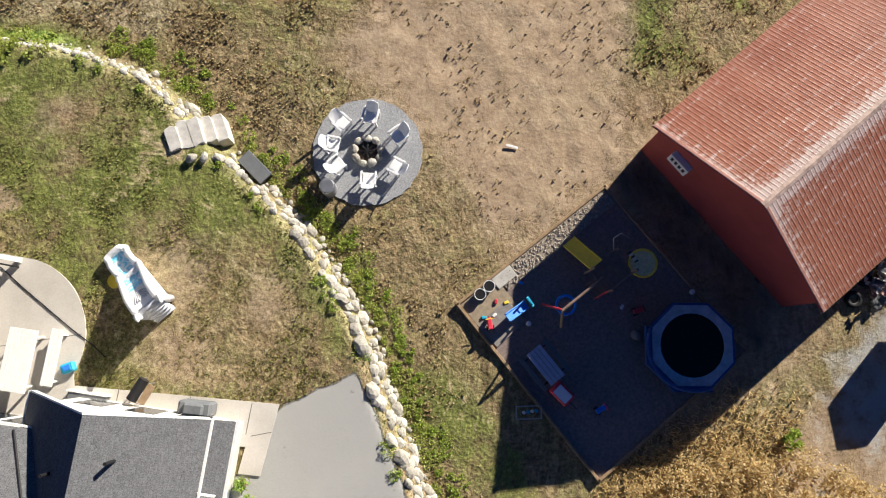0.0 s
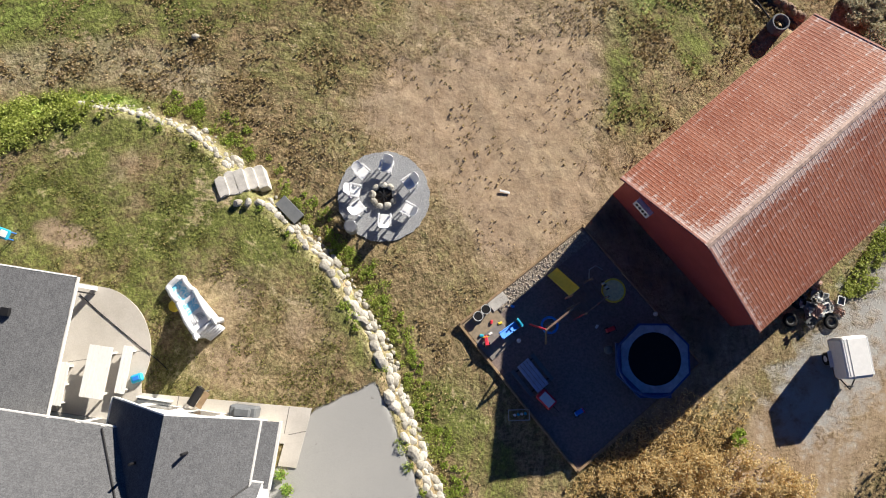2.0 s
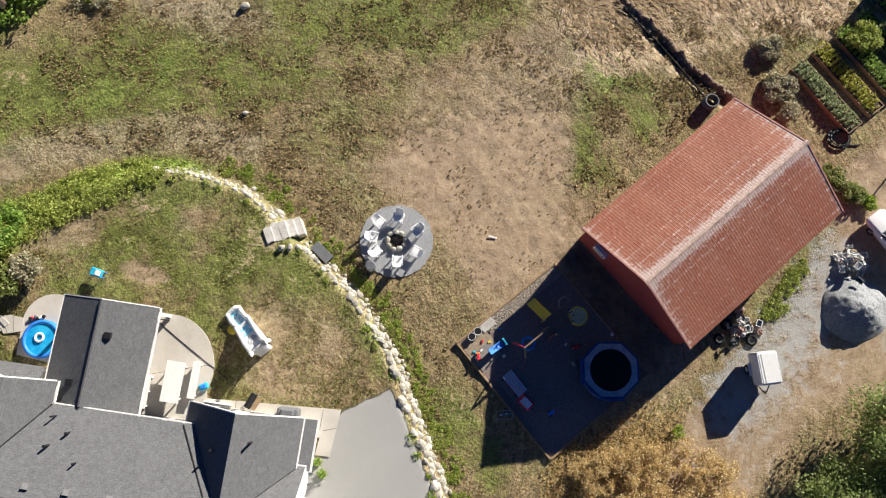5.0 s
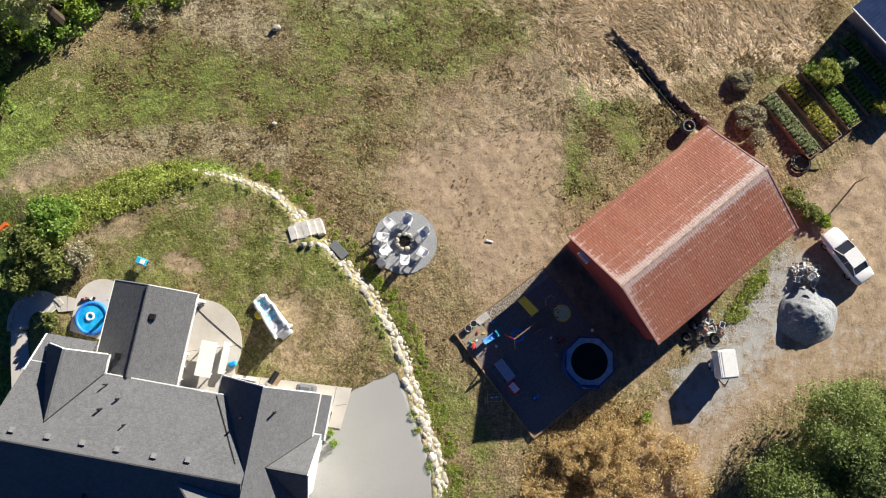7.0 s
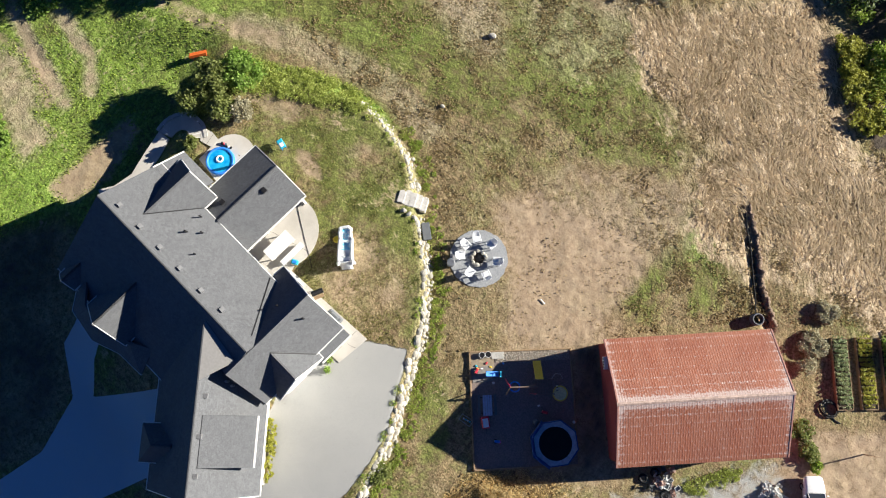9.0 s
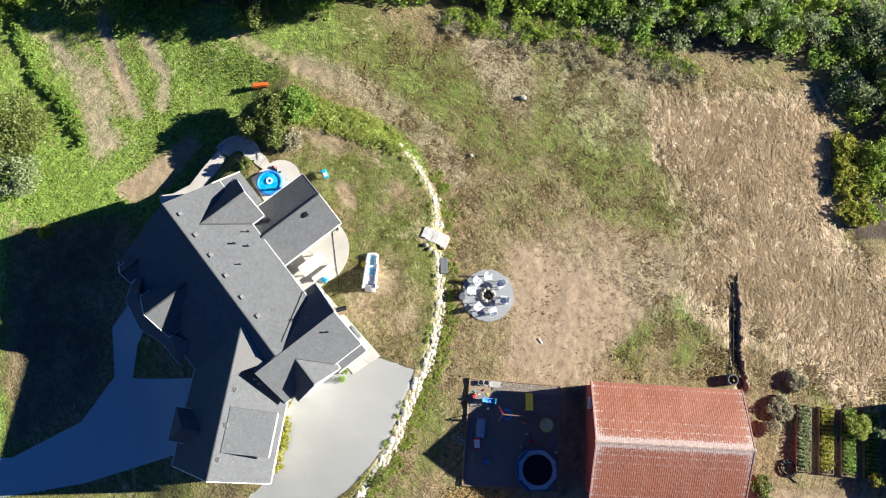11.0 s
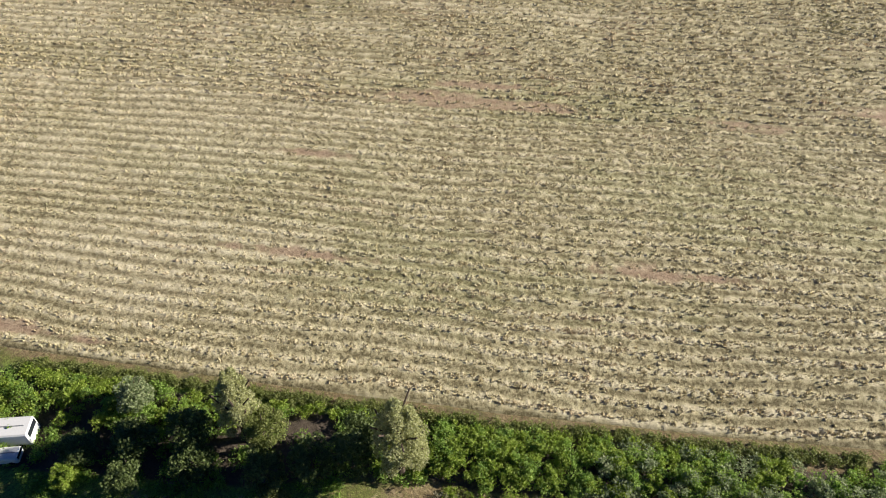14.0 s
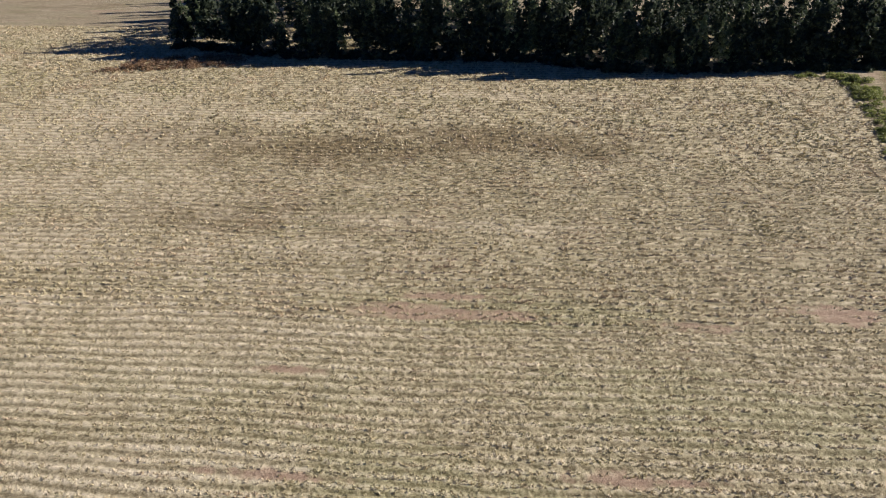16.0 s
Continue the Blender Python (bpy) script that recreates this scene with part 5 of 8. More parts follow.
for k, (a, b) in enumerate(((0.96, 0.27), (1.46, 0.24))):
    t = thing("planter_tub", "black round tub with a pale rim on the sand", "tub", Matrix.Translation(pl(a, b, 0.11)))
    bm = bmesh.new()
    cyl(bm, 0, 0, 0, 0.26, 0.18, 0.23, 20)
    part("bowl", bm, M_BLACK, t)
    bm = bmesh.new()
    tube(bm, [(0.23 * math.cos(j * math.tau / 20), 0.23 * math.sin(j * math.tau / 20), 0.265) for j in range(20)], 0.013, 6, True)
    part("rim", bm, M_PLASTIC, t)


def small_slide(at, m1, m2, label):
    t = thing("toddler_slide", label, "slide", at)
    bm = bmesh.new()
    for sx in (-0.17, 0.17):
        box(bm, sx, 0, 0.36, 0.05, 1.1, 0.12, rx=-24, bevel=0.01)
    box(bm, 0, 0, 0.32, 0.34, 1.1, 0.04, rx=-24)
    part("chute", bm, m1, t)
    bm = bmesh.new()
    for sx in (-0.2, 0.2):
        box(bm, sx, 0.66, 0.38, 0.07, 0.08, 0.76, rx=12, bevel=0.015)
    for k in range(3):
        box(bm, 0, 0.66, 0.18 + 0.2 * k, 0.36, 0.07, 0.04)
    part("ladder", bm, m2, t)
    return t


small_slide(pose(3.0, 1.5, 0.16, 0, 0, -55), M_BLUE, M_AQUA, "blue toddler slide with an aqua ladder")


def picnic_table():
    t = thing("picnic_table", "blue-grey plastic picnic table with two benches", "picnic table", pose(*pl(1.2, 4.1, 0.08), 0, 0, AV))
    for k in range(4):
        part("tabletop_board", B(0, -0.27 + 0.18 * k, 0.56, 1.55, 0.16, 0.035, bevel=0.006), plain("blue_grey_board", (0.42, 0.47, 0.60), 0.5), t)
    for sy in (-1, 1):
        part("bench", B(0, 0.62 * sy, 0.32, 1.55, 0.2, 0.04, bevel=0.008), M_GREY, t)
    for sx in (-1, 1):
        bm = bmesh.new()
        box(bm, 0.6 * sx, 0, 0.3, 0.05, 1.3, 0.05)
        for sy in (-1, 1):
            box(bm, 0.6 * sx, 0.3 * sy, 0.28, 0.05, 0.06, 0.6, rx=18 * sy)
        part("leg_frame", bm, M_BLACK, t)


picnic_table()


def wagon():
    t = thing("toy_wagon", "red and white plastic pull wagon", "wagon", pose(*pl(1.0, 5.4, 0.08), 0, 0, AV + 6) @ Matrix.Scale(1.15, 4))
    bm = bmesh.new()
    box(bm, 0, 0, 0.30, 0.78, 0.52, 0.22, bevel=0.05)
    part("body", bm, M_REDP, t)
    part("liner", B(0.02, 0, 0.415, 0.58, 0.38, 0.02, bevel=0.005), M_PLASTIC, t, "white tray")
    for sx in (-0.28, 0.28):
        for sy in (-0.25, 0.25):
            bm = bmesh.new()
            cyl(bm, 0, 0, -0.035, 0.035, 0.11, seg=14, m=pose(sx, sy, 0.11, 90))
            part("wheel", bm, M_BLACK, t)
    bm = bmesh.new()
    tube(bm, [(0.38, 0, 0.22), (0.75, 0, 0.12)], 0.014)
    part("handle", bm, M_BLACK, t)


wagon()


def playset():
    """A timber climbing frame with two slides and a swing beam."""
    t = thing("playset", "dark timber climbing frame with yellow slide and swing beam", "playset", pose(6.7, 3.05, 0.08, 0, 0, AU))
    for x in (-0.62, 0.62):
        for y in (-0.55, 0.55):
            part("post", B(x, y, 1.0, 0.09, 0.09, 2.0, bevel=0.006), M_DARKWOOD, t)
    for k in range(7):
        part("deck_board", B(-0.57 + 0.19 * k, 0, 1.15, 0.17, 1.2, 0.035), M_DARKWOOD, t)
    for y in (-0.55, 0.55):
        for z in (1.45, 1.75):
            part("rail", B(0, y, z, 1.3, 0.035, 0.09), M_DARKWOOD, t)
    for k in range(5):
        part("ladder_rung", B(-0.95 + 0.06 * k, -0.2, 0.2 + 0.22 * k, 0.05, 0.7, 0.05), M_DARKWOOD, t)
    for y in (-0.52, 0.12):
        bm = bmesh.new()
        box(bm, -0.82, y, 0.6, 0.06, 0.05, 1.35, ry=15)
        part("ladder_side", bm, M_REDP if y < 0 else M_DARKWOOD, t)
    # straight yellow slide towards the gravel strip
    bm = bmesh.new()
    box(bm, -0.34, 1.27, 0.74, 0.56, 1.78, 0.035, rx=-38)
    for sx in (-0.63, -0.05):
        box(bm, sx, 1.27, 0.78, 0.04, 1.78, 0.11, rx=-38, bevel=0.01)
    part("slide", bm, M_YELLOW, t, "bright yellow slide")
    # spiral slide crown
    sp = part("spiral_slide", cyl(bmesh.new(), 1.2, -0.55, 0.95, 1.12, 0.50, 0.55, 24), plain("faded_yellow_plastic", (0.84, 0.74, 0.36), 0.45), t, "faded yellow round slide")
    bm = bmesh.new()
    tube(bm, [(1.2 + 0.55 * math.cos(k * 0.262), -0.55 + 0.55 * math.sin(k * 0.262), 1.13) for k in range(24)], 0.045, 6, True)
    part("lip", bm, M_YELLOW, sp)
    part("stem", cyl(bmesh.new(), 1.2, -0.55, 0.0, 0.98, 0.12, seg=12), M_YELLOW, sp)
    for k in range(5):
        part("checker_panel", B(0.95, -0.30 + 0.11 * k, 1.45, 0.10, 0.055, 0.3), M_WHITE if k % 2 else M_BLACK, t)
    # swing beam and leg frame
    bm = bmesh.new()
    tube(bm, [(-0.6, 0.05, 1.9), (-2.65, 0.06, 1.85)], 0.055, 8)
    part("swing_beam", bm, M_DARKWOOD, t)
    for s in (-1, 1):
        bm = bmesh.new()
        tube(bm, [(-2.62, 0.06, 1.85), (-2.82, 0.06 + 0.6 * s, 0)], 0.05, 8)
        part("swing_leg", bm, M_REDP if s > 0 else M_TIMBER, t)
    bm = bmesh.new()
    tube(bm, [(-2.15 + 0.38 * math.cos(k * math.tau / 20), 0.05 + 0.38 * math.sin(k * math.tau / 20), 0.4) for k in range(20)], 0.06, 8, True)
    sw = part("ring_swing", bm, M_BLUE, t, "blue ring swing")
    for k in range(3):
        bm = bmesh.new()
        a = k * math.tau / 3
        tube(bm, [(-2.15, 0.05, 1.84), (-2.15 + 0.38 * math.cos(a), 0.05 + 0.38 * math.sin(a), 0.44)], 0.01, 5)
        part("rope", bm, M_GREY, sw)
    bm = bmesh.new()
    tube(bm, [(0.62, 0.6, 1.2), (0.9, 0.95, 1.3), (1.3, 0.9, 1.2), (1.5, 0.55, 0.9)], 0.025, 6)
    part("grab_rail", bm, M_STEEL, t)


playset()


def trampoline():
    t = thing("trampoline", "octagonal trampoline with blue padding and black bed", "trampoline", pose(9.9, 0.12, 0.08, 0, 0, AU + 6))
    n, ro, ri, z = 8, 1.72, 1.27, 0.80
    m_pad = plain("faded_grey_blue_pad", (0.44, 0.48, 0.53), 0.6, vary=0.3, scale=4)
    m_skirt = plain("blue_skirt", (0.05, 0.10, 0.27), 0.5)
    for k in range(n):
        a0, a1 = (k + 0.5) * math.tau / n, (k + 1.5) * math.tau / n
        q = [(ro * math.cos(a0), ro * math.sin(a0)), (ro * math.cos(a1), ro * math.sin(a1))] + [(ri * math.cos(a1 + (a0 - a1) * j / 4), ri * math.sin(a1 + (a0 - a1) * j / 4)) for j in range(5)]
        part("pad", slab(bmesh.new(), q, z, z + 0.05), m_pad, t)
        wd = 1.82 + (0.16 if k in (2, 3, 4) else 0.0)
        q = [(wd * math.cos(a0), wd * math.sin(a0)), (wd * math.cos(a1), wd * math.sin(a1)), (ro * math.cos(a1), ro * math.sin(a1)), (ro * math.cos(a0), ro * math.sin(a0))]
        part("skirt", slab(bmesh.new(), q, z - 0.2, z + 0.02), m_skirt, t, "bright blue skirt")
        if k in (2, 3, 4):
            bm = bmesh.new()
            tube(bm, [(1.78 * math.cos(a0 + (a1 - a0) * j / 5), 1.78 * math.sin(a0 + (a1 - a0) * j / 5), z + 0.08 + 0.03 * (j % 2)) for j in range(6)], 0.08, 7)
            part("folded_net", bm, m_skirt, t, "folded blue safety net", smooth=True)
        if k % 2 == 0:
            bm = bmesh.new()
            x0, y0, x1, y1 = 1.66 * math.cos(a0), 1.66 * math.sin(a0), 1.66 * math.cos(a1), 1.66 * math.sin(a1)
            tube(bm, [(x0, y0, z), (x0, y0, 0.03), (x1, y1, 0.03), (x1, y1, z)], 0.025, 6)
            part("leg", bm, M_STEEL, t)
    part("bed", cyl(bmesh.new(), 0, 0, z - 0.03, z + 0.005, 1.3, seg=32), M_RUBBER, t)


trampoline()


def ball(name, x, y, z, r, mat, label, cat="ball"):
    bm = bmesh.new()
    bmesh.ops.create_uvsphere(bm, u_segments=14, v_segments=9, radius=r, matrix=Matrix.Translation((x, y, z + r)))
    return tagged(part(name, bm, mat, smooth=True), label, cat)


ball("play_ball", 10.25, 2.3, 0.08, 0.12, M_WHITE, "pale ball beside the trampoline")
ball("play_ball", 3.5, 1.0, 0.08, 0.11, M_WHITE, "pale ball on the play surface")
ball("play_ball", 7.85, 0.55, 0.08, 0.22, M_GREY, "grey ball against the trampoline")


def ride_on(x, y, z, rz, m1, m2, label):
    t = thing("ride_on_toy", label, "toy", pose(x, y, z, 0, 0, rz))
    bm = bmesh.new()
    box(bm, 0, 0, 0.2, 0.5, 0.2, 0.14, bevel=0.04)
    box(bm, -0.2, 0, 0.32, 0.08, 0.2, 0.16, bevel=0.02)
    part("body", bm, m1, t)
    part("handlebar", tube(bmesh.new(), [(0.18, -0.16, 0.42), (0.18, 0, 0.4), (0.18, 0.16, 0.42)], 0.02), m2, t)
    for px, py in ((0.2, 0), (-0.18, 0.13), (-0.18, -0.13)):
        part("wheel", cyl(bmesh.new(), 0, 0, -0.03, 0.03, 0.1, seg=12, m=pose(px, py, 0.1, 90)), M_BLACK, t)


ride_on(6.35, -2.4, 0.08, 30, M_BLUE, M_REDP, "small blue ride-on toy")
ride_on(1.9, 1.0, 0.155, 100, M_REDP, M_YELLOW, "small red ride-on toy on the sand")
ride_on(8.0, 1.55, 0.08, 20, M_REDP, M_BLACK, "small red ride-on toy by the trampoline")

cr = thing("wire_crate", "wire crate holding pale blue bottles on dry grass", "crate", pose(3.45, -2.55, 0.02, 0, 0, 2))
for sy in (-0.25, 0.25):
    for z in (0.02, 0.16, 0.3):
        part("wire", tube(bmesh.new(), [(-0.5, sy, z), (0.5, sy, z)], 0.012, 5), M_STEEL, cr)
for sx in (-0.5, 0.5):
    for z in (0.02, 0.16, 0.3):
        part("wire", tube(bmesh.new(), [(sx, -0.25, z), (sx, 0.25, z)], 0.012, 5), M_STEEL, cr)
for k in range(4):
    part("bottle", cyl(bmesh.new(), -0.2 + 0.17 * k, 0.02 * k, 0.03, 0.24, 0.065, seg=10), M_AQUA if k % 2 else M_PLASTIC, cr)
for k in range(7):
    a, b = ((0.5, 1.1), (0.9, 1.3), (1.3, 0.9), (0.35, 1.7), (2.6, 0.95), (1.6, 1.2), (5.2, 4.3))[k]
    c = pl(a, b, 0.15)
    tagged(part("sand_toy", B(c.x, c.y, c.z, 0.2, 0.12, 0.1, 40 * k, bevel=0.02), (M_AQUA, M_WHITE, M_REDP, M_TIMBER, M_BLUE, M_YELLOW, M_WHITE)[k]), "small moulded plastic sand toy", "toy")

# ---- lawn and patio things ----
def water_slide():
    t = thing("inflatable_slide", "white and aqua inflatable water slide on the lawn", "inflatable slide", pose(-12.0, 2.55, ground_at(-12, 2.5), 0, 0, math.degrees(math.atan2(-2.4, 2.1))) @ Matrix.Diagonal((0.93, 0.88, 0.92, 1)))
    # x runs from the splash pool to the tower
    def ring(pts, r, name, mat, label=""):
        bm = bmesh.new()
        tube(bm, pts, r, 10, True)
        part(name, bm, mat, t, label, smooth=True)
    def sq(v):
        return math.copysign(abs(v) ** 0.45, v)
    oval = [(-1.15 + 0.62 * sq(math.cos(a)), 0.50 * sq(math.sin(a)) * (1 + 0.10 * math.sin(a * 7)), 0.22 + 0.04 * math.sin(a * 5)) for a in [k * math.tau / 34 for k in range(34)]]
    ring(oval, 0.15, "pool_wall", M_PLASTIC)
    bm = bmesh.new()
    slab(bm, [(-1.7, -0.46), (-0.55, -0.46), (-0.55, 0.46), (-1.7, 0.46)], 0.02, 0.14)
    fl = Shade("printed_aqua_vinyl", 0.3)
    fl.colour(fl.ramp(fl.noise(2.4, 3, 0.5, None, 2.0), [(0.44, (0.22, 0.60, 0.82)), (0.53, (0.50, 0.78, 0.88)), (0.59, (0.80, 0.85, 0.87))]))
    part("pool_floor", bm, fl.m, t, "aqua and white printed pool floor")
    low, top = [(-0.62, 0.16), (-0.25, 0.42), (0.12, 0.74)], [(0.3, 0.88), (0.55, 1.08), (0.95, 1.30), (1.25, 1.34)]
    for nm, pts, mat, lab in (("splash_chute", low + [(0.3, 0.88)], fl.m, "aqua and white printed lower chute"), ("chute", top, M_PLASTIC, "")):
        bm = bmesh.new()
        for (x0, z0), (x1, z1) in zip(pts, pts[1:]):
            plate(bm, [(x0, -0.48, z0), (x1, -0.48, z1), (x1, 0.48, z1), (x0, 0.48, z0)], 0.12)
        part(nm, bm, mat, t, lab)
    for sy in (-0.56, 0.56):
        bm = bmesh.new()
        tube(bm, [(-0.70, sy, 0.26), (-0.25, sy, 0.58), (0.2, sy, 0.95), (0.6, sy, 1.28), (1.0, sy, 1.44), (1.3, sy, 1.5)], 0.15, 10)
        part("side_tube", bm, M_PLASTIC, t, smooth=True)
        bm = bmesh.new()
        prof = [(-0.6, 0.02), (1.45, 0.02), (1.45, 1.3), (0.9, 1.28), (0.2, 0.82), (-0.6, 0.2)]
        a0 = [bm.verts.new((x, sy - 0.04, z)) for x, z in prof]
        a1 = [bm.verts.new((x, sy + 0.04, z)) for x, z in prof]
        bm.faces.new(a0)
        bm.faces.new(a1[::-1])
        for k in range(6):
            bm.faces.new((a0[k], a1[k], a1[(k + 1) % 6], a0[(k + 1) % 6]))
        bmesh.ops.recalc_face_normals(bm, faces=bm.faces[:])
        part("side_wall", bm, M_PLASTIC, t)
        bm = bmesh.new()
        tube(bm, [(1.35, sy * 1.1, 0.05), (1.4, sy * 1.1, 0.8), (1.45, sy * 1.12, 1.45)], 0.16, 10)
        q = Vector((1.72, sy * 1.12, 1.72)) - Vector((1.45, sy * 1.12, 1.42))
        bmesh.ops.create_cone(bm, cap_ends=True, segments=10, radius1=0.17, radius2=0.04, depth=q.length, matrix=Matrix.Translation((1.585, sy * 1.12, 1.57)) @ q.to_track_quat("Z", "Y").to_matrix().to_4x4())
        part("tower_post", bm, M_PLASTIC, t, smooth=True)
    for k in range(6):
        bm = bmesh.new()
        tube(bm, [(1.72 - 0.07 * k, -0.5, 0.16 + 0.22 * k), (1.72 - 0.07 * k, 0.5, 0.16 + 0.22 * k)], 0.125, 8)
        part("climbing_rib", bm, M_VINYL, t, "grey-white climbing rib", smooth=True)
    for k in range(4):
        rr = 0.12 + 0.10 * k
        bm = bmesh.new()
        tube(bm, [(0.98 - rr * math.sin(a), rr * 1.05 * math.cos(a), 1.36 - 0.52 * rr * math.sin(a)) for a in [j * math.pi / 10 for j in range(11)]], 0.035, 6)
        part("web_arch", bm, M_VINYL, t, "grey printed arch", smooth=True)


M_VINYL = plain("grey_white_vinyl", (0.60, 0.61, 0.64), 0.4, bump=0.05)
water_slide()
tagged(part("frisbee_disc", cyl(bmesh.new(), -13.05, 2.65, ground_at(-13, 2.6) + 0.02, ground_at(-13, 2.6) + 0.12, 0.3, 0.24, 22), M_YELLOW), "yellow plastic paddling lid on the grass", "toy")

# round pool
pool = thing("paddling_pool", "round blue inflatable pool filled with bright water", "pool", pose(-24.4, 2.1, 1.262))
for k, z in enumerate((0.12, 0.31)):
    bm = bmesh.new()
    tube(bm, [(1.04 * math.cos(j * math.tau / 40), 1.04 * math.sin(j * math.tau / 40), z) for j in range(40)], 0.125, 10, True)
    part("wall_ring", bm, M_BLUE, pool, smooth=True)
sw = Shade("pool_water", 0.06)
sw.colour(sw.ramp(sw.noise(1.5, 2), [(0.35, (0.02, 0.28, 0.66)), (0.65, (0.05, 0.45, 0.78))]))
sw.b.inputs["Specular IOR Level"].default_value = 0.5
sw.bump(sw.noise(5, 2), 0.15, 0.02)
part("water", cyl(bmesh.new(), 0, 0, 0.02, 0.34, 1.0, seg=40), sw.m, pool, "bright blue water")
bm = bmesh.new()
tube(bm, [(-0.1 + 0.24 * math.cos(j * math.tau / 18), 0.1 + 0.24 * math.sin(j * math.tau / 18), 0.38) for j in range(18)], 0.08, 8, True)
part("float_ring", bm, M_PLASTIC, pool, "white float ring", smooth=True)
pump = thing("pool_toys", "small heap of dark pool toys and a pump", "toys", pose(-24.9, 3.35, 1.262))
for k in range(6):
    part("toy_piece", B(-0.4 + 0.16 * k, 0.06 * (k % 3), 0.1, 0.16, 0.2, 0.18, 31 * k, bevel=0.03), (M_BLACK, M_REDP, M_GREY, M_BLACK, M_WHITE, M_BLACK)[k], pump)

# water table toy
wt = thing("water_table", "aqua plastic water table on legs in the grass", "water table", pose(-21.3, 6.1, ground_at(-21.3, 6.1), 0, 0, -20))
part("basin", B(0, 0, 0.55, 0.8, 0.5, 0.16, bevel=0.05), M_AQUA, wt)
part("tray", B(0.12, 0, 0.645, 0.36, 0.32, 0.03, bevel=0.01), M_WHITE, wt)
for sx in (-0.3, 0.3):
    for sy in (-0.17, 0.17):
        part("leg", cyl(bmesh.new(), sx, sy, 0, 0.5, 0.035, seg=8), M_BLUE, wt)

# white table and benches on the patio
AH = -8.3


def patio_table():
    t = thing("patio_table", "long white wooden table on the patio", "table", pose(-16.2, -0.45, 1.26, 0, 0, AH + 90))
    for k in range(7):
        part("tabletop_board", B(0, -0.48 + 0.16 * k, 0.74, 2.4, 0.152, 0.035, bevel=0.005), M_WHITE, t)
    for sx in (-0.95, 0.95):
        for sy in (-0.4, 0.4):
            part("leg", B(sx, sy, 0.36, 0.08, 0.08, 0.72), M_WHITE, t)
    b = thing("patio_bench", "white wooden bench beside the table", "bench", pose(-15.05, -0.35, 1.26, 0, 0, AH + 90))
    for k in range(3):
        part("seat_board", B(0, -0.16 + 0.16 * k, 0.45, 2.2, 0.15, 0.035), M_WHITE, b)
    for sx in (-0.9, 0.9):
        part("leg", B(sx, 0, 0.22, 0.07, 0.42, 0.43), M_WHITE, b)


patio_table()


def wall_bench():
    """A low white slatted bench under the eave."""
    b = thing("wall_bench", "white slatted bench along the covered patio", "bench", pose(-17.95, -1.0, 1.26, 0, 0, AH + 90))
    for k in range(3):
        part("seat_board", B(0, -0.15 + 0.15 * k, 0.44, 2.0, 0.142, 0.035, bevel=0.005), M_WHITE, b)
    for sx in (-0.85, 0, 0.85):
        part("leg", B(sx, 0, 0.21, 0.06, 0.4, 0.42), M_WHITE, b)


wall_bench()
tb = thing("blue_tub", "bright blue plastic tub on the patio", "tub", pose(-14.55, -0.75, 1.26, 0, 0, 20))
part("body", B(0, 0, 0.14, 0.55, 0.38, 0.28, bevel=0.06), M_AQUA, tb)
part("contents", B(0, 0, 0.29, 0.3, 0.2, 0.04, bevel=0.01), M_BLUE, tb)


def covered_grill(x, y, rz, w=1.25):
    t = thing("covered_grill", "barbecue under a grey weather cover", "barbecue", pose(x, y, 1.264, 0, 0, rz))
    bm = bmesh.new()
    box(bm, 0, 0, 0.45, w, 0.55, 0.9, bevel=0.08)
    box(bm, 0, -0.02, 0.96, w * 0.62, 0.46, 0.22, bevel=0.08)
    part("cover", bm, M_GREY, t, smooth=False)


covered_grill(-9.35, -2.25, AH + 2)
wd = thing("patio_heater", "small black and tan smoker beside the walkway", "smoker", pose(-11.55, -1.55, 1.264, 0, 0, 60))
part("barrel", cyl(bmesh.new(), 0, 0, -0.45, 0.45, 0.2, seg=16, m=pose(0, 0, 0.75, 0, 90, 0)), M_BLACK, wd)
part("shelf", B(0, -0.36, 0.7, 0.8, 0.28, 0.04), M_TIMBER, wd)
for sx in (-0.35, 0.35):
    for sy in (-0.2, 0.2):
        part("leg", B(sx, sy, 0.32, 0.05, 0.05, 0.64), M_STEEL, wd)
rl = thing("porch_step", "low white railed landing beside the patio", "landing", pose(-13.7, -2.1, 1.264, 0, 0, AH))
part("platform", B(0, 0, 0.18, 1.5, 0.75, 0.36, bevel=0.02), M_GREY, rl)
part("edge", B(0, 0.4, 0.2, 1.6, 0.07, 0.4), M_WHITE, rl)
# thin black tube running from the patio corner to its edge
hs = tagged(part("patio_line", tube(bmesh.new(), [(-17.6, 3.2, 1.285), (-16.6, 2.35, 1.285), (-15.6, 1.55, 1.285), (-14.6, 0.75, 1.285), (-13.7, 0.1, 1.27), (-13.2, -0.35, 1.26)], 0.022, 6), M_BLACK), "thin dark line stretched across the patio", "hose")
ls = thing("patio_lamp", "white corner lamp post by the covered patio", "lamp", pose(-16.9, 3.2, 1.26))
part("shade", cyl(bmesh.new(), 0, 0, 1.9, 2.2, 0.16, 0.1, 12), M_WHITE, ls)
part("pole", cyl(bmesh.new(), 0, 0, 0, 1.9, 0.035, seg=8), M_BLACK, ls)
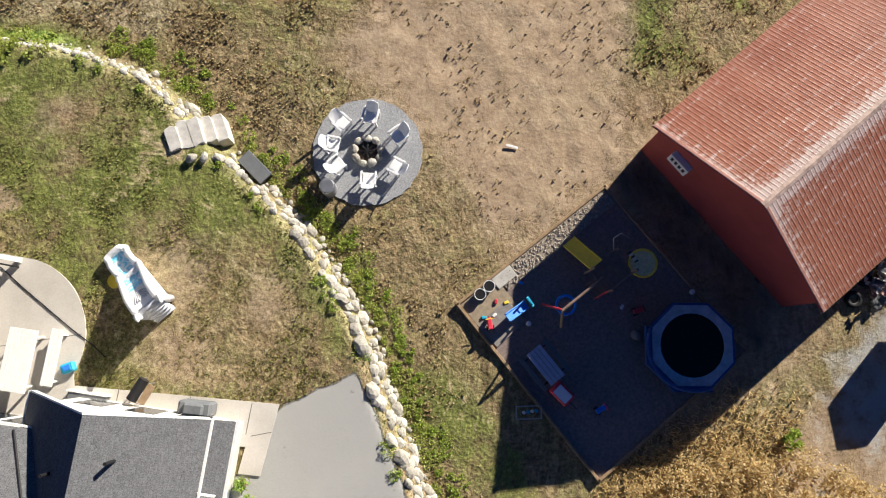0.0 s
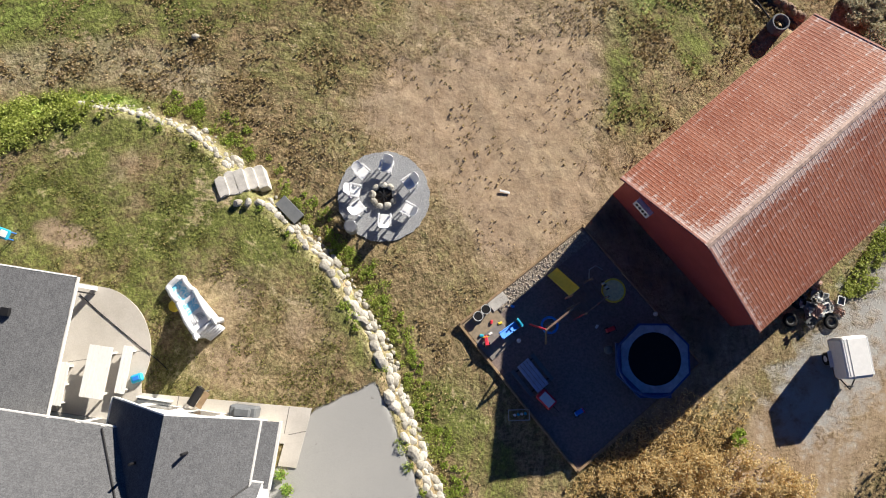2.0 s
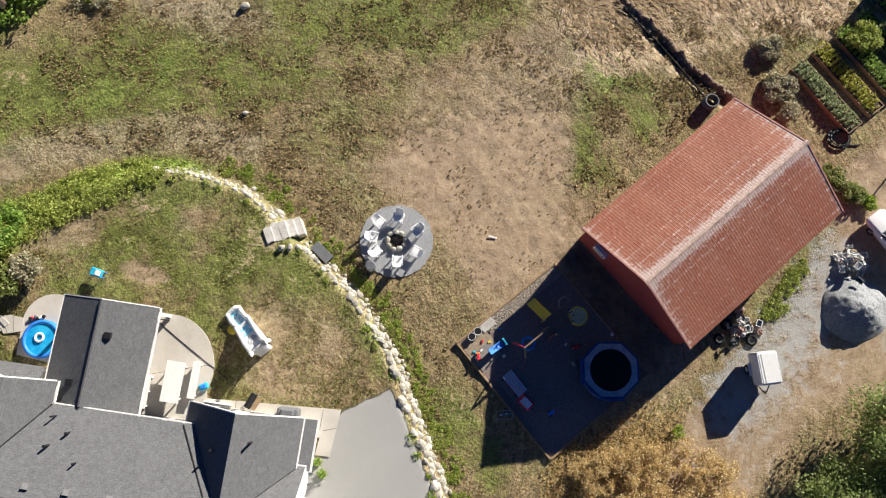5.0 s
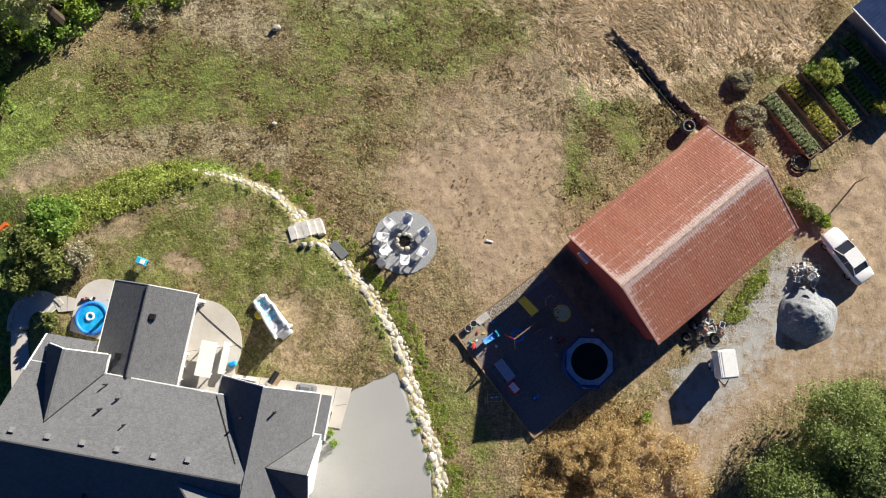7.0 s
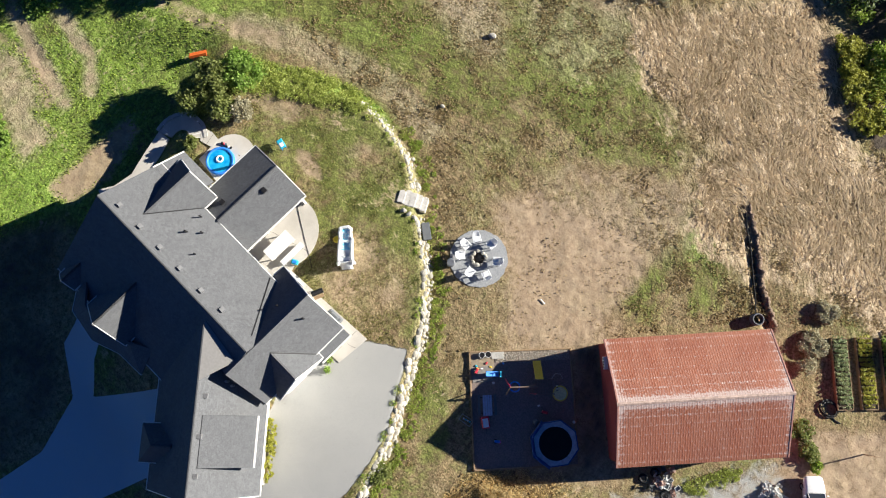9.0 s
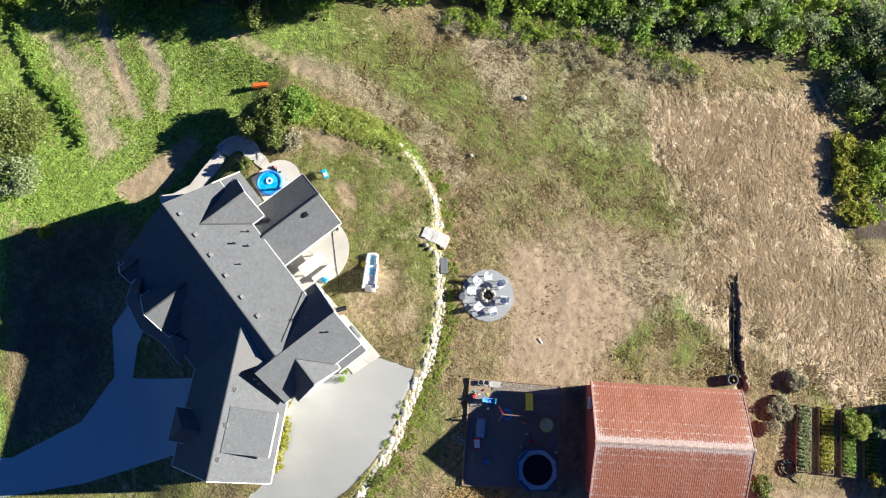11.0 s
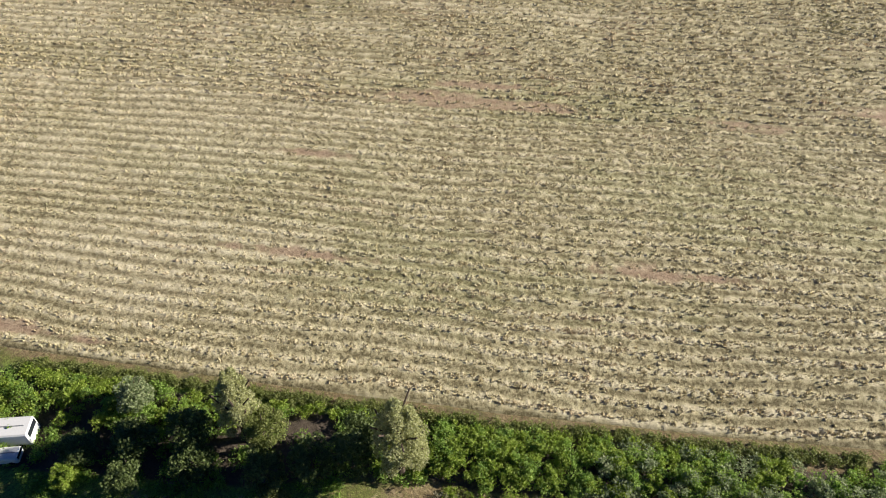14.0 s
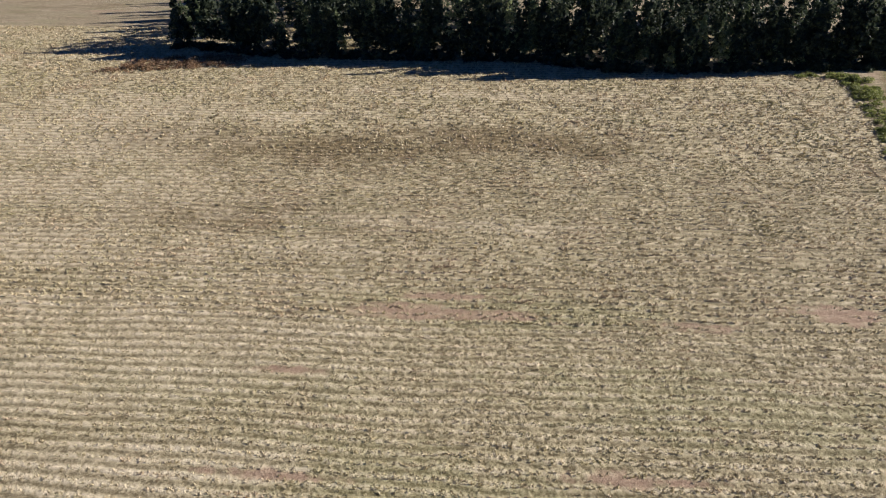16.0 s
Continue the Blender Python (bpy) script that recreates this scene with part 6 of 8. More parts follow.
for x, y in ((-8.2, -4.5), (-7.9, -5.2)):
    fp = thing("flower_pot", "flower pot with red and green plants by the wall", "plant pot", pose(x + 0.55, y - 0.6, 1.1))
    part("pot", cyl(bmesh.new(), 0, 0, 0, 0.3, 0.14, 0.2, 14), M_TIMBER, fp)
    c = rng.normal(size=(160, 3)) * 0.13 + (0, 0, 0.42)
    ob = new("plant", quads_mesh("plant", leaves(c, 0.07), L_GREEN))
    ob.parent = fp

bench = thing("orange_bench", "bright orange wooden bench below the shrubs", "bench", pose(-32.6, 8.3, ground_at(-32.6, 8.3), 0, 0, 50))
for k in range(3):
    part("seat_board", B(0, -0.15 + 0.15 * k, 0.45, 1.45, 0.14, 0.04), M_ORANGE, bench)
part("backrest", B(0, -0.27, 0.72, 1.45, 0.04, 0.3, rx=-12), M_ORANGE, bench)
for sx in (-0.6, 0.6):
    part("leg", B(sx, 0, 0.22, 0.08, 0.4, 0.44), M_ORANGE, bench)

# ---- vehicles and yard clutter ----
M_CARGLASS = plain("tinted_car_glass", (0.035, 0.042, 0.055), 0.08, vary=0.1, bump=0)
M_CARW = plain("white_car_paint", (0.80, 0.80, 0.80), 0.25, vary=0.04, bump=0.0)


def sedan():
    c = thing("car", "white four-door saloon parked on bare dirt", "car", pose(28.25, 8.05, 0.0, 0, 0, math.degrees(math.atan2(3.8, -2.7))) @ Matrix.Diagonal((0.88, 0.9, 0.94, 1)))
    # x forward
    st = [(-2.40, 0.62, 0.50, 0.82), (-2.30, 0.78, 0.42, 0.96), (-1.75, 0.86, 0.30, 1.00), (-0.9, 0.88, 0.28, 0.98), (0.9, 0.88, 0.28, 0.96), (1.6, 0.86, 0.30, 0.92), (2.25, 0.78, 0.40, 0.82), (2.42, 0.60, 0.48, 0.70)]
    bm = bmesh.new()
    rows = []
    for x, w, z0, z1 in st:
        prof = [(-w * 0.9, z0), (-w, z0 + 0.15), (-w, (z0 + z1) / 2 + 0.08), (-w * 0.93, z1 - 0.04), (-w * 0.7, z1), (w * 0.7, z1), (w * 0.93, z1 - 0.04), (w, (z0 + z1) / 2 + 0.08), (w, z0 + 0.15), (w * 0.9, z0)]
        rows.append([bm.verts.new((x, y, z)) for y, z in prof])
    n = len(rows[0])
    for a, b in zip(rows, rows[1:]):
        for k in range(n):
            bm.faces.new((a[k], a[(k + 1) % n], b[(k + 1) % n], b[k]))
    bm.faces.new(rows[0][::-1])
    bm.faces.new(rows[-1])
    bmesh.ops.recalc_face_normals(bm, faces=bm.faces[:])
    body = part("body", bm, M_CARW, c, smooth=True)
    bm = bmesh.new()
    cab = [(-1.55, 0.66, 1.0), (-0.85, 0.60, 1.38), (0.25, 0.60, 1.40), (1.05, 0.70, 0.97)]
    rr = [[bm.verts.new((x, s * w, z)) for s in (-1, 1)] for x, w, z in cab]
    base = [[bm.verts.new((x, s * 0.80, 0.96)) for s in (-1, 1)] for x in (-1.6, -0.85, 0.25, 1.1)]
    for i in range(3):
        for s in (0, 1):
            bm.faces.new((base[i][s], base[i + 1][s], rr[i + 1][s], rr[i][s]))
        bm.faces.new((rr[i][0], rr[i + 1][0], rr[i + 1][1], rr[i][1]))
    bmesh.ops.recalc_face_normals(bm, faces=bm.faces[:])
    part("cabin_glass", bm, M_CARGLASS, c)
    part("roof", B(-0.3, 0, 1.40, 1.34, 1.24, 0.05, bevel=0.02), M_CARW, c)
    for s in (-1, 1):
        for x0, z0, x1, z1, y0, y1 in ((-1.55, 1.0, -0.85, 1.39, .68, .60), (1.05, 0.98, 0.25, 1.40, .72, .60), (-0.3, 0.98, -0.3, 1.39, .79, .60)):
            part("pillar", tube(bmesh.new(), [(x0, s * y0, z0), (x1, s * y1, z1)], 0.04, 6), M_CARW, c)
        part("mirror", B(0.85, s * 0.97, 0.98, 0.1, 0.16, 0.12, bevel=0.02), M_CARW, c)
        part("headlight", B(2.3, s * 0.55, 0.68, 0.12, 0.34, 0.14, bevel=0.02), M_STEEL, c)
        part("tail_light", B(-2.36, s * 0.6, 0.75, 0.08, 0.3, 0.14, bevel=0.02), M_REDP, c)
        for x in (-1.45, 1.5):
            w = part("wheel", cyl(bmesh.new(), 0, 0, -0.1, 0.1, 0.32, seg=20, m=pose(x, s * 0.765, 0.32, 90)), M_RUBBER, c)
            part("rim", cyl(bmesh.new(), 0, 0, -0.105, 0.105, 0.19, seg=14, m=pose(x, s * 0.765, 0.32, 90)), M_STEEL, w)
    for x0, x1 in ((1.1, 1.12), (-1.62, -1.6)):
        part("panel_gap", B(x0, 0, 0.975, 0.015, 1.3, 0.01), M_BLACK, c)


sedan()


def cargo_trailer():
    t = thing("cargo_trailer", "small white enclosed box trailer on gravel", "trailer", pose(19.15, 0.2, 0, 0, 0, 7))
    part("body", B(0, 0, 1.12, 1.28, 1.95, 1.3, bevel=0.12), M_WHITE, t)
    part("roof_seam", B(-0.38, 0, 1.773, 0.03, 1.8, 0.02), M_STEEL, t)
    for s in (-1, 1):
        part("edge_rail", B(0.585 * s, 0, 1.735, 0.04, 1.75, 0.04), M_PLASTIC, t)
        w = part("wheel", cyl(bmesh.new(), 0, 0, -0.09, 0.09, 0.31, seg=18, m=pose(0.70 * s, 0, 0.31, 0, 90, 0)), M_RUBBER, t)
        part("rim", cyl(bmesh.new(), 0, 0, -0.095, 0.095, 0.16, seg=12, m=pose(0.70 * s, 0, 0.31, 0, 90, 0)), M_WHITE, w)
        part("fender", B(0.72 * s, 0, 0.66, 0.18, 0.8, 0.04), M_WHITE, t)
        part("drawbar", tube(bmesh.new(), [(0.45 * s, -0.9, 0.5), (0, -1.55, 0.5)], 0.035, 6), M_BLACK, t)
    part("jack_wheel", tube(bmesh.new(), [(0, -1.4, 0.8), (0, -1.4, 0.08)], 0.04, 6), M_STEEL, t)
    part("chassis", B(0, 0, 0.46, 1.15, 1.8, 0.1), M_BLACK, t)


cargo_trailer()


def heap(name, x, y, r, hgt, mat, label, cat, seed=1):
    n, m = 72, 30
    bm = bmesh.new()
    rows = []
    for j in range(m + 1):
        rr = r * j / m
        row = []
        for k in range(n):
            a = k * math.tau / n
            e = 1 + 0.10 * noise.noise((math.cos(a) * 1.5 + seed, math.sin(a) * 1.5, 0))
            p = Vector((rr * e * math.cos(a), rr * e * math.sin(a), 0))
            f = 1 - (j / m)
            z = hgt * f * (1.3 - 0.3 * f)
            z += (0.16 * noise.noise(p * 0.8 + Vector((seed, 3, 0))) + 0.05 * noise.noise(p * 3.4 + Vector((1, seed, 0))) + 0.03 * noise.noise(p * 9.0)) * min(1, f * 4) * hgt
            row.append(bm.verts.new((x + p.x, y + p.y, z - (0.06 if j == m else 0))))
        rows.append(row)
    for a, b in zip(rows, rows[1:]):
        for k in range(n):
            bm.faces.new((a[k], b[k], b[(k + 1) % n], a[(k + 1) % n]))
    bmesh.ops.remove_doubles(bm, verts=bm.verts[:], dist=0.001)
    bmesh.ops.recalc_face_normals(bm, faces=bm.faces[:])
    return tagged(part(name, bm, mat, smooth=True), label, cat)


heap("gravel_mound", 25.55, 3.75, 2.1, 1.22, M_PILE, "tall heap of blue-grey gravel on the yard", "gravel mound", 4)


M_PINKISH = plain("faded_pink_sheeting", (0.58, 0.42, 0.36), 0.6, vary=0.3, scale=5)


def crumpled(l, w, seed):
    """A thin sheet bent and folded by lying in a heap."""
    n = 7
    bm = bmesh.new()
    g = [[bm.verts.new((l * (2 * i / (n - 1) - 1), w * (2 * j / (n - 1) - 1) * (1 + 0.25 * noise.noise((i * 0.8, seed, 0))), 0.08 + 0.16 * noise.noise((i * 0.55 + seed * 3.1, j * 0.55, 0)) + 0.05 * noise.noise((i * 1.7, j * 1.7 + seed, 2)))) for j in range(n)] for i in range(n)]
    for i in range(n - 1):
        for j in range(n - 1):
            bm.faces.new((g[i][j], g[i + 1][j], g[i + 1][j + 1], g[i][j + 1]))
    bmesh.ops.solidify(bm, geom=bm.faces[:], thickness=0.012)
    return bm


def scrap_set(cx, cy, seed, group):
    r = random.Random(seed)
    mats = [M_WHITE, M_PINKISH, M_GREY, M_PLASTIC, M_PINKISH, M_STEEL, M_WHITE, M_TIMBER]
    kinds = ("metal_sheet", "scrap_sheet", "plastic_bin", "scrap_sheet", "wooden_board", "metal_sheet", "scrap_sheet", "plastic_bin")
    for k in range(26):
        x, y = cx + r.gauss(0, 0.42), cy + r.gauss(0, 0.38)
        z = 0.04 + 0.03 * k * r.random()
        kind = kinds[k % 8]
        m = mats[r.randrange(len(mats))]
        at = pose(x, y, z, r.uniform(-14, 14), r.uniform(-14, 14), r.uniform(0, 180))
        t = thing(kind, {"metal_sheet": "bent metal sheet in the scrap heap", "plastic_bin": "open plastic bin among the scrap", "scrap_sheet": "broken pale sheet lying on scrap", "wooden_board": "rough wooden board on the scrap heap"}[kind], kind.split("_")[1], at, group)
        if kind == "plastic_bin":
            bm = bmesh.new()
            w, l, hh = .16, .22, .26
            for dx, dy, sx, sy in ((0, -w, 2 * l, .03), (0, w, 2 * l, .03), (-l, 0, .03, 2 * w), (l, 0, .03, 2 * w)):
                box(bm, dx, dy, hh / 2, sx, sy, hh)
            part("sides", bm, m, t)
            part("base", B(0, 0, 0.02, 2 * l, 2 * w, 0.03), m, t)
        elif kind == "wooden_board":
            part("board", B(0, 0, 0.06, r.uniform(.4, .9), r.uniform(.1, .2), 0.05, bevel=0.008), M_TIMBER, t)
        else:
            part("sheet", crumpled(r.uniform(.18, .42), r.uniform(.14, .3), k), m, t)


scrap_set(18.3, 2.75, 2, "scrap beside the barn")
scrap_set(25.4, 6.7, 8, "scrap beside the gravel heap")
for x, y, rz in ((17.4, 2.9, 30), (18.9, 1.9, 100), (16.9, 2.0, 10)):
    t = thing("old_tyre", "worn black tyre lying by the barn wall", "tyre", pose(x, y, 0.1, 0, 0, rz), "scrap beside the barn")
    part("tread", tube(bmesh.new(), [(0.27 * math.cos(k * math.tau / 20), 0.27 * math.sin(k * math.tau / 20), 0) for k in range(20)], 0.1, 8, True), M_RUBBER, t, smooth=True)
    part("bead", tube(bmesh.new(), [(0.19 * math.cos(k * math.tau / 20), 0.19 * math.sin(k * math.tau / 20), 0.04) for k in range(20)], 0.02, 6, True), M_GREY, t)

# pipe coil and trench pipe
coil = thing("pipe_coil", "upright coil of grey drain pipe at the trench end", "pipe coil", pose(17.3, 17.35, 0.0))
for z in (0.06, 0.17, 0.28, 0.39, 0.5, 0.61):
    part("loop", tube(bmesh.new(), [(0.42 * math.cos(k * math.tau / 22), 0.42 * math.sin(k * math.tau / 22), z) for k in range(22)], 0.06, 7, True), M_GREY, coil, smooth=True)
tp = tagged(part("drain_pipe", tube(bmesh.new(), [(17.0, 17.8, 0.12), (16.4, 18.8, 0.06), (15.3, 20.2, 0.05), (14.0, 21.9, 0.05), (12.8, 23.2, 0.06), (12.0, 24.2, 0.1)], 0.05, 7), plain("matt_black_pipe", (0.03, 0.03, 0.03), 0.95)), "black drain pipe laid along the open trench", "pipe")

# ---- garden ----
GD = Vector((3.4, -4.5, 0)).normalized()
GN = Vector((0.797, 0.603, 0))


def raised_bed(k, leaf, label, n=2400):
    c = Vector((24.95, 17.75, 0)) + GN * (1.92 * k)
    t = thing("raised_bed", label, "raised bed", Matrix.Translation(c), "raised beds")
    ang = math.degrees(math.atan2(GD.y, GD.x))
    for s in (-1, 1):
        e = GN * (0.6 * s)
        part("side_board", B(e.x, e.y, 0.16, 5.5, 0.05, 0.36, ang), M_TIMBER, t)
        e = GD * (2.75 * s)
        part("end_board", B(e.x, e.y, 0.16, 0.05, 1.25, 0.36, ang), M_TIMBER, t)
    part("soil", B(0, 0, 0.14, 5.44, 1.15, 0.3, ang), M_SOIL, t)
    if leaf:
        a, b = rng.uniform(-2.6, 2.6, n), rng.uniform(-0.52, 0.52, n)
        row = (np.floor(a / 0.36) * 0.36 + rng.normal(0, 0.07, n))
        z = 0.32 + np.abs(rng.normal(0, 0.12, n))
        p = np.stack([GD.x * row + GN.x * b, GD.y * row + GN.y * b, z], 1)
        ob = new("crop", quads_mesh("crop", leaves(p, 0.075), leaf))
        ob.parent = t
        ob["label"] = "rows of leafy vegetables"


raised_bed(0, L_SILVER, "timber raised bed with rows of grey-green vegetables")
raised_bed(1, L_YELLOW, "timber raised bed with yellow-green leafy crops")
raised_bed(2, L_GREEN, "timber raised bed half in shade")
raised_bed(3, L_GREEN, "shaded timber raised bed with dark crops")
raised_bed(4, L_GREEN, "deeply shaded timber raised bed")

tub = thing("hose_reel", "black hose coiled on the dirt by the raised beds", "hose", pose(25.5, 14.9, 0.02))
for k, (r0, z) in enumerate(((0.62, 0.05), (0.58, 0.13), (0.66, 0.10), (0.5, 0.18))):
    part("loop", tube(bmesh.new(), [(r0 * 1.15 * math.cos(j * math.tau / 24) + 0.03 * k, r0 * math.sin(j * math.tau / 24), z + 0.02 * math.sin(3 * j)) for j in range(24)], 0.045, 6, True), M_BLACK, tub)
part("tail", tube(bmesh.new(), [(0.5, -0.3, 0.06), (0.9, -0.45, 0.05), (1.4, -0.4, 0.05)], 0.045, 6), M_BLACK, tub)


def blue_shed():
    s = thing("garden_shed", "shed with ribbed blue metal roof", "shed", pose(29.0, 26.2, 0.0))
    d = Vector((2.2, -2.6, 0)).normalized()
    n = Vector((-d.y, d.x, 0))
    m = Shade("blue_metal_roof", 0.4)
    m.colour(m.ramp(m.noise(1.2, 4), [(0.3, (0.16, 0.25, 0.40)), (0.7, (0.26, 0.36, 0.52))]))
    bm = bmesh.new()
    bm.verts.layers.float_color.new("wear")
    ridge = n * 2.6 + Vector((0, 0, 3.0))
    for eave in (Vector((0, 0, 2.05)), n * 5.2 + Vector((0, 0, 2.05))):
        dn = eave - ridge
        ribbed(bm, ridge, dn.normalized(), d, dn.length, 7.5, 0.3)
    part("roof", bm, m.m, s)
    ring = [(d * a + n * b)[:2] for a, b in ((0.25, 0.6), (7.25, 0.6), (7.25, 4.6), (0.25, 4.6))]
    part("wall", slab(bmesh.new(), ring, 0, 2.1), siding_shade("grey_shed_boards", (0.3, 0.29, 0.27), 0.2), s)
    e = d * 3.75 + n * (-0.03)
    part("gutter", B(e.x, e.y, 1.99, 7.5, 0.09, 0.12, math.degrees(math.atan2(d.y, d.x))), M_WHITE, s)


blue_shed()
post = thing("clothes_post", "thin dark post standing in the dirt yard", "post", pose(29.6, 13.6, 0))
part("pole", cyl(bmesh.new(), 0, 0, 0, 1.5, 0.05, seg=8), M_TIMBER, post)
part("crossbar", B(0, 0, 1.45, 0.9, 0.06, 0.06, 30), M_TIMBER, post)

# white vehicles at the far hedge gap
def parked_van(x, y, rz, l, w, hgt, label):
    t = thing("camper_van", label, "camper", pose(x, y, 0, 0, 0, rz))
    part("body", B(0, 0, hgt / 2 + 0.3, l, w, hgt, bevel=0.15), M_WHITE, t)
    part("roof_rib", B(0, 0, hgt + 0.32, l * 0.8, 0.1, 0.06), M_STEEL, t)
    part("windscreen", B(l * 0.5 - 0.02, 0, hgt * 0.75 + 0.3, 0.06, w * 0.8, hgt * 0.35), M_GLASSY, t)
    for sx in (-0.32, 0.32):
        for sy in (-0.48, 0.48):
            part("wheel", cyl(bmesh.new(), 0, 0, -0.1, 0.1, 0.34, seg=14, m=pose(l * sx, w * sy, 0.34, 90)), M_RUBBER, t)


parked_van(-66.0, -3.2, 47, 6.8, 2.6, 2.2, "white camper parked against the hedge")
parked_van(-63.9, -4.8, 47, 4.6, 1.7, 1.0, "pale silver car parked beside the camper")

# open trench: a dark soil floor and a ridge of spoil
def trench():
    r = random.Random(4)
    t = tagged(new("trench"), "open trench of dark wet soil with spoil beside it", "trench", kind="structure")
    pts = [Vector((*p, 0)) for p in TRENCH]
    for a, b in zip(pts, pts[1:]):
        d = (b - a).normalized()
        w = Vector((-d.y, d.x, 0))
        n = max(2, int((b - a).length / 0.22))
        for k in range(n):
            p = a + (b - a) * (k / n)
            for side, sz in ((0, 0.42), (1, 0.5)):
                q = p + w * (side * 0.5 + r.uniform(-0.1, 0.1))
                ob = new("soil_clod", r.choice(CLODS[:4] if side == 0 else CLODS[4:]))
                ob.matrix_world = Matrix.LocRotScale((q.x, q.y, (-0.2 if side == 0 else 0.03)), Euler((r.uniform(0, 6), r.uniform(0, 6), r.uniform(0, 6))), (sz * r.uniform(.7, 1.3), sz * r.uniform(.7, 1.2), sz * r.uniform(.5, .9)))
                ob.parent = t


CLODS = []
M_SPOIL = plain("dry_dug_soil", (0.25, 0.185, 0.13), 0.95, vary=0.5, scale=7, bump=0.8)
for k in range(8):
    me = rock_mesh(40 + k, "soil_clod")
    me.materials.clear()
    me.materials.append(M_SOIL if k < 4 else M_SPOIL)
    CLODS.append(me)
trench()

# ---- trees and shrubs ----
def crown_points(n, h, r, base, clumps, seed, flat=1.0, taper=0.0):
    """Leaf places on the shells of many small clumps that make up a crown."""
    g = np.random.default_rng(seed)
    th = g.uniform(0, math.tau, clumps)
    u = g.uniform(-0.7, 1.0, clumps)
    k = 0.35 + 0.65 * np.sqrt(g.random(clumps))
    s = np.sqrt(np.maximum(0, 1 - u * u))
    zc = base + (h - base) * 0.5
    c = np.stack([0.82 * r * k * s * np.cos(th), 0.82 * r * k * s * np.sin(th) * flat, zc + (h - base) * 0.44 * k * u], 1)
    which = g.integers(0, clumps, n)
    size = r * (0.16 + 0.22 * g.random(clumps))
    d = g.normal(size=(n, 3))
    d /= np.linalg.norm(d, axis=1)[:, None]
    d[:, 2] = np.where(g.random(n) < 0.6, np.abs(d[:, 2]), d[:, 2]) * 0.8
    p = c[which] + d * (size[which] * (0.45 + 0.7 * np.sqrt(g.random(n))))[:, None]
    p[:, 2] = np.maximum(p[:, 2], 0.06)
    if taper:
        p[:, :2] *= (1.2 - taper * p[:, 2:3] / h)
    return p


def tree(name, label, x, y, h, r, leaf, n, size, base=None, clumps=40, seed=0, flat=1.0, taper=0.0):
    t = thing(name, label, "tree" if "tree" in name else "shrub", Matrix.Translation((x, y, ground_at(x, y))))
    base = h * 0.25 if base is None else base
    g = random.Random(seed)
    bm = bmesh.new()
    tr = 0.035 * h
    rings = [(0, 0, 0), (0.1 * g.uniform(-1, 1), 0.1 * g.uniform(-1, 1), h * 0.3), (0.25 * g.uniform(-1, 1), 0.25 * g.uniform(-1, 1), h * 0.62), (0, 0, h * 0.85)]
    for (a, b), (ra, rb) in zip(zip(rings, rings[1:]), ((1, .75), (.75, .45), (.45, .1))):
        va, vb = Vector(a), Vector(b)
        q = (vb - va).to_track_quat("Z", "Y").to_matrix().to_4x4()
        bmesh.ops.create_cone(bm, cap_ends=True, segments=8, radius1=tr * ra, radius2=tr * rb, depth=(vb - va).length * 1.05, matrix=Matrix.Translation((va + vb) / 2) @ q)
    for k in range(9):
        a = k * 2.4
        z0 = h * g.uniform(0.2, 0.6)
        e = Vector((math.cos(a) * r * 0.75, math.sin(a) * r * 0.75 * flat, z0 + (h - z0) * g.uniform(.3, .7)))
        tube(bm, [(0, 0, z0), e * 0.5 + Vector((0, 0, z0 * 0.6)), e], tr * 0.18, 5)
    part("trunk", bm, M_BARK, t)
    ob = new("crown", quads_mesh("crown", leaves(crown_points(n, h, r, base, clumps, seed, flat, taper), size), leaf))
    ob.parent = t
    return t


tree("tall_tree", "tall pale-leaved tree standing in the hedge", -29.6, 24.2, 15.0, 3.7, L_PALE, 24000, 0.115, 0.6, 80, 11, 1.0, 0.75)
tree("tall_tree", "tall yellow-green tree standing in the hedge", -45.6, 15.4, 15.0, 2.9, L_PALE, 17000, 0.115, 1.0, 64, 12, 1.0, 0.8)
tree("tall_tree", "lower yellow-green tree beside the tall one", -42.6, 16.4, 8.5, 2.6, L_OLIVE, 9000, 0.115, 0.6, 50, 42, 1.0, 0.5)
# added along the tall trees' shadow lines; dark leaf colour deepens the shade there
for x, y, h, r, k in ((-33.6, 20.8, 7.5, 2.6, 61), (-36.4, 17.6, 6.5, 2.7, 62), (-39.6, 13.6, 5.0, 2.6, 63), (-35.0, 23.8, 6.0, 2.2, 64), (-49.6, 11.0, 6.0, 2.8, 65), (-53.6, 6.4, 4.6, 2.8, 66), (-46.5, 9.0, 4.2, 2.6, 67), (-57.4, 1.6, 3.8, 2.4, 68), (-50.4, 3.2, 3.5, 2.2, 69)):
    tree("hedge_tree", "added hedge tree with leaf colour darkened for the shade of the tall trees", x, y, h, r, L_DARKLEAF, 3800, 0.15, 0.3, 40, k)
tree("tall_tree", "grey-leaved willow in the hedge", -58.0, 9.2, 5.5, 2.2, L_SILVER, 5000, 0.15, 0.4, 46, 15)
tree("garden_tree", "spreading olive-green tree on the side lawn", -45.2, -10.2, 4.4, 3.2, L_OLIVE, 9000, 0.13, 0.5, 44, 16)
tree("garden_tree", "spreading grey-green tree on the side lawn", -42.2, -13.4, 3.4, 2.3, L_SILVER, 5000, 0.13, 0.4, 34, 43)
tree("garden_tree", "spreading olive-green tree at the lawn edge", -45.2, -18.0, 4.0, 2.7, L_OLIVE, 7000, 0.13, 0.5, 40, 17)
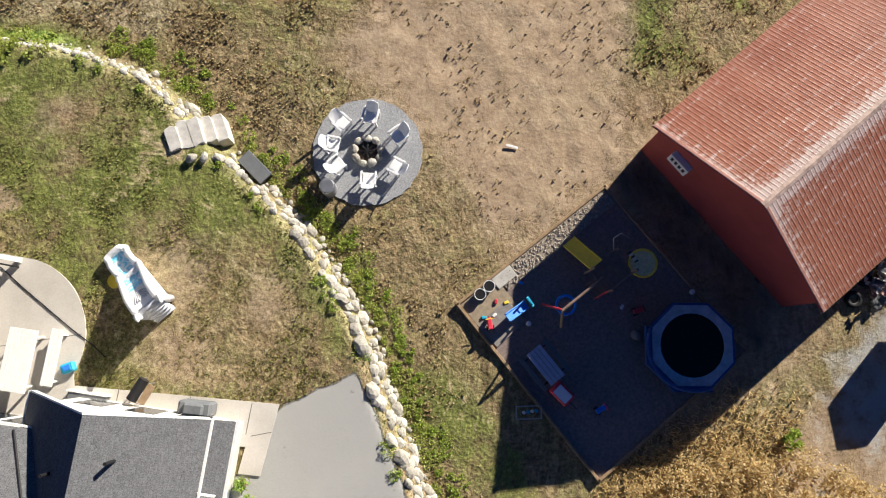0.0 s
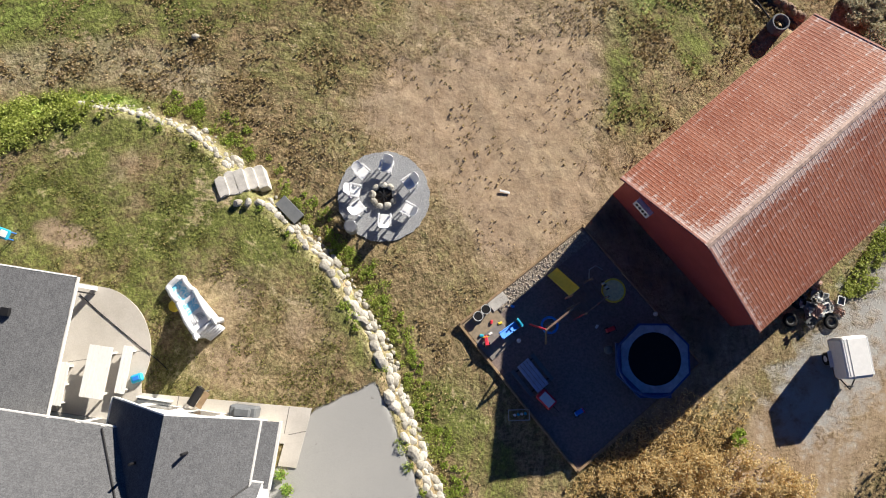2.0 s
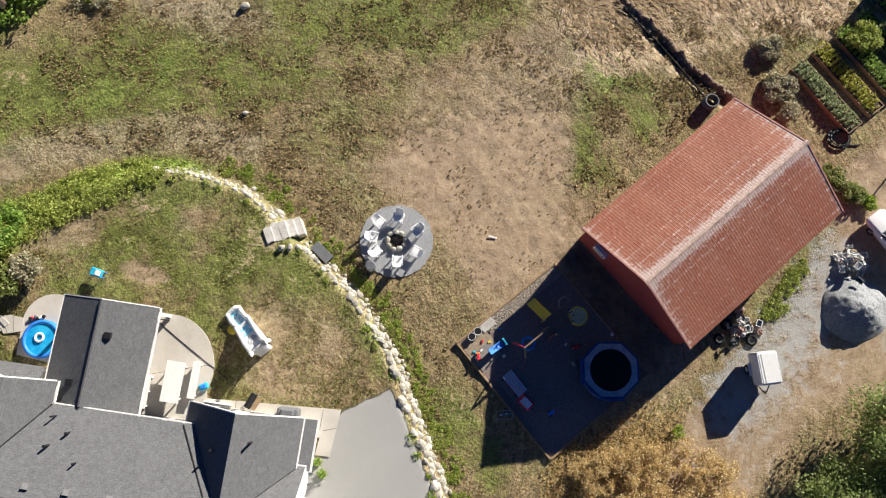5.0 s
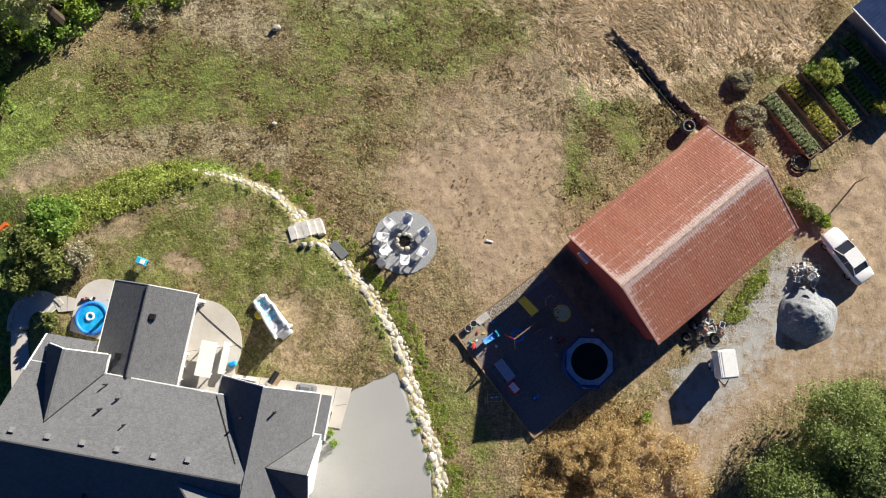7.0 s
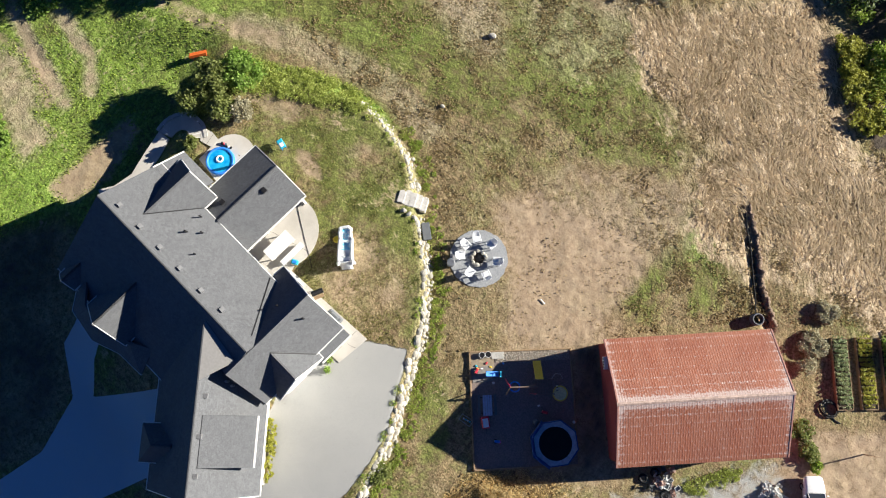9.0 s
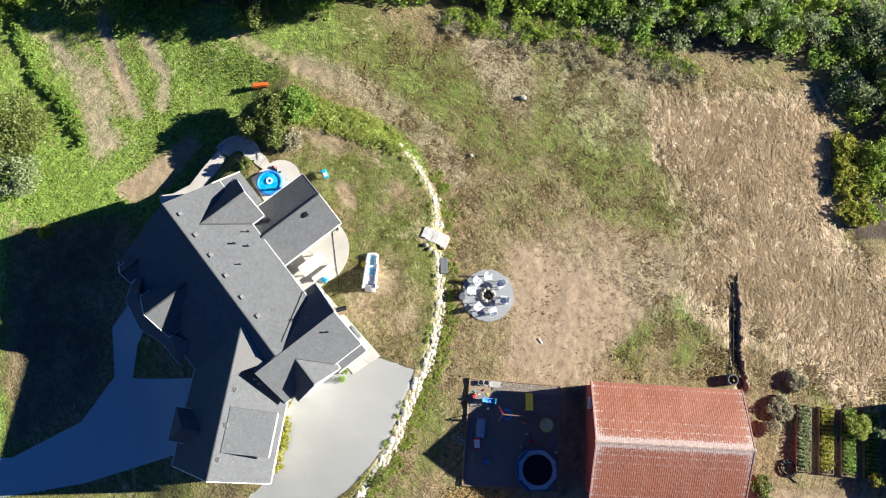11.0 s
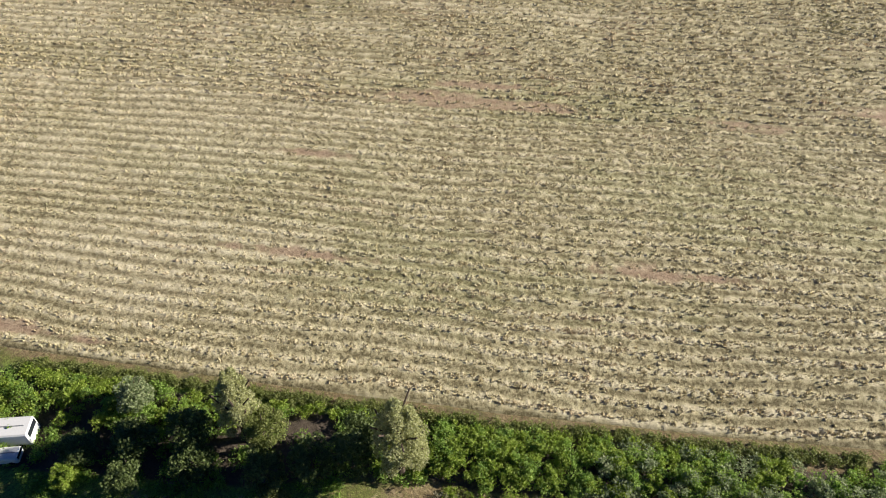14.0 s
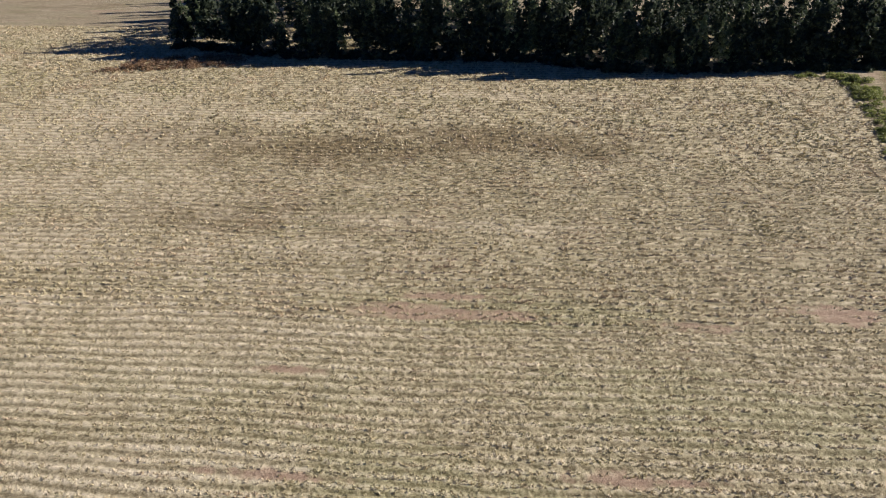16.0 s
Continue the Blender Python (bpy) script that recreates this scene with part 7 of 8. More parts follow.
tree("shrub", "dark green shrub at the end of the trail", -37.4, 12.8, 2.6, 1.9, L_OLIVE, 3600, 0.14, 0.2, 34, 18)
tree("shrub", "bright round bush by the ruts", -55.5, -1.0, 3.2, 1.7, L_BRIGHT, 3000, 0.14, 0.2, 30, 19)
tree("shrub", "small yellow-green bush on the lawn", -36.7, -15.3, 1.1, 0.8, L_YELLOW, 1100, 0.09, 0.1, 18, 20)
tree("shrub", "dark leafy shrub on the planted bank", -29.2, 7.0, 3.0, 1.8, L_OLIVE, 5200, 0.12, 0.1, 44, 21)
tree("shrub", "leafy shrub on the planted bank", -27.6, 9.0, 2.6, 1.8, L_GREEN, 4200, 0.12, 0.1, 40, 22)
tree("shrub", "leafy shrub on the planted bank", -29.4, 5.1, 2.4, 1.5, L_OLIVE, 3200, 0.12, 0.1, 34, 23)
# weeds built up into shrubs, added to cast the bank's shade over the stair
tree("shrub", "rough weedy growth made tall to shade the stair", -26.9, 5.6, 2.0, 1.2, L_OLIVE, 2600, 0.11, 0.05, 34, 49)
tree("shrub", "rough weedy growth made tall to shade the stair", -25.6, 6.3, 1.5, 1.0, L_DRYBUSH, 2000, 0.1, 0.05, 28, 50)
tree("shrub", "low clipped bush at the gravel edge", 0.2, -9.6, 0.7, 1.3, L_OLIVE, 3200, 0.08, 0.05, 34, 24)
tree("shrub", "leafy plant inside the curved stair", -27.3, 1.9, 0.8, 0.6, L_OLIVE, 1300, 0.1, 0.1, 24, 25)
tree("green_tree", "bright yellow-green tree at the yard edge", 26.2, -3.6, 4.6, 3.2, L_YARDTREE, 22000, 0.08, 0.3, 70, 28)
tree("green_tree", "broad mid-green tree at the yard edge", 22.8, -7.8, 3.8, 3.1, L_YARDTREE, 18000, 0.08, 0.3, 70, 29)
tree("green_tree", "dark green tree at the yard edge", 30.8, -3.6, 4.8, 3.0, L_DARKLEAF, 11000, 0.1, 0.3, 60, 30)
tree("green_tree", "dark green tree at the yard edge", 27.4, -8.4, 5.0, 3.2, L_DARKLEAF, 11000, 0.1, 0.3, 60, 44)
tree("shrub", "tall flowering bush over a raised bed", 27.5, 21.6, 1.5, 1.15, L_BANK, 3600, 0.075, 0.2, 34, 31)
tree("shrub", "pale bush in the garden", 29.2, 22.4, 1.3, 0.65, L_SILVER, 1500, 0.075, 0.2, 20, 32)
tree("shrub", "yellow-flowered bush by the shed", 31.4, 19.1, 1.2, 0.7, L_YELLOW, 1500, 0.075, 0.2, 20, 33)
tree("shrub", "dry grey-green bush beside the garden", 21.5, 21.2, 0.5, 1.05, L_DRYBUSH, 6500, 0.07, 0.05, 34, 45)
tree("shrub", "dry grey-green bush at the barn end", 21.9, 18.4, 0.5, 1.15, L_DRYBUSH, 7000, 0.07, 0.05, 34, 46)
tree("shrub", "low dry bush against the barn end", 22.4, 16.6, 0.7, 0.8, L_DRYBUSH, 1500, 0.07, 0.05, 24, 47)
tree("shrub", "weedy bush at the barn corner", 24.6, 12.2, 0.7, 0.95, L_OLIVE, 2200, 0.075, 0.05, 34, 34)
tree("shrub", "weedy bush at the barn corner", 25.9, 11.2, 0.6, 0.9, L_OLIVE, 2000, 0.075, 0.05, 30, 35)
tree("shrub", "weedy bush beside the parked car", 27.0, 10.6, 0.5, 0.6, L_BRIGHT, 1100, 0.075, 0.05, 20, 48)
tree("shrub", "low green clump in the bare ground", 14.0, -3.7, 0.4, 0.5, L_BRIGHT, 800, 0.06, 0.05, 18, 36)


def scatter(ring, n, keep=None):
    r = np.array(ring)
    out = np.zeros((0, 2))
    while len(out) < n:
        p = rng.uniform(r.min(0), r.max(0), (n * 2, 2))
        p = p[inside(p[:, 0], p[:, 1], ring)]
        if keep is not None:
            p = p[keep(p)]
        out = np.concatenate([out, p])
    return out[:n]


def bush_band(name, ring, count, lo, hi, rad, leaf, per, size, label, keep=None):
    """Many bushes grown together, leaf by leaf."""
    pts = scatter(ring, count, keep)
    deep = depth_in(pts[:, 0], pts[:, 1], ring)
    allp = []
    for k, (x, y) in enumerate(pts):
        hgt = min(rng.uniform(lo, hi), 0.65 + 0.6 * deep[k])
        r = rng.uniform(*rad)
        p = crown_points(per, hgt, r, 0.0, 14, int(rng.integers(1 << 30)))
        p = p + rng.normal(0, 0.07 * r, p.shape) * (1, 1, 0.6)
        allp.append(np.maximum(p, (-99, -99, 0.02)) + (x, y, ground_at(x, y)))
    me = quads_mesh(name, leaves(np.concatenate(allp), size), leaf)
    return tagged(new(name, me), label, "hedge", kind="stuff")


SHADED = [(-66, -2), (-57, 6.8), (-50, 14.0), (-43, 20.5), (-37.5, 25.0), (-31.5, 22.0), (-34, 16), (-39, 10.0), (-54.4, -3), (-62, -6)]
bush_band("hedge_shrubs", HEDGE, 300, 1.6, 3.4, (0.9, 1.8), L_GREEN, 400, 0.125, "dense dark green hedge between yard and hay field", lambda p: (p[:, 0] > -75) & ~inside(p[:, 0], p[:, 1], SHADED) & ~((p[:, 0] > 8) & (p[:, 1] < 50)))
bush_band("hedge_undergrowth", SHADED, 90, 0.5, 1.3, (0.9, 1.7), L_GREEN, 260, 0.13, "low dark undergrowth shaded by the tall trees", lambda p: p[:, 0] < -33)
bush_band("hedge_brambles", HEDGE, 260, 1.4, 2.7, (0.8, 1.5), L_BRIGHT, 400, 0.125, "bright green brambles along the hedge", lambda p: (p[:, 0] > -75) & (p[:, 0] < 2) & (away(p[:, 0], p[:, 1], FIELD_EDGE) < 8.5) & ~inside(p[:, 0], p[:, 1], SHADED))
bush_band("hedge_willows", HEDGE, 240, 1.8, 3.8, (0.9, 1.8), L_SILVER, 420, 0.125, "silvery willow bushes in the hedge", lambda p: (p[:, 0] > -14) & ~((p[:, 0] > 8) & (p[:, 1] < 46)))
bush_band("hedge_corner", [(5, 48), (11, 44), (15, 40), (19, 36.5), (25, 41), (35, 54), (22, 68), (8, 59)], 110, 0.9, 2.0, (1.0, 1.8), L_BRIGHT, 380, 0.125, "dense green bushes at the hedge corner")
FOOT = [(-27, 24.6), (-21, 28.2), (-14, 33.6), (-8, 36.4), (-3, 38.6), (-2, 36.4), (-7.5, 33.0), (-12, 29.8), (-16.5, 27.8), (-23, 24.2)]
bush_band("dead_brush", FOOT, 130, 0.12, 0.45, (0.35, 0.9), L_DRYBUSH, 150, 0.06, "grey dead brush along the hedge foot")
bush_band("foot_brambles", FOOT, 70, 0.2, 0.7, (0.4, 1.0), L_BRIGHT, 160, 0.075, "low bramble shoots along the hedge foot", lambda p: away(p[:, 0], p[:, 1], HEDGE, True) < 2.2)
bush_band("field_brambles", [(-75, 2.0), (-64, 9.4), (-53, 16.9), (-47, 20.6), (-39, 26.4), (-32, 31.2), (-25, 35.6), (-15, 43.2), (-4.6, 50.2), (8.5, 60.0), (8.2, 61.2), (-4.9, 51.4), (-15.2, 44.2), (-25.4, 36.6), (-32.2, 32.2), (-39.2, 27.4), (-47.5, 21.7), (-53.4, 17.9), (-65, 10.2), (-76, 2.8)], 420, 0.4, 1.5, (0.5, 1.1), L_OLIVE, 130, 0.1, "low scrub between the hedge and the hay")
bush_band("hedge_yellow", [(10.1, 41.6), (12.4, 38.8), (14.4, 36.9), (16.0, 35.4), (17.8, 36.8), (15.6, 39.4), (13.2, 42.4)], 60, 0.4, 0.9, (0.5, 1.0), L_YELLOW, 300, 0.1, "yellow-flowering weeds along the hedge foot")
bush_band("bank_plants", BANK, 380, 0.06, 0.22, (0.3, 0.7), L_BANK, 80, 0.065, "yellow-green ground cover on the planted bank")
bush_band("barn_weeds", [(19.6, 3.4), (20.3, 2.9), (21.4, 4.0), (23.0, 6.6), (22.6, 7.2), (21.0, 5.4)], 70, 0.05, 0.2, (0.2, 0.45), L_BANK, 60, 0.05, "low yellow-green weeds along the barn wall")
bush_band("hedge_east", [(16, -18), (20.5, -10), (26, -5.5), (34, -2), (60, 8), (70, -20), (30, -30)], 70, 1.6, 3.2, (1.2, 2.2), L_GREEN, 420, 0.13, "green thicket at the yard edge")

# weeds at the foot of the wall
def weed_strip(name, lo, hi, per, leaf, label):
    wp = []
    for a, b in zip(WALL_LINE[2:], WALL_LINE[3:]):
        d = Vector((b[0] - a[0], b[1] - a[1], 0))
        ln = d.length
        d.normalize()
        for _ in range(int(per * ln)):
            k = rng.random()
            o = rng.uniform(lo, hi)
            x, y = a[0] + (b[0] - a[0]) * k - d.y * o, a[1] + (b[1] - a[1]) * k + d.x * o
            if math.hypot(x + 10, y - 8.8) < 1.5:
                continue
            wp.append(crown_points(120, rng.uniform(0.04, 0.12), rng.uniform(0.15, 0.45), 0, 14, int(rng.integers(1 << 30))) + (x, y, ground_at(x, y)))
    tagged(new(name, quads_mesh(name, leaves(np.concatenate(wp), 0.038), leaf)), label, "weeds", kind="stuff")


weed_strip("wall_weeds", 0.6, 1.3, 4.0, L_BANK, "yellow-green weeds along the foot of the boulder wall")
weed_strip("wall_herbs", 0.7, 1.9, 4.0, L_BRIGHT, "leafy green weeds below the boulder wall")
weed_strip("wall_top_grass", -0.5, -0.2, 0.8, L_BRIGHT, "long grass along the top of the boulder wall")
gl = []
GRASS_LINE = [(-54.6, -3.3), (-52.0, -4.7), (-48.7, -5.9), (-46.2, -5.8), (-43.7, -6.0), (-40.9, -7.2)]
for a, b in zip(GRASS_LINE, GRASS_LINE[1:]):
    for _ in range(26):
        k = rng.random()
        x, y = a[0] + (b[0] - a[0]) * k + 0.25 * rng.normal(), a[1] + (b[1] - a[1]) * k + 0.25 * rng.normal()
        gl.append(crown_points(60, rng.uniform(0.3, 0.7), 0.4, 0, 8, int(rng.integers(1 << 30))) + (x, y, ground_at(x, y)))
tagged(new("tall_grass", quads_mesh("tall_grass", leaves(np.concatenate(gl), 0.09), L_GREEN)), "line of uncut tall grass across the side lawn", "grass", kind="stuff")
fb = []
for _ in range(26):
    k = rng.random()
    x, y = -8.55 + 2.5 * k + 0.2 * rng.normal(), -11.2 - 3.6 * k + 0.15 * rng.normal()
    fb.append(crown_points(60, 0.5, 0.3, 0, 6, int(rng.integers(1 << 30))) + (x, y, ground_at(x, y)))
tagged(new("flower_bed", quads_mesh("flower_bed", leaves(np.concatenate(fb), 0.09), L_YELLOW)), "strip of yellow flowers along the garage wall", "flower bed", kind="stuff")


# ---- grass and stubble ----
def blades(p, size, n_each, tall):
    """Small upright tufts: a few leaning leaf shapes at each place."""
    m = len(p)
    out = []
    for _ in range(n_each):
        a = rng.uniform(0, math.tau, m)
        lean = rng.uniform(0.3, 1.1, m)
        s = size * (0.5 + rng.random(m))
        t = tall * (0.5 + rng.random(m))
        dx, dy = np.cos(a), np.sin(a)
        o = p + np.stack([rng.normal(0, size * 0.5, m), rng.normal(0, size * 0.5, m), np.zeros(m)], 1)
        w = np.stack([-dy * s * 0.5, dx * s * 0.5, np.zeros(m)], 1)
        tip = o + np.stack([dx * t * lean, dy * t * lean, t], 1)
        out.append(np.stack([o - w, o + w, tip + w * 0.4, tip - w * 0.4], 1))
    return np.concatenate(out).reshape(-1, 3)


def height(x, y):
    return terrain(x, y)


def patchy(p):
    """Tufts gathered into drifts, with thin ground between."""
    k = np.array([noise.noise((a * 0.42, b * 0.42, 4.0)) + 0.6 * noise.noise((a * 1.3, b * 1.3, 9.0)) for a, b in p])
    return rng.random(len(p)) < soft(k, -0.35, 0.5)


def turf(name, ring, n, size, tall, leaf, label, keep=None, each=2):
    p = scatter(ring, n, keep)
    z = height(p[:, 0], p[:, 1]) - 0.01
    return tagged(new(name, quads_mesh(name, blades(np.column_stack([p, z]), size, each, tall), leaf)), label, "grass", kind="stuff")


NOGROW = [GRAVEL, [(0.6, 1.8), (6.8, 6.75), (12.4, -0.1), (6.2, -5.2)], YARD, DRIVE]


def open_land(p):
    x, y = p[:, 0], p[:, 1]
    ok = np.hypot(x + 3.2, y - 8.27) > 2.4
    for r in NOGROW:
        ok &= ~inside(x, y, r)
    return ok


YARD_ALL = [(-20, 14), (-30, 16), (-24, 26), (-10, 34), (4, 42), (12, 36), (30, 34), (30, 20), (18, 18), (8, 8.5), (0, 2), (3, -10), (0.5, -10), (-2, -1), (-8, 8), (-14, 13)]
turf("dry_grass_tufts", YARD_ALL, 40000, 0.075, 0.075, L_TUFT, "dry cut grass tufts on the yard", lambda p: open_land(p) & patchy(p) & (rng.random(len(p)) > 0.9 * soft(-np.hypot(p[:, 0] - 1.5, (p[:, 1] - 12) / 1.25), -10, -5)))
turf("lawn_tufts", TERRACE, 24000, 0.05, 0.05, leaf_shade("lawn_tufts_shade", (0.10, 0.11, 0.02), (0.21, 0.21, 0.05), (0.40, 0.34, 0.14), 0.4), "short patchy lawn grass on the terrace", lambda p: open_land(p) & patchy(p))
turf("green_tufts", [(-31, 12), (-38, 10), (-56, -4), (-46, -20), (-36, -14), (-31, -2), (-33, 4), (-33, 10)], 8000, 0.07, 0.09, L_BRIGHT, "long green grass on the side lawn", lambda p: (depth_in(p[:, 0], p[:, 1], PALE) < 0) & (away(p[:, 0], p[:, 1], RUTS_B) > 0.6) & (away(p[:, 0], p[:, 1], RUTS_C) > 0.7) & (depth_in(p[:, 0], p[:, 1], SIDE_DIRT) < 0.2))
turf("weed_spots", [(-3.9, 16.4), (2.5, 23.9), (8.5, 22.4), (5.8, 16.2), (0.3, 13.9)], 420, 0.075, 0.03, L_WEED, "small dark weeds dotted over bare ground", None, 4)


def flat_stalks(n):
    """Long dry stalks lying in one direction over the rough corner."""
    p = scatter(WHEAT, n, lambda q: rng.random(len(q)) < soft(depth_in(q[:, 0], q[:, 1], WHEAT), -0.5, 2.5))
    x, y = p[:, 0], p[:, 1]
    turn = math.atan2(0.73, -0.68) + 2.4 * (fbm(x * 0.5, y * 0.5, 41) - 0.5) + rng.normal(0, 0.4, n)
    ln, w = rng.uniform(0.12, 0.34, n), rng.uniform(0.02, 0.05, n)
    c = np.stack([x, y, height(x, y) + 0.03 + 0.05 * rng.random(n)], 1)
    e = np.stack([np.cos(turn) * ln, np.sin(turn) * ln, rng.uniform(-0.02, 0.04, n)], 1)
    s = np.stack([-np.sin(turn) * w, np.cos(turn) * w, np.zeros(n)], 1)
    tagged(new("dry_stalks", quads_mesh("dry_stalks", np.stack([c - e - s, c - e + s, c + e + s * 0.4, c + e - s * 0.4], 1).reshape(-1, 3), L_STRAW)), "flattened dry stalks in a rough corner", "grass", kind="stuff")


flat_stalks(15000)
GOLD_RING = [(6.4, -6.4), (8.6, -4.6), (11.2, -3.6), (14.2, -3.9), (17.0, -5.2), (18.4, -8.2), (16.0, -12.0), (11, -15), (6.0, -12.5), (5.2, -8.5)]
bush_band("ochre_scrub", GOLD_RING, 120, 0.9, 2.1, (0.5, 1.0), L_GOLD, 420, 0.062, "wide thicket of dry ochre seed heads beside the play area", lambda p: depth_in(p[:, 0], p[:, 1], GOLD_RING) > 0.5)
turf("gold_weeds", [(5.6, -6.0), (9.2, -2.6), (12.3, -0.4), (15.5, -1.6), (18.4, -5.5), (18.5, -10.5), (11, -15), (5.2, -11.5)], 9000, 0.04, 0.16, L_GOLD, "dry golden weeds by the play area", lambda p: open_land(p) & (rng.random(len(p)) < soft(depth_in(p[:, 0], p[:, 1], GOLD_RING), -3.0, 1.0)), 3)





def hay_shade():
    s = Shade("cut_hay_field", 0.9)
    crest, soil, dark = s.attr("hay_a")
    pale, green, row = s.attr("hay_b")
    n = s.noise(2.2, 4, 0.68)
    f = s.noise(9.0, 5, 0.85)
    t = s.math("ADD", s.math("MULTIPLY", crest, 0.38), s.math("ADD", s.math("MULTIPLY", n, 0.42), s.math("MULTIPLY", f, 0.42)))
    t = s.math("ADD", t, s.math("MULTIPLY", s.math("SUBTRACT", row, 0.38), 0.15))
    # dark low end: thatch and soil, and painted shade in gaps between the clumps
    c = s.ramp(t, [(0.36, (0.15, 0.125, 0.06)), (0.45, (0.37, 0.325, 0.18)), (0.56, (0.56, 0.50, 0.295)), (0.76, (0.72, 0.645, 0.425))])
    c = s.mix(s.map(green, 0.0, 1.0, 0, 0.4), c, s.ramp(t, [(0.32, (0.16, 0.16, 0.06)), (0.52, (0.36, 0.36, 0.165)), (0.75, (0.58, 0.56, 0.31))]))
    c = s.mix(s.map(dark, 0.0, 1.0, 0, 0.85), c, s.ramp(t, [(0.32, (0.085, 0.062, 0.026)), (0.52, (0.20, 0.155, 0.068)), (0.75, (0.36, 0.295, 0.15))]))
    c = s.mix(s.map(pale, 0.0, 1.0, 0, 0.7), c, s.ramp(t, [(0.34, (0.22, 0.185, 0.10)), (0.50, (0.57, 0.50, 0.31)), (0.75, (0.77, 0.695, 0.48))]))
    c = s.mix(s.map(s.math("SUBTRACT", soil, s.math("MULTIPLY", crest, 0.5)), 0.05, 0.85, 0, 0.75), c, s.ramp(n, [(0.3, (0.35, 0.235, 0.15)), (0.7, (0.53, 0.39, 0.27))]))
    s.colour(c)
    s.bump(s.math("ADD", f, n), 1.0, 0.13)
    return s.m


def row_place(x, y):
    """Distance across the hay rows and along them: they follow the hedge, then straighten."""
    th = radians(36)
    d = -(x + 39.0) * math.sin(th) + (y - 28.0) * math.cos(th)
    a = (x + 39.0) * math.cos(th) + (y - 28.0) * math.sin(th)
    edge = away(x, y, FIELD_EDGE) * np.where(inside(x, y, FIELD_EDGE + [(400, 900), (-900, 900), (-900, -138)]), 1, -1)
    k = soft(edge, 4.0, 45.0)
    rho = edge * (1 - k) + (d + 1.0) * k
    return a, d, edge, rho


def row_ridge(a, rho):
    """Height of the combed rows, from 0 between them to about 1 on their crests."""
    drift = 1.5 * (fbm(a * 0.03, rho * 0.03, 11, 3) - 0.5) + 0.3 * (fbm(a * 0.14, rho * 0.2, 12, 3) - 0.5)
    r = (rho + drift * 2.0) / 2.45
    return (0.5 + 0.5 * np.cos(r * math.tau)) ** 1.3 * (0.35 + 0.95 * fbm(a * 0.06, np.round(r) * 3.7, 13, 4))


HAY_SOIL = [(-81, 5.0, 7, 1.2), (-72, 10.2, 5, 0.9), (-26, 68.5, 8.0, 1.6), (-18, 74.3, 6.0, 1.2), (-77, 81, 10.0, 2.2), (-66, 88.5, 9.0, 1.6), (-82, 54.5, 5.5, 1.5), (-62, 40, 9, 1.2), (-30, 112, 9, 2.0), (-74, 90, 7, 1.6), (-12, 132, 10, 2.5)]
HAY_DARK = [(-150, 128, 48, 13), (-115, 165, 45, 12), (-195, 105, 30, 12), (-138, 84, 30, 8)]
HAY_PALE = [(-100, 45, 24, 12), (-75, 22, 16, 9), (-235, 76, 60, 14), (-190, 60, 60, 16), (-165, 46, 50, 10), (-115, 26, 30, 8), (-204, 84, 30, 8), (-96, 58, 22, 6), (-130, 40, 30, 8), (-86, 22, 16, 7), (-112, 84, 26, 5), (-70, 36, 14, 4), (-158, 82, 26, 4), (-150, 50, 45, 7), (-120, 62, 30, 3), (-235, 105, 40, 18), (-200, 130, 40, 5), (-150, 195, 60, 4), (-100, 110, 60, 3), (-100, 30, 16, 5)]
HAY_GREEN = [(-50, 47, 30, 9), (-95, 40, 30, 9), (-20, 92, 30, 9), (-60, 95, 30, 6), (-33, 77, 9, 1.4), (-48, 72, 8, 1.2)]


def patches(x, y, spots):
    """Soft oval patches lying along the rows."""
    th = radians(34)
    out = np.zeros(x.shape)
    wob = 1.8 * (fbm(x * 0.12, y * 0.12, 77) - 0.5) + 1.4 * (fbm(x * 0.7, y * 0.7, 78) - 0.5)
    for cx, cy, ra, rb in spots:
        u = ((x - cx) * math.cos(th) + (y - cy) * math.sin(th)) / ra
        v = (-(x - cx) * math.sin(th) + (y - cy) * math.cos(th)) / rb
        out = np.maximum(out, soft(-np.hypot(u, v) + wob, -1.5, -0.3))
    return out


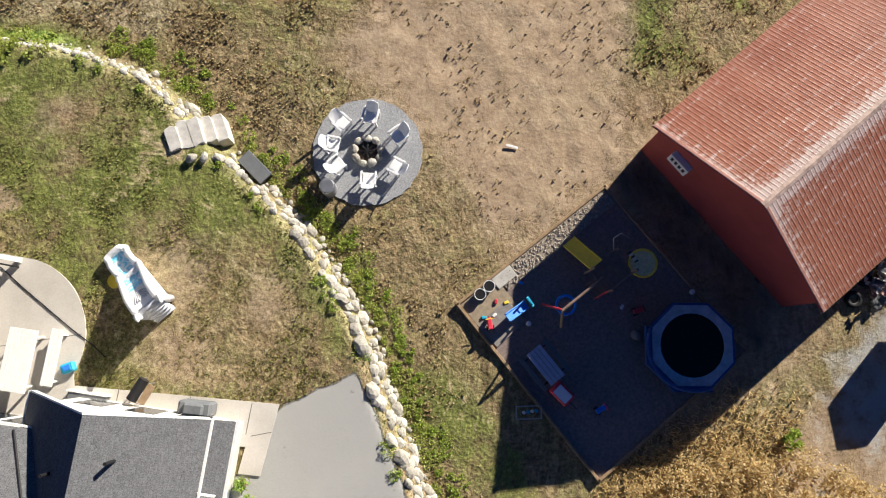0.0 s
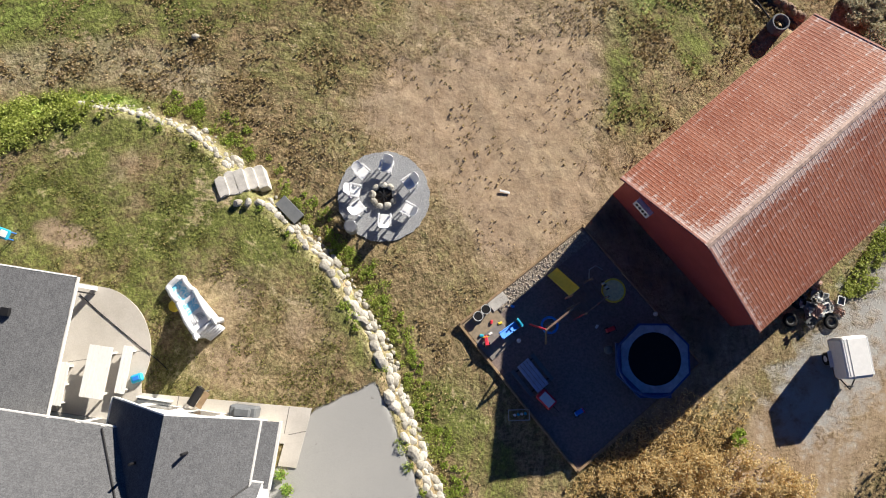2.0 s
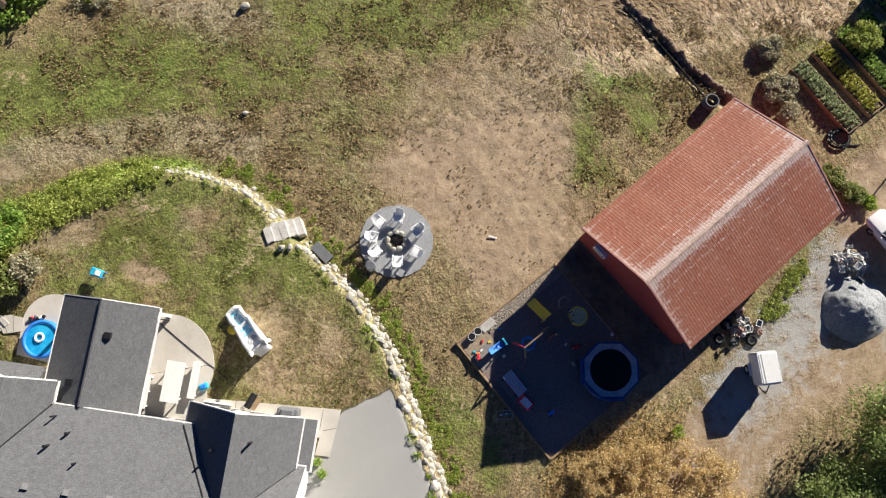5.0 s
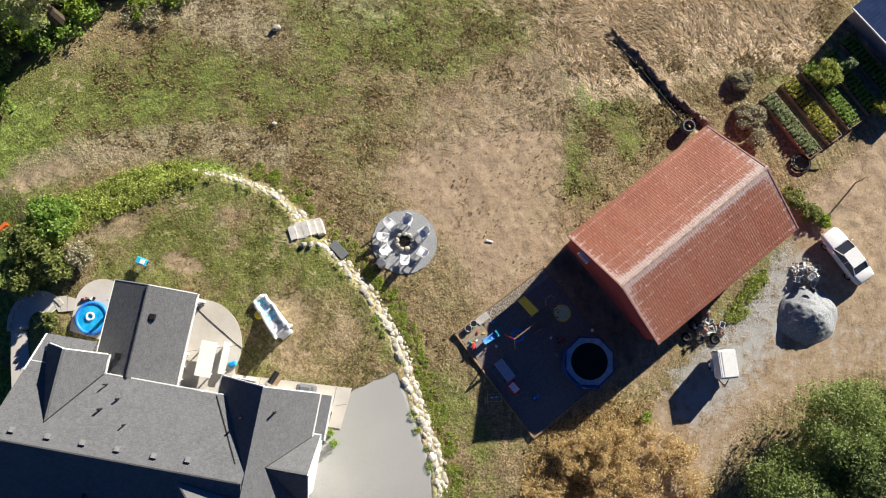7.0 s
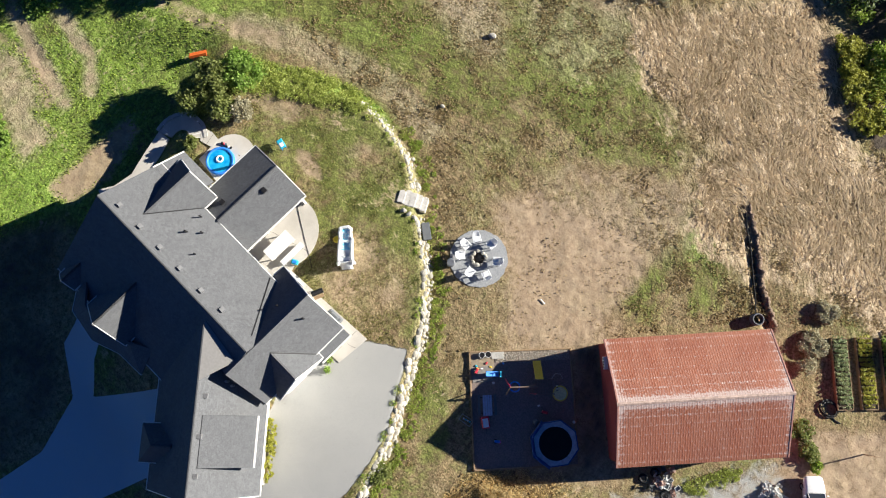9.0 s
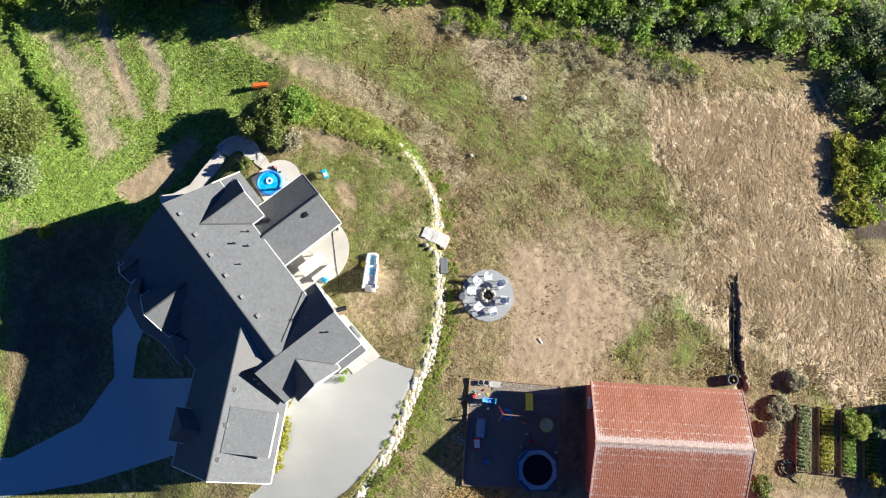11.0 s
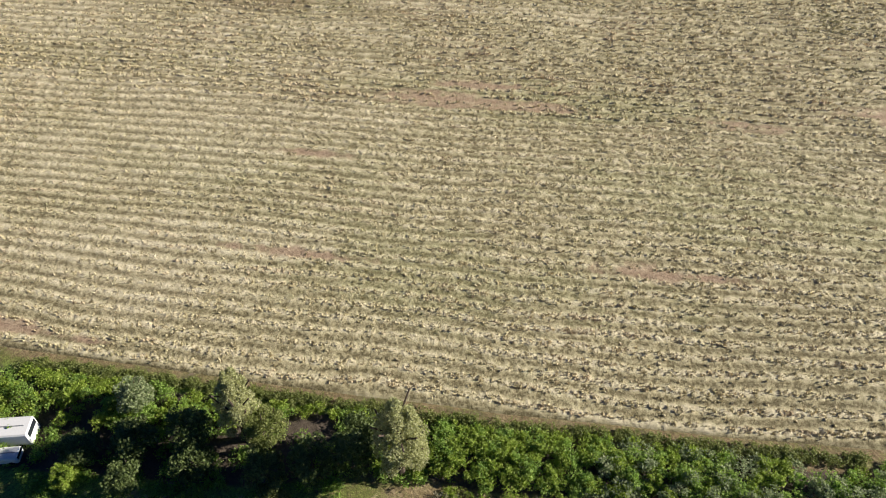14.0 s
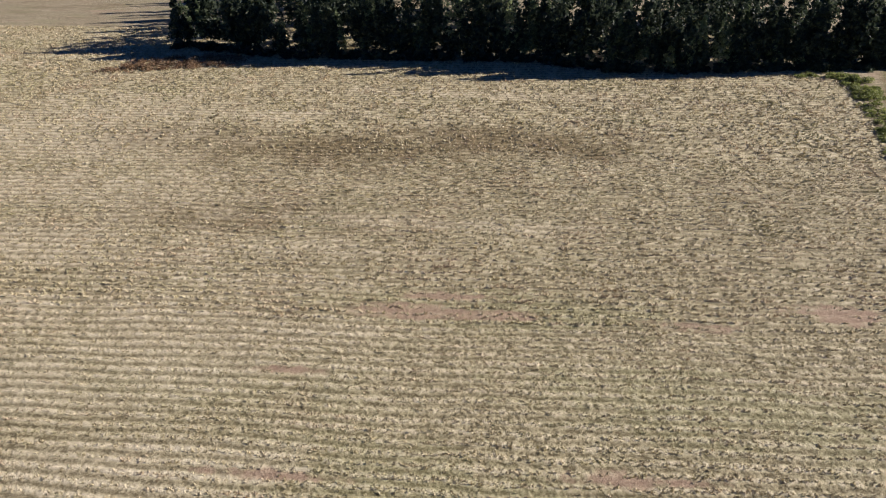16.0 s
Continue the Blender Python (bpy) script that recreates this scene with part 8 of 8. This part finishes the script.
def hay_block(name, a0, a1, da, d0, d1, dd, label, mat):
    """One stretch of the mown field: combed, clumpy rows with stubble between."""
    th = radians(36)
    A, D = np.meshgrid(np.arange(a0, a1 + da, da), np.arange(d0, d1 + dd, dd))
    x = -39.0 + A * math.cos(th) - D * math.sin(th)
    y = 28.0 + A * math.sin(th) + D * math.cos(th)
    a, d, edge, rho = row_place(x, y)
    far = 1 + np.maximum(0, d) / 170.0
    ridge = row_ridge(a, rho)
    lean = 0.12 * rho + 2.6 * fbm(a * 0.2, rho * 0.3, 16, 2)
    tuft = fbm((a + lean) * 2.1 / far + 0.9 * rho / far, rho * 2.0 / far, 14, 4)
    tuft = soft(tuft, 0.34, 0.78)
    rag = fbm(a * 4.2 / far, rho * 3.4 / far, 15, 2) - 0.5
    rows_on = soft(fbm(x * 0.02, y * 0.02, 18, 3), 0.25, 0.6)
    soil = patches(x, y, HAY_SOIL)
    h = tuft * (0.03 + 0.09 * ridge * (0.6 + 0.4 * rows_on) + 0.02 * (1 - rows_on)) + 0.055 * ridge + 0.06 * rag
    h = h * (0.6 + 0.4 * far) * (1 - 0.5 * soil)
    keep = soft(edge, 0.3, 1.2)
    meadow = soft(depth_in(x, y, [(-46, 312), (-24, 252), (0, 190), (200, 190), (200, 600), (20, 500)]), -6, -2)
    keep = keep * (1 - meadow)
    z = 0.29 + h * keep - 0.5 * (1 - keep)
    ny, nx = x.shape
    i = np.arange(ny * nx, dtype=np.int32).reshape(ny, nx)
    q = np.stack([i[:-1, :-1], i[:-1, 1:], i[1:, 1:], i[1:, :-1]], -1).reshape(-1, 4)
    q = q[(keep.reshape(-1)[q] > 0.01).any(1)].reshape(-1)
    me = bpy.data.meshes.new(name)
    me.vertices.add(nx * ny)
    me.vertices.foreach_set("co", np.stack([x, y, z], -1).astype(np.float32).ravel())
    me.loops.add(len(q))
    me.loops.foreach_set("vertex_index", q)
    me.polygons.add(len(q) // 4)
    me.polygons.foreach_set("loop_start", np.arange(0, len(q), 4, dtype=np.int32))
    me.update(calc_edges=True)
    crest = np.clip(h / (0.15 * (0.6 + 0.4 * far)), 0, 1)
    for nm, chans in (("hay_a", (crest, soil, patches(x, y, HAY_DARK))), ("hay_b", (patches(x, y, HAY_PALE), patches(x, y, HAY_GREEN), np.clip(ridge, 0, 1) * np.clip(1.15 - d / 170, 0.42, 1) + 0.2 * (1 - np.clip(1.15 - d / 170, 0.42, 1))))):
        at = me.attributes.new(nm, "FLOAT_COLOR", "POINT")
        v = np.ones((nx * ny, 4), np.float32)
        for k, c in enumerate(chans):
            v[:, k] = c.reshape(-1)
        at.data.foreach_set("color", v.ravel())
    me.materials.append(mat)
    me.shade_smooth()
    return tagged(new(name, me), label, "hay", kind="stuff")


def hay_tufts(name, n, a0, a1, d0, d1, size, tall, label):
    """Loose tufts of cut hay standing on the rows, some scattered between them."""
    th = radians(36)
    a, d = rng.uniform(a0, a1, n), rng.uniform(d0, d1, n)
    x = -39.0 + a * math.cos(th) - d * math.sin(th)
    y = 28.0 + a * math.sin(th) + d * math.cos(th)
    a, d, edge, rho = row_place(x, y)
    thick = soft(fbm(x * 0.05, y * 0.05, 91, 3), 0.3, 0.62)
    ok = (edge > 1.4) & (rng.random(n) < (0.02 + 0.04 * thick + (0.7 + 0.3 * thick) * soft(row_ridge(a, rho), 0.46, 0.66)) * (1 - 0.8 * patches(x, y, HAY_SOIL)) * (1 - 0.5 * patches(x, y, HAY_PALE)))
    ok &= ~inside(x, y, [(-52, 312), (-30, 252), (-6, 186), (200, 186), (200, 600), (20, 500)])
    p = np.column_stack([x[ok], y[ok], np.full(ok.sum(), 0.30)])
    tagged(new(name, quads_mesh(name, blades(p, size, 4, tall), L_HAY)), label, "hay", kind="stuff")


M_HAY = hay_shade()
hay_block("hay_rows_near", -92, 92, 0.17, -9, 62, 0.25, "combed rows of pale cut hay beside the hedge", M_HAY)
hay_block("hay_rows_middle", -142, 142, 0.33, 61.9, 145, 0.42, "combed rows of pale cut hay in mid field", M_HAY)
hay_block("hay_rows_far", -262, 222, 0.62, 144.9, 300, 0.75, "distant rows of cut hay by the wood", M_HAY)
hay_tufts("hay_tufts_near", 105000, -92, 92, -9, 62, 0.20, 0.20, "loose tufts of pale hay on the rows beside the hedge")
hay_tufts("hay_tufts_middle", 120000, -142, 142, 62, 145, 0.28, 0.30, "loose tufts of pale hay on the rows in mid field")
hay_tufts("hay_tufts_far", 130000, -262, 222, 145, 300, 0.44, 0.42, "loose tufts of pale hay on the distant rows")


# ---- far wood ----
def edge_line(line, n):
    p = np.array(line, float)
    k = rng.uniform(0, len(p) - 1.001, n)
    i = k.astype(int)
    f = (k - i)[:, None]
    return p[i] * (1 - f) + p[i + 1] * f + np.column_stack([rng.uniform(-3, 1, n), rng.uniform(1, 7, n)])


def far_wood():
    ring = [(-292, 168), (-236, 190), (-197, 217), (-160, 244), (-116, 256), (-75, 292), (-50, 316), (-15, 352), (-40, 420), (-200, 330), (-380, 330), (-335, 240)]
    pts = np.concatenate([scatter(ring, 270), edge_line(ring[0:8], 260)])
    # leaf colours imitate shaded mass and foot, and sunlit trees at the edge
    dark, mid, lit = [], [], []
    for k, (x, y) in enumerate(pts):
        h = rng.uniform(22, 38) if k < 270 else rng.uniform(9, 34)
        p = crown_points(420 if k < 270 else 640, h, rng.uniform(4.5, 6.5) if k < 270 else rng.uniform(2.8, 5.6), 0.0, 46, int(rng.integers(1 << 30)))
        p[:, :2] *= np.clip(1.2 - p[:, 2:3] / h * 0.9, 0.2, 1)
        u = rng.random()
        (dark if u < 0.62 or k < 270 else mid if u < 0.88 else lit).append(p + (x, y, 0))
    for x, y in edge_line(ring[0:8], 240):
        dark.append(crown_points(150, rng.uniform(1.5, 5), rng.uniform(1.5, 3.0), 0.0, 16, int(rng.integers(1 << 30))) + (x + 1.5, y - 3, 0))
    for nm, group, leaf, label in (("far_wood", dark, L_DARK, "mixed wood along the far field edge, leaf colour darkened for deep shade"), ("far_alders", mid, L_MIDWOOD, "mid-green trees at the edge of the wood"), ("far_birches", lit, L_SILVER, "trees in paler leaf colour for the sunlit parts of the wood")):
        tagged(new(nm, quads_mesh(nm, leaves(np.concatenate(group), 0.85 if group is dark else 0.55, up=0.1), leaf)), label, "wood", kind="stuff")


far_wood()
bush_band("far_scrub", [(-281, 121), (-262, 148), (-244, 165), (-250, 178), (-268, 172), (-283, 145)], 120, 0.8, 2.6, (1.4, 2.8), L_RUST, 90, 0.32, "rust-brown scrub at the corner of the wood")
bush_band("far_hedge", [(-66, 290), (-50, 298), (-30, 256), (-14, 206), (-10, 208), (-25, 258), (-42, 308), (-60, 300)], 110, 1.4, 3.0, (1.4, 2.6), L_OLIVE, 170, 0.3, "leafy hedge closing the far field corner")
